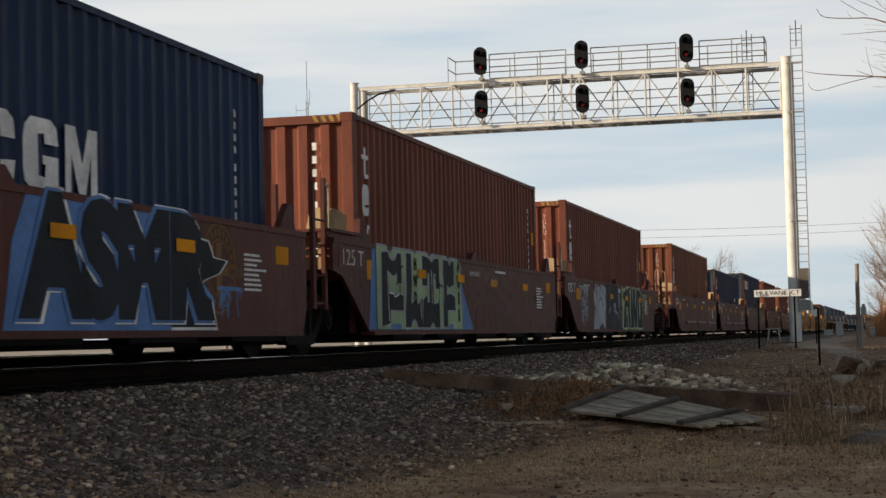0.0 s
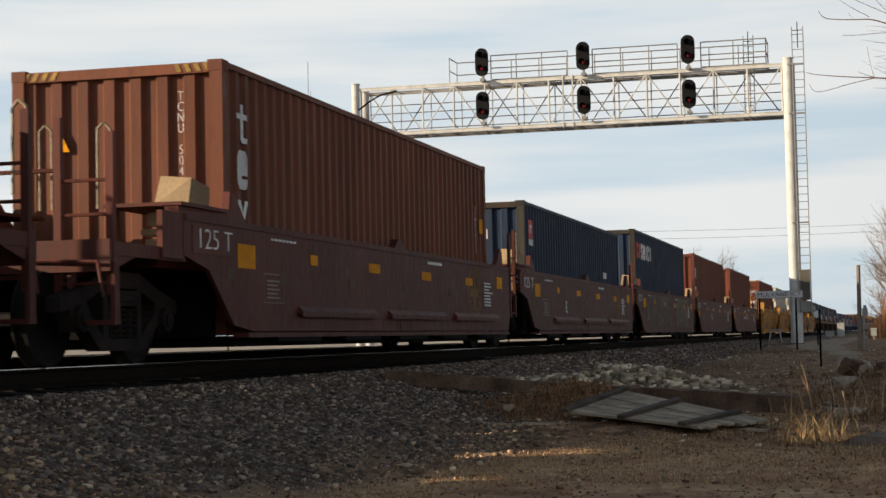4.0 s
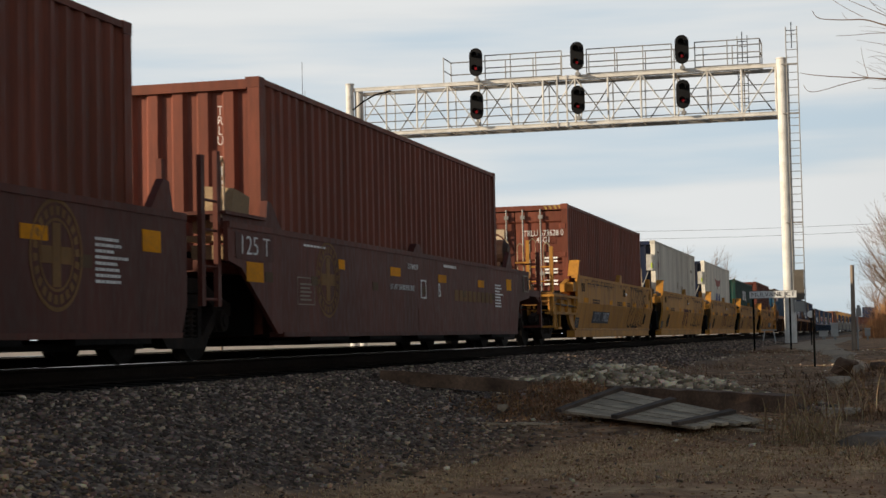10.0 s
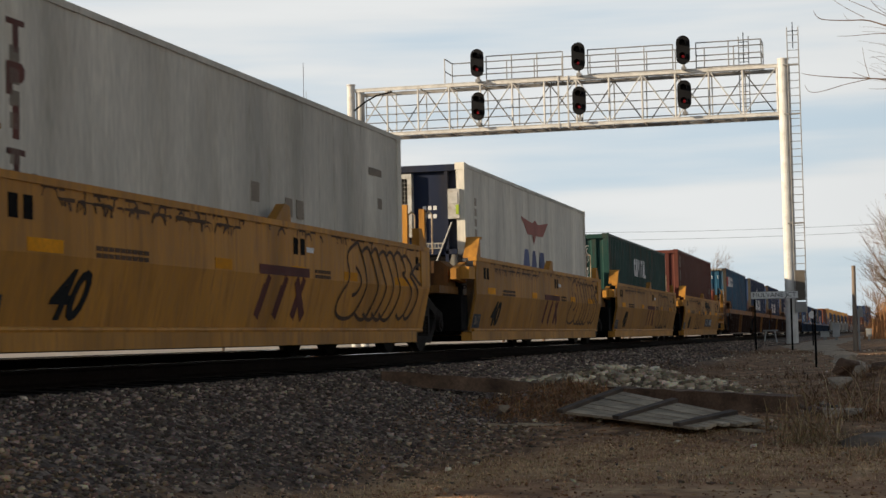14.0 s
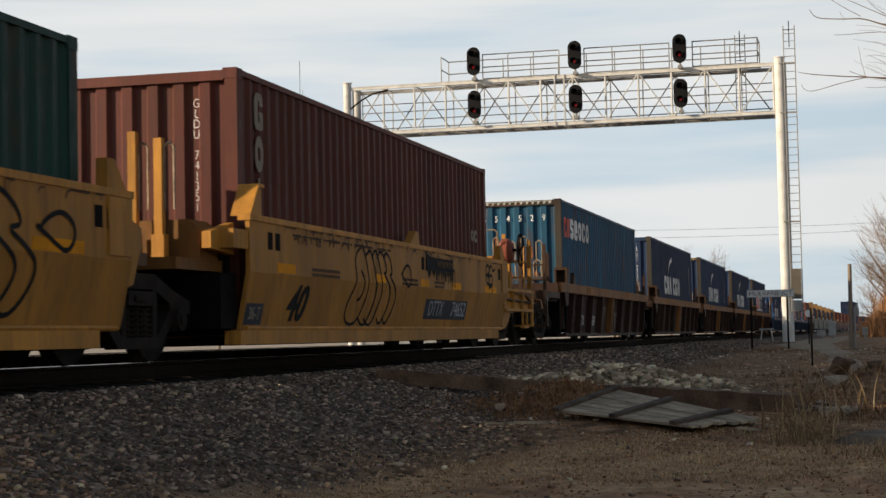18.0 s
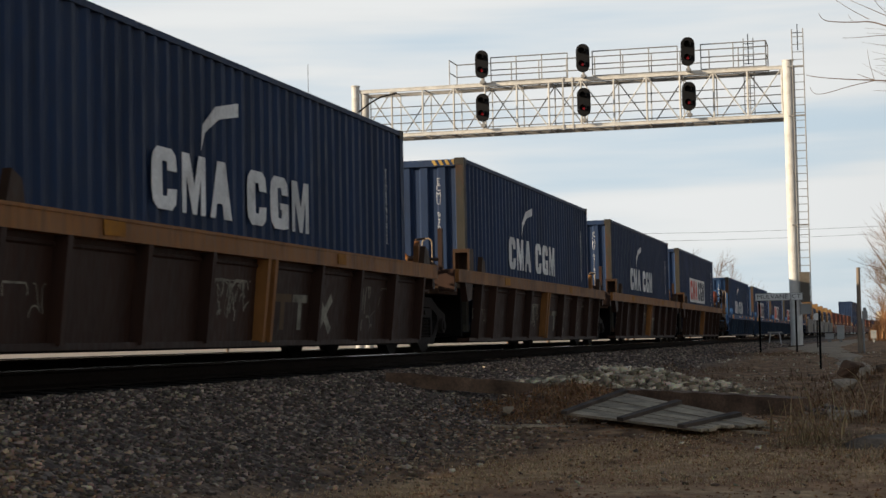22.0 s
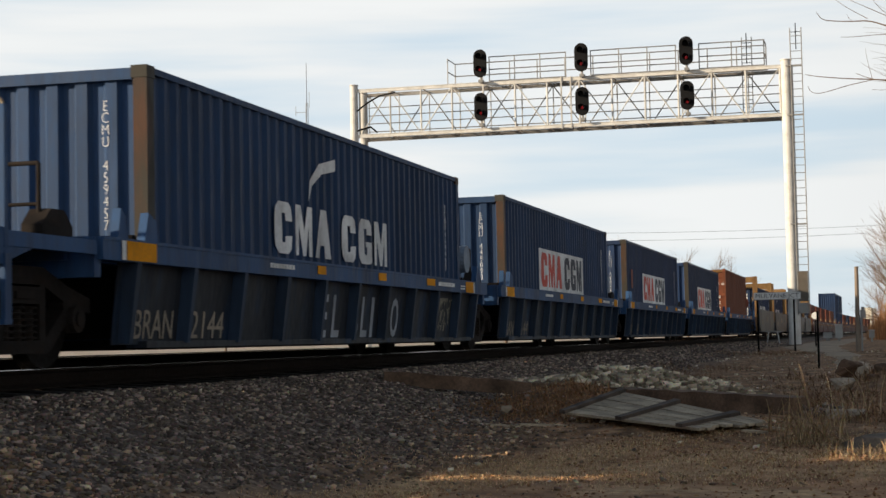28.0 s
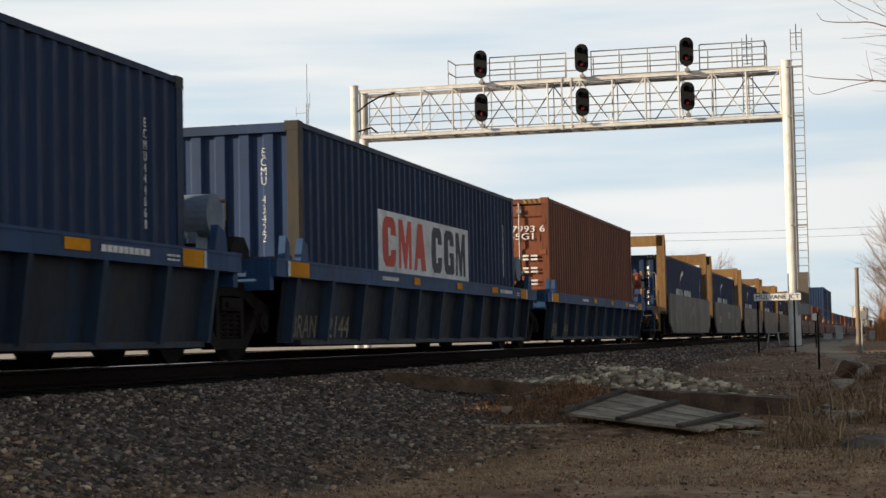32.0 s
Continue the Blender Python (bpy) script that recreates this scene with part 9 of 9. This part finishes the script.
    # blue five-unit car
    BLUE = "blue-silled well car unit with grey ribbed sides and yellow patches"
    for i, y0 in enumerate((303.55, 319.20, 334.78, 350.38, 366.1)):
        u, lean, LEAN = post_unit("blue", first=i == 0, last=i == 4, label=BLUE)
        ride(u, y0)
        if i == 0:
            ride(navy_box("plain", STD, "dark blue container with white brand blocks and a curved stroke", False, code="ECMU 459457", colour="bright_navy"), y0, 0.24)
            for ch, y, wd in (("E", 4.92, 0.30), ("L", 5.42, 0.30), ("S", 6.25, 0.26), ("L", 6.62, 0.28), ("I", 6.98, 0.12), ("T", 7.62, 0.34), ("O", 8.05, 0.36)):
                lettering(ch, 0.74, M["tag_pale"], u, Matrix.Translation((lean(0.47) + 0.006, y, 0.47)) @ LEAN, "graffiti_letter", 1.0, 0.002, 0.012, wd)
            for q in ([(8.78, 0.28), (8.86, 0.5), (8.80, 0.66), (8.92, 0.76), (9.04, 0.66), (8.98, 0.5), (9.02, 0.34), (8.86, 0.24)], [(8.74, 0.74), (9.12, 0.64)]):
                part("graffiti", ribbon(Shape(), rounded(q), 0.05, 0.006, False, lean), M["tag_pale"], u, "pale spray-painted doodle")
            flaking(u, 10.2, 11.1, 0.3, 0.8, 30, 96, "flake", "small worn white marks", 0.03, lean)
        elif i < 4:
            c = ride(navy_box("panel", STD, "dark blue container with a white panel of red and black blocks", code=("", "ECMU 449093", "ECMU 444668", "ECMU 43422")[i], colour="bright_navy" if i < 2 else "navy"), y0, 0.24)
            if i == 2:
                bars("rust_patch", c, M["hose"], ("side", HALF - 0.008), [(0.95, 1.28, 1.28, 1.80)], "orange-red repair patch")
        else:
            red_box("orange", y0, "orange-red container with doors closed at the near end", end="doors", marks=False, z=0.24)
    # pale car with tall bulkheads, then stacked cars far down the line
    for i, y0 in enumerate((385.6, 401.1, 416.6, 432.1, 447.6)):
        ride(bulkhead_unit(first=i == 0, last=i == 4), y0)
        ride(navy_box("plain", STD, "dark blue container between yellow bulkheads"), y0, 0.24)
    y0 = 467.3
    far_colours = ["maroon", "red", "maroon", "red", "orange", "navy", "navy", "red", "navy", "red", "maroon", "navy", "orange", "red", "maroon", "white", "white", "red"]
    for i, col in enumerate(far_colours):
        ride(brown_unit(first=i % 5 == 0, last=i % 5 == 4), y0)
        ride(container(col, HC, "corrugated container in a well car far down the line"), y0, 0.25)
        if i in (5, 6, 15, 16):
            ride(container(col, HC, "second container stacked on another far down the line"), y0, 0.25 + HC)
        y0 += 19.6 if i % 5 == 4 else 15.5


# ---------------------------------------------------------------- build
BRIDGE = build_bridge()
for sx in (-15.7, -11.43, -7.13):
    signal_head(BRIDGE, sx, 11.68)
    signal_head(BRIDGE, sx, 9.86)
build_trackside()
build_far()
build_foreground()
lay_ballast()
sow()
TRACKS = [build_track(i, x) for i, x in enumerate((XC,))]
lay_ties(TRACKS[0], 6, 100)
build_train()

# how far the train has come, second by second
GONE = [(0, 0.00), (3, 29.89), (6, 59.74), (9, 90.15), (12, 121.38), (15, 152.87), (18, 184.45), (21, 215.54), (24, 246.72), (26, 267.83), (27.5, 283.68), (29, 299.57), (30, 310.25), (31, 320.91), (32, 331.55)]


def motions():
    ts, gs = [g[0] for g in GONE], [g[1] for g in GONE]
    for thing, y0, z, dx in RIDERS:
        rows = []
        for t in range(33):
            # the middle of the unit follows the track
            y = y0 + 6.1 - float(np.interp(t, ts, gs))
            x, turn = XC + float(curve_x(y)), math.degrees(math.atan(2 * TIGHT * max(y - BEND, 0)))
            rows.append((t, pose(x, y, z, 0, 0, -turn) @ Matrix.Translation((dx, -6.1, 0))))
        walk(thing, rows)


motions()
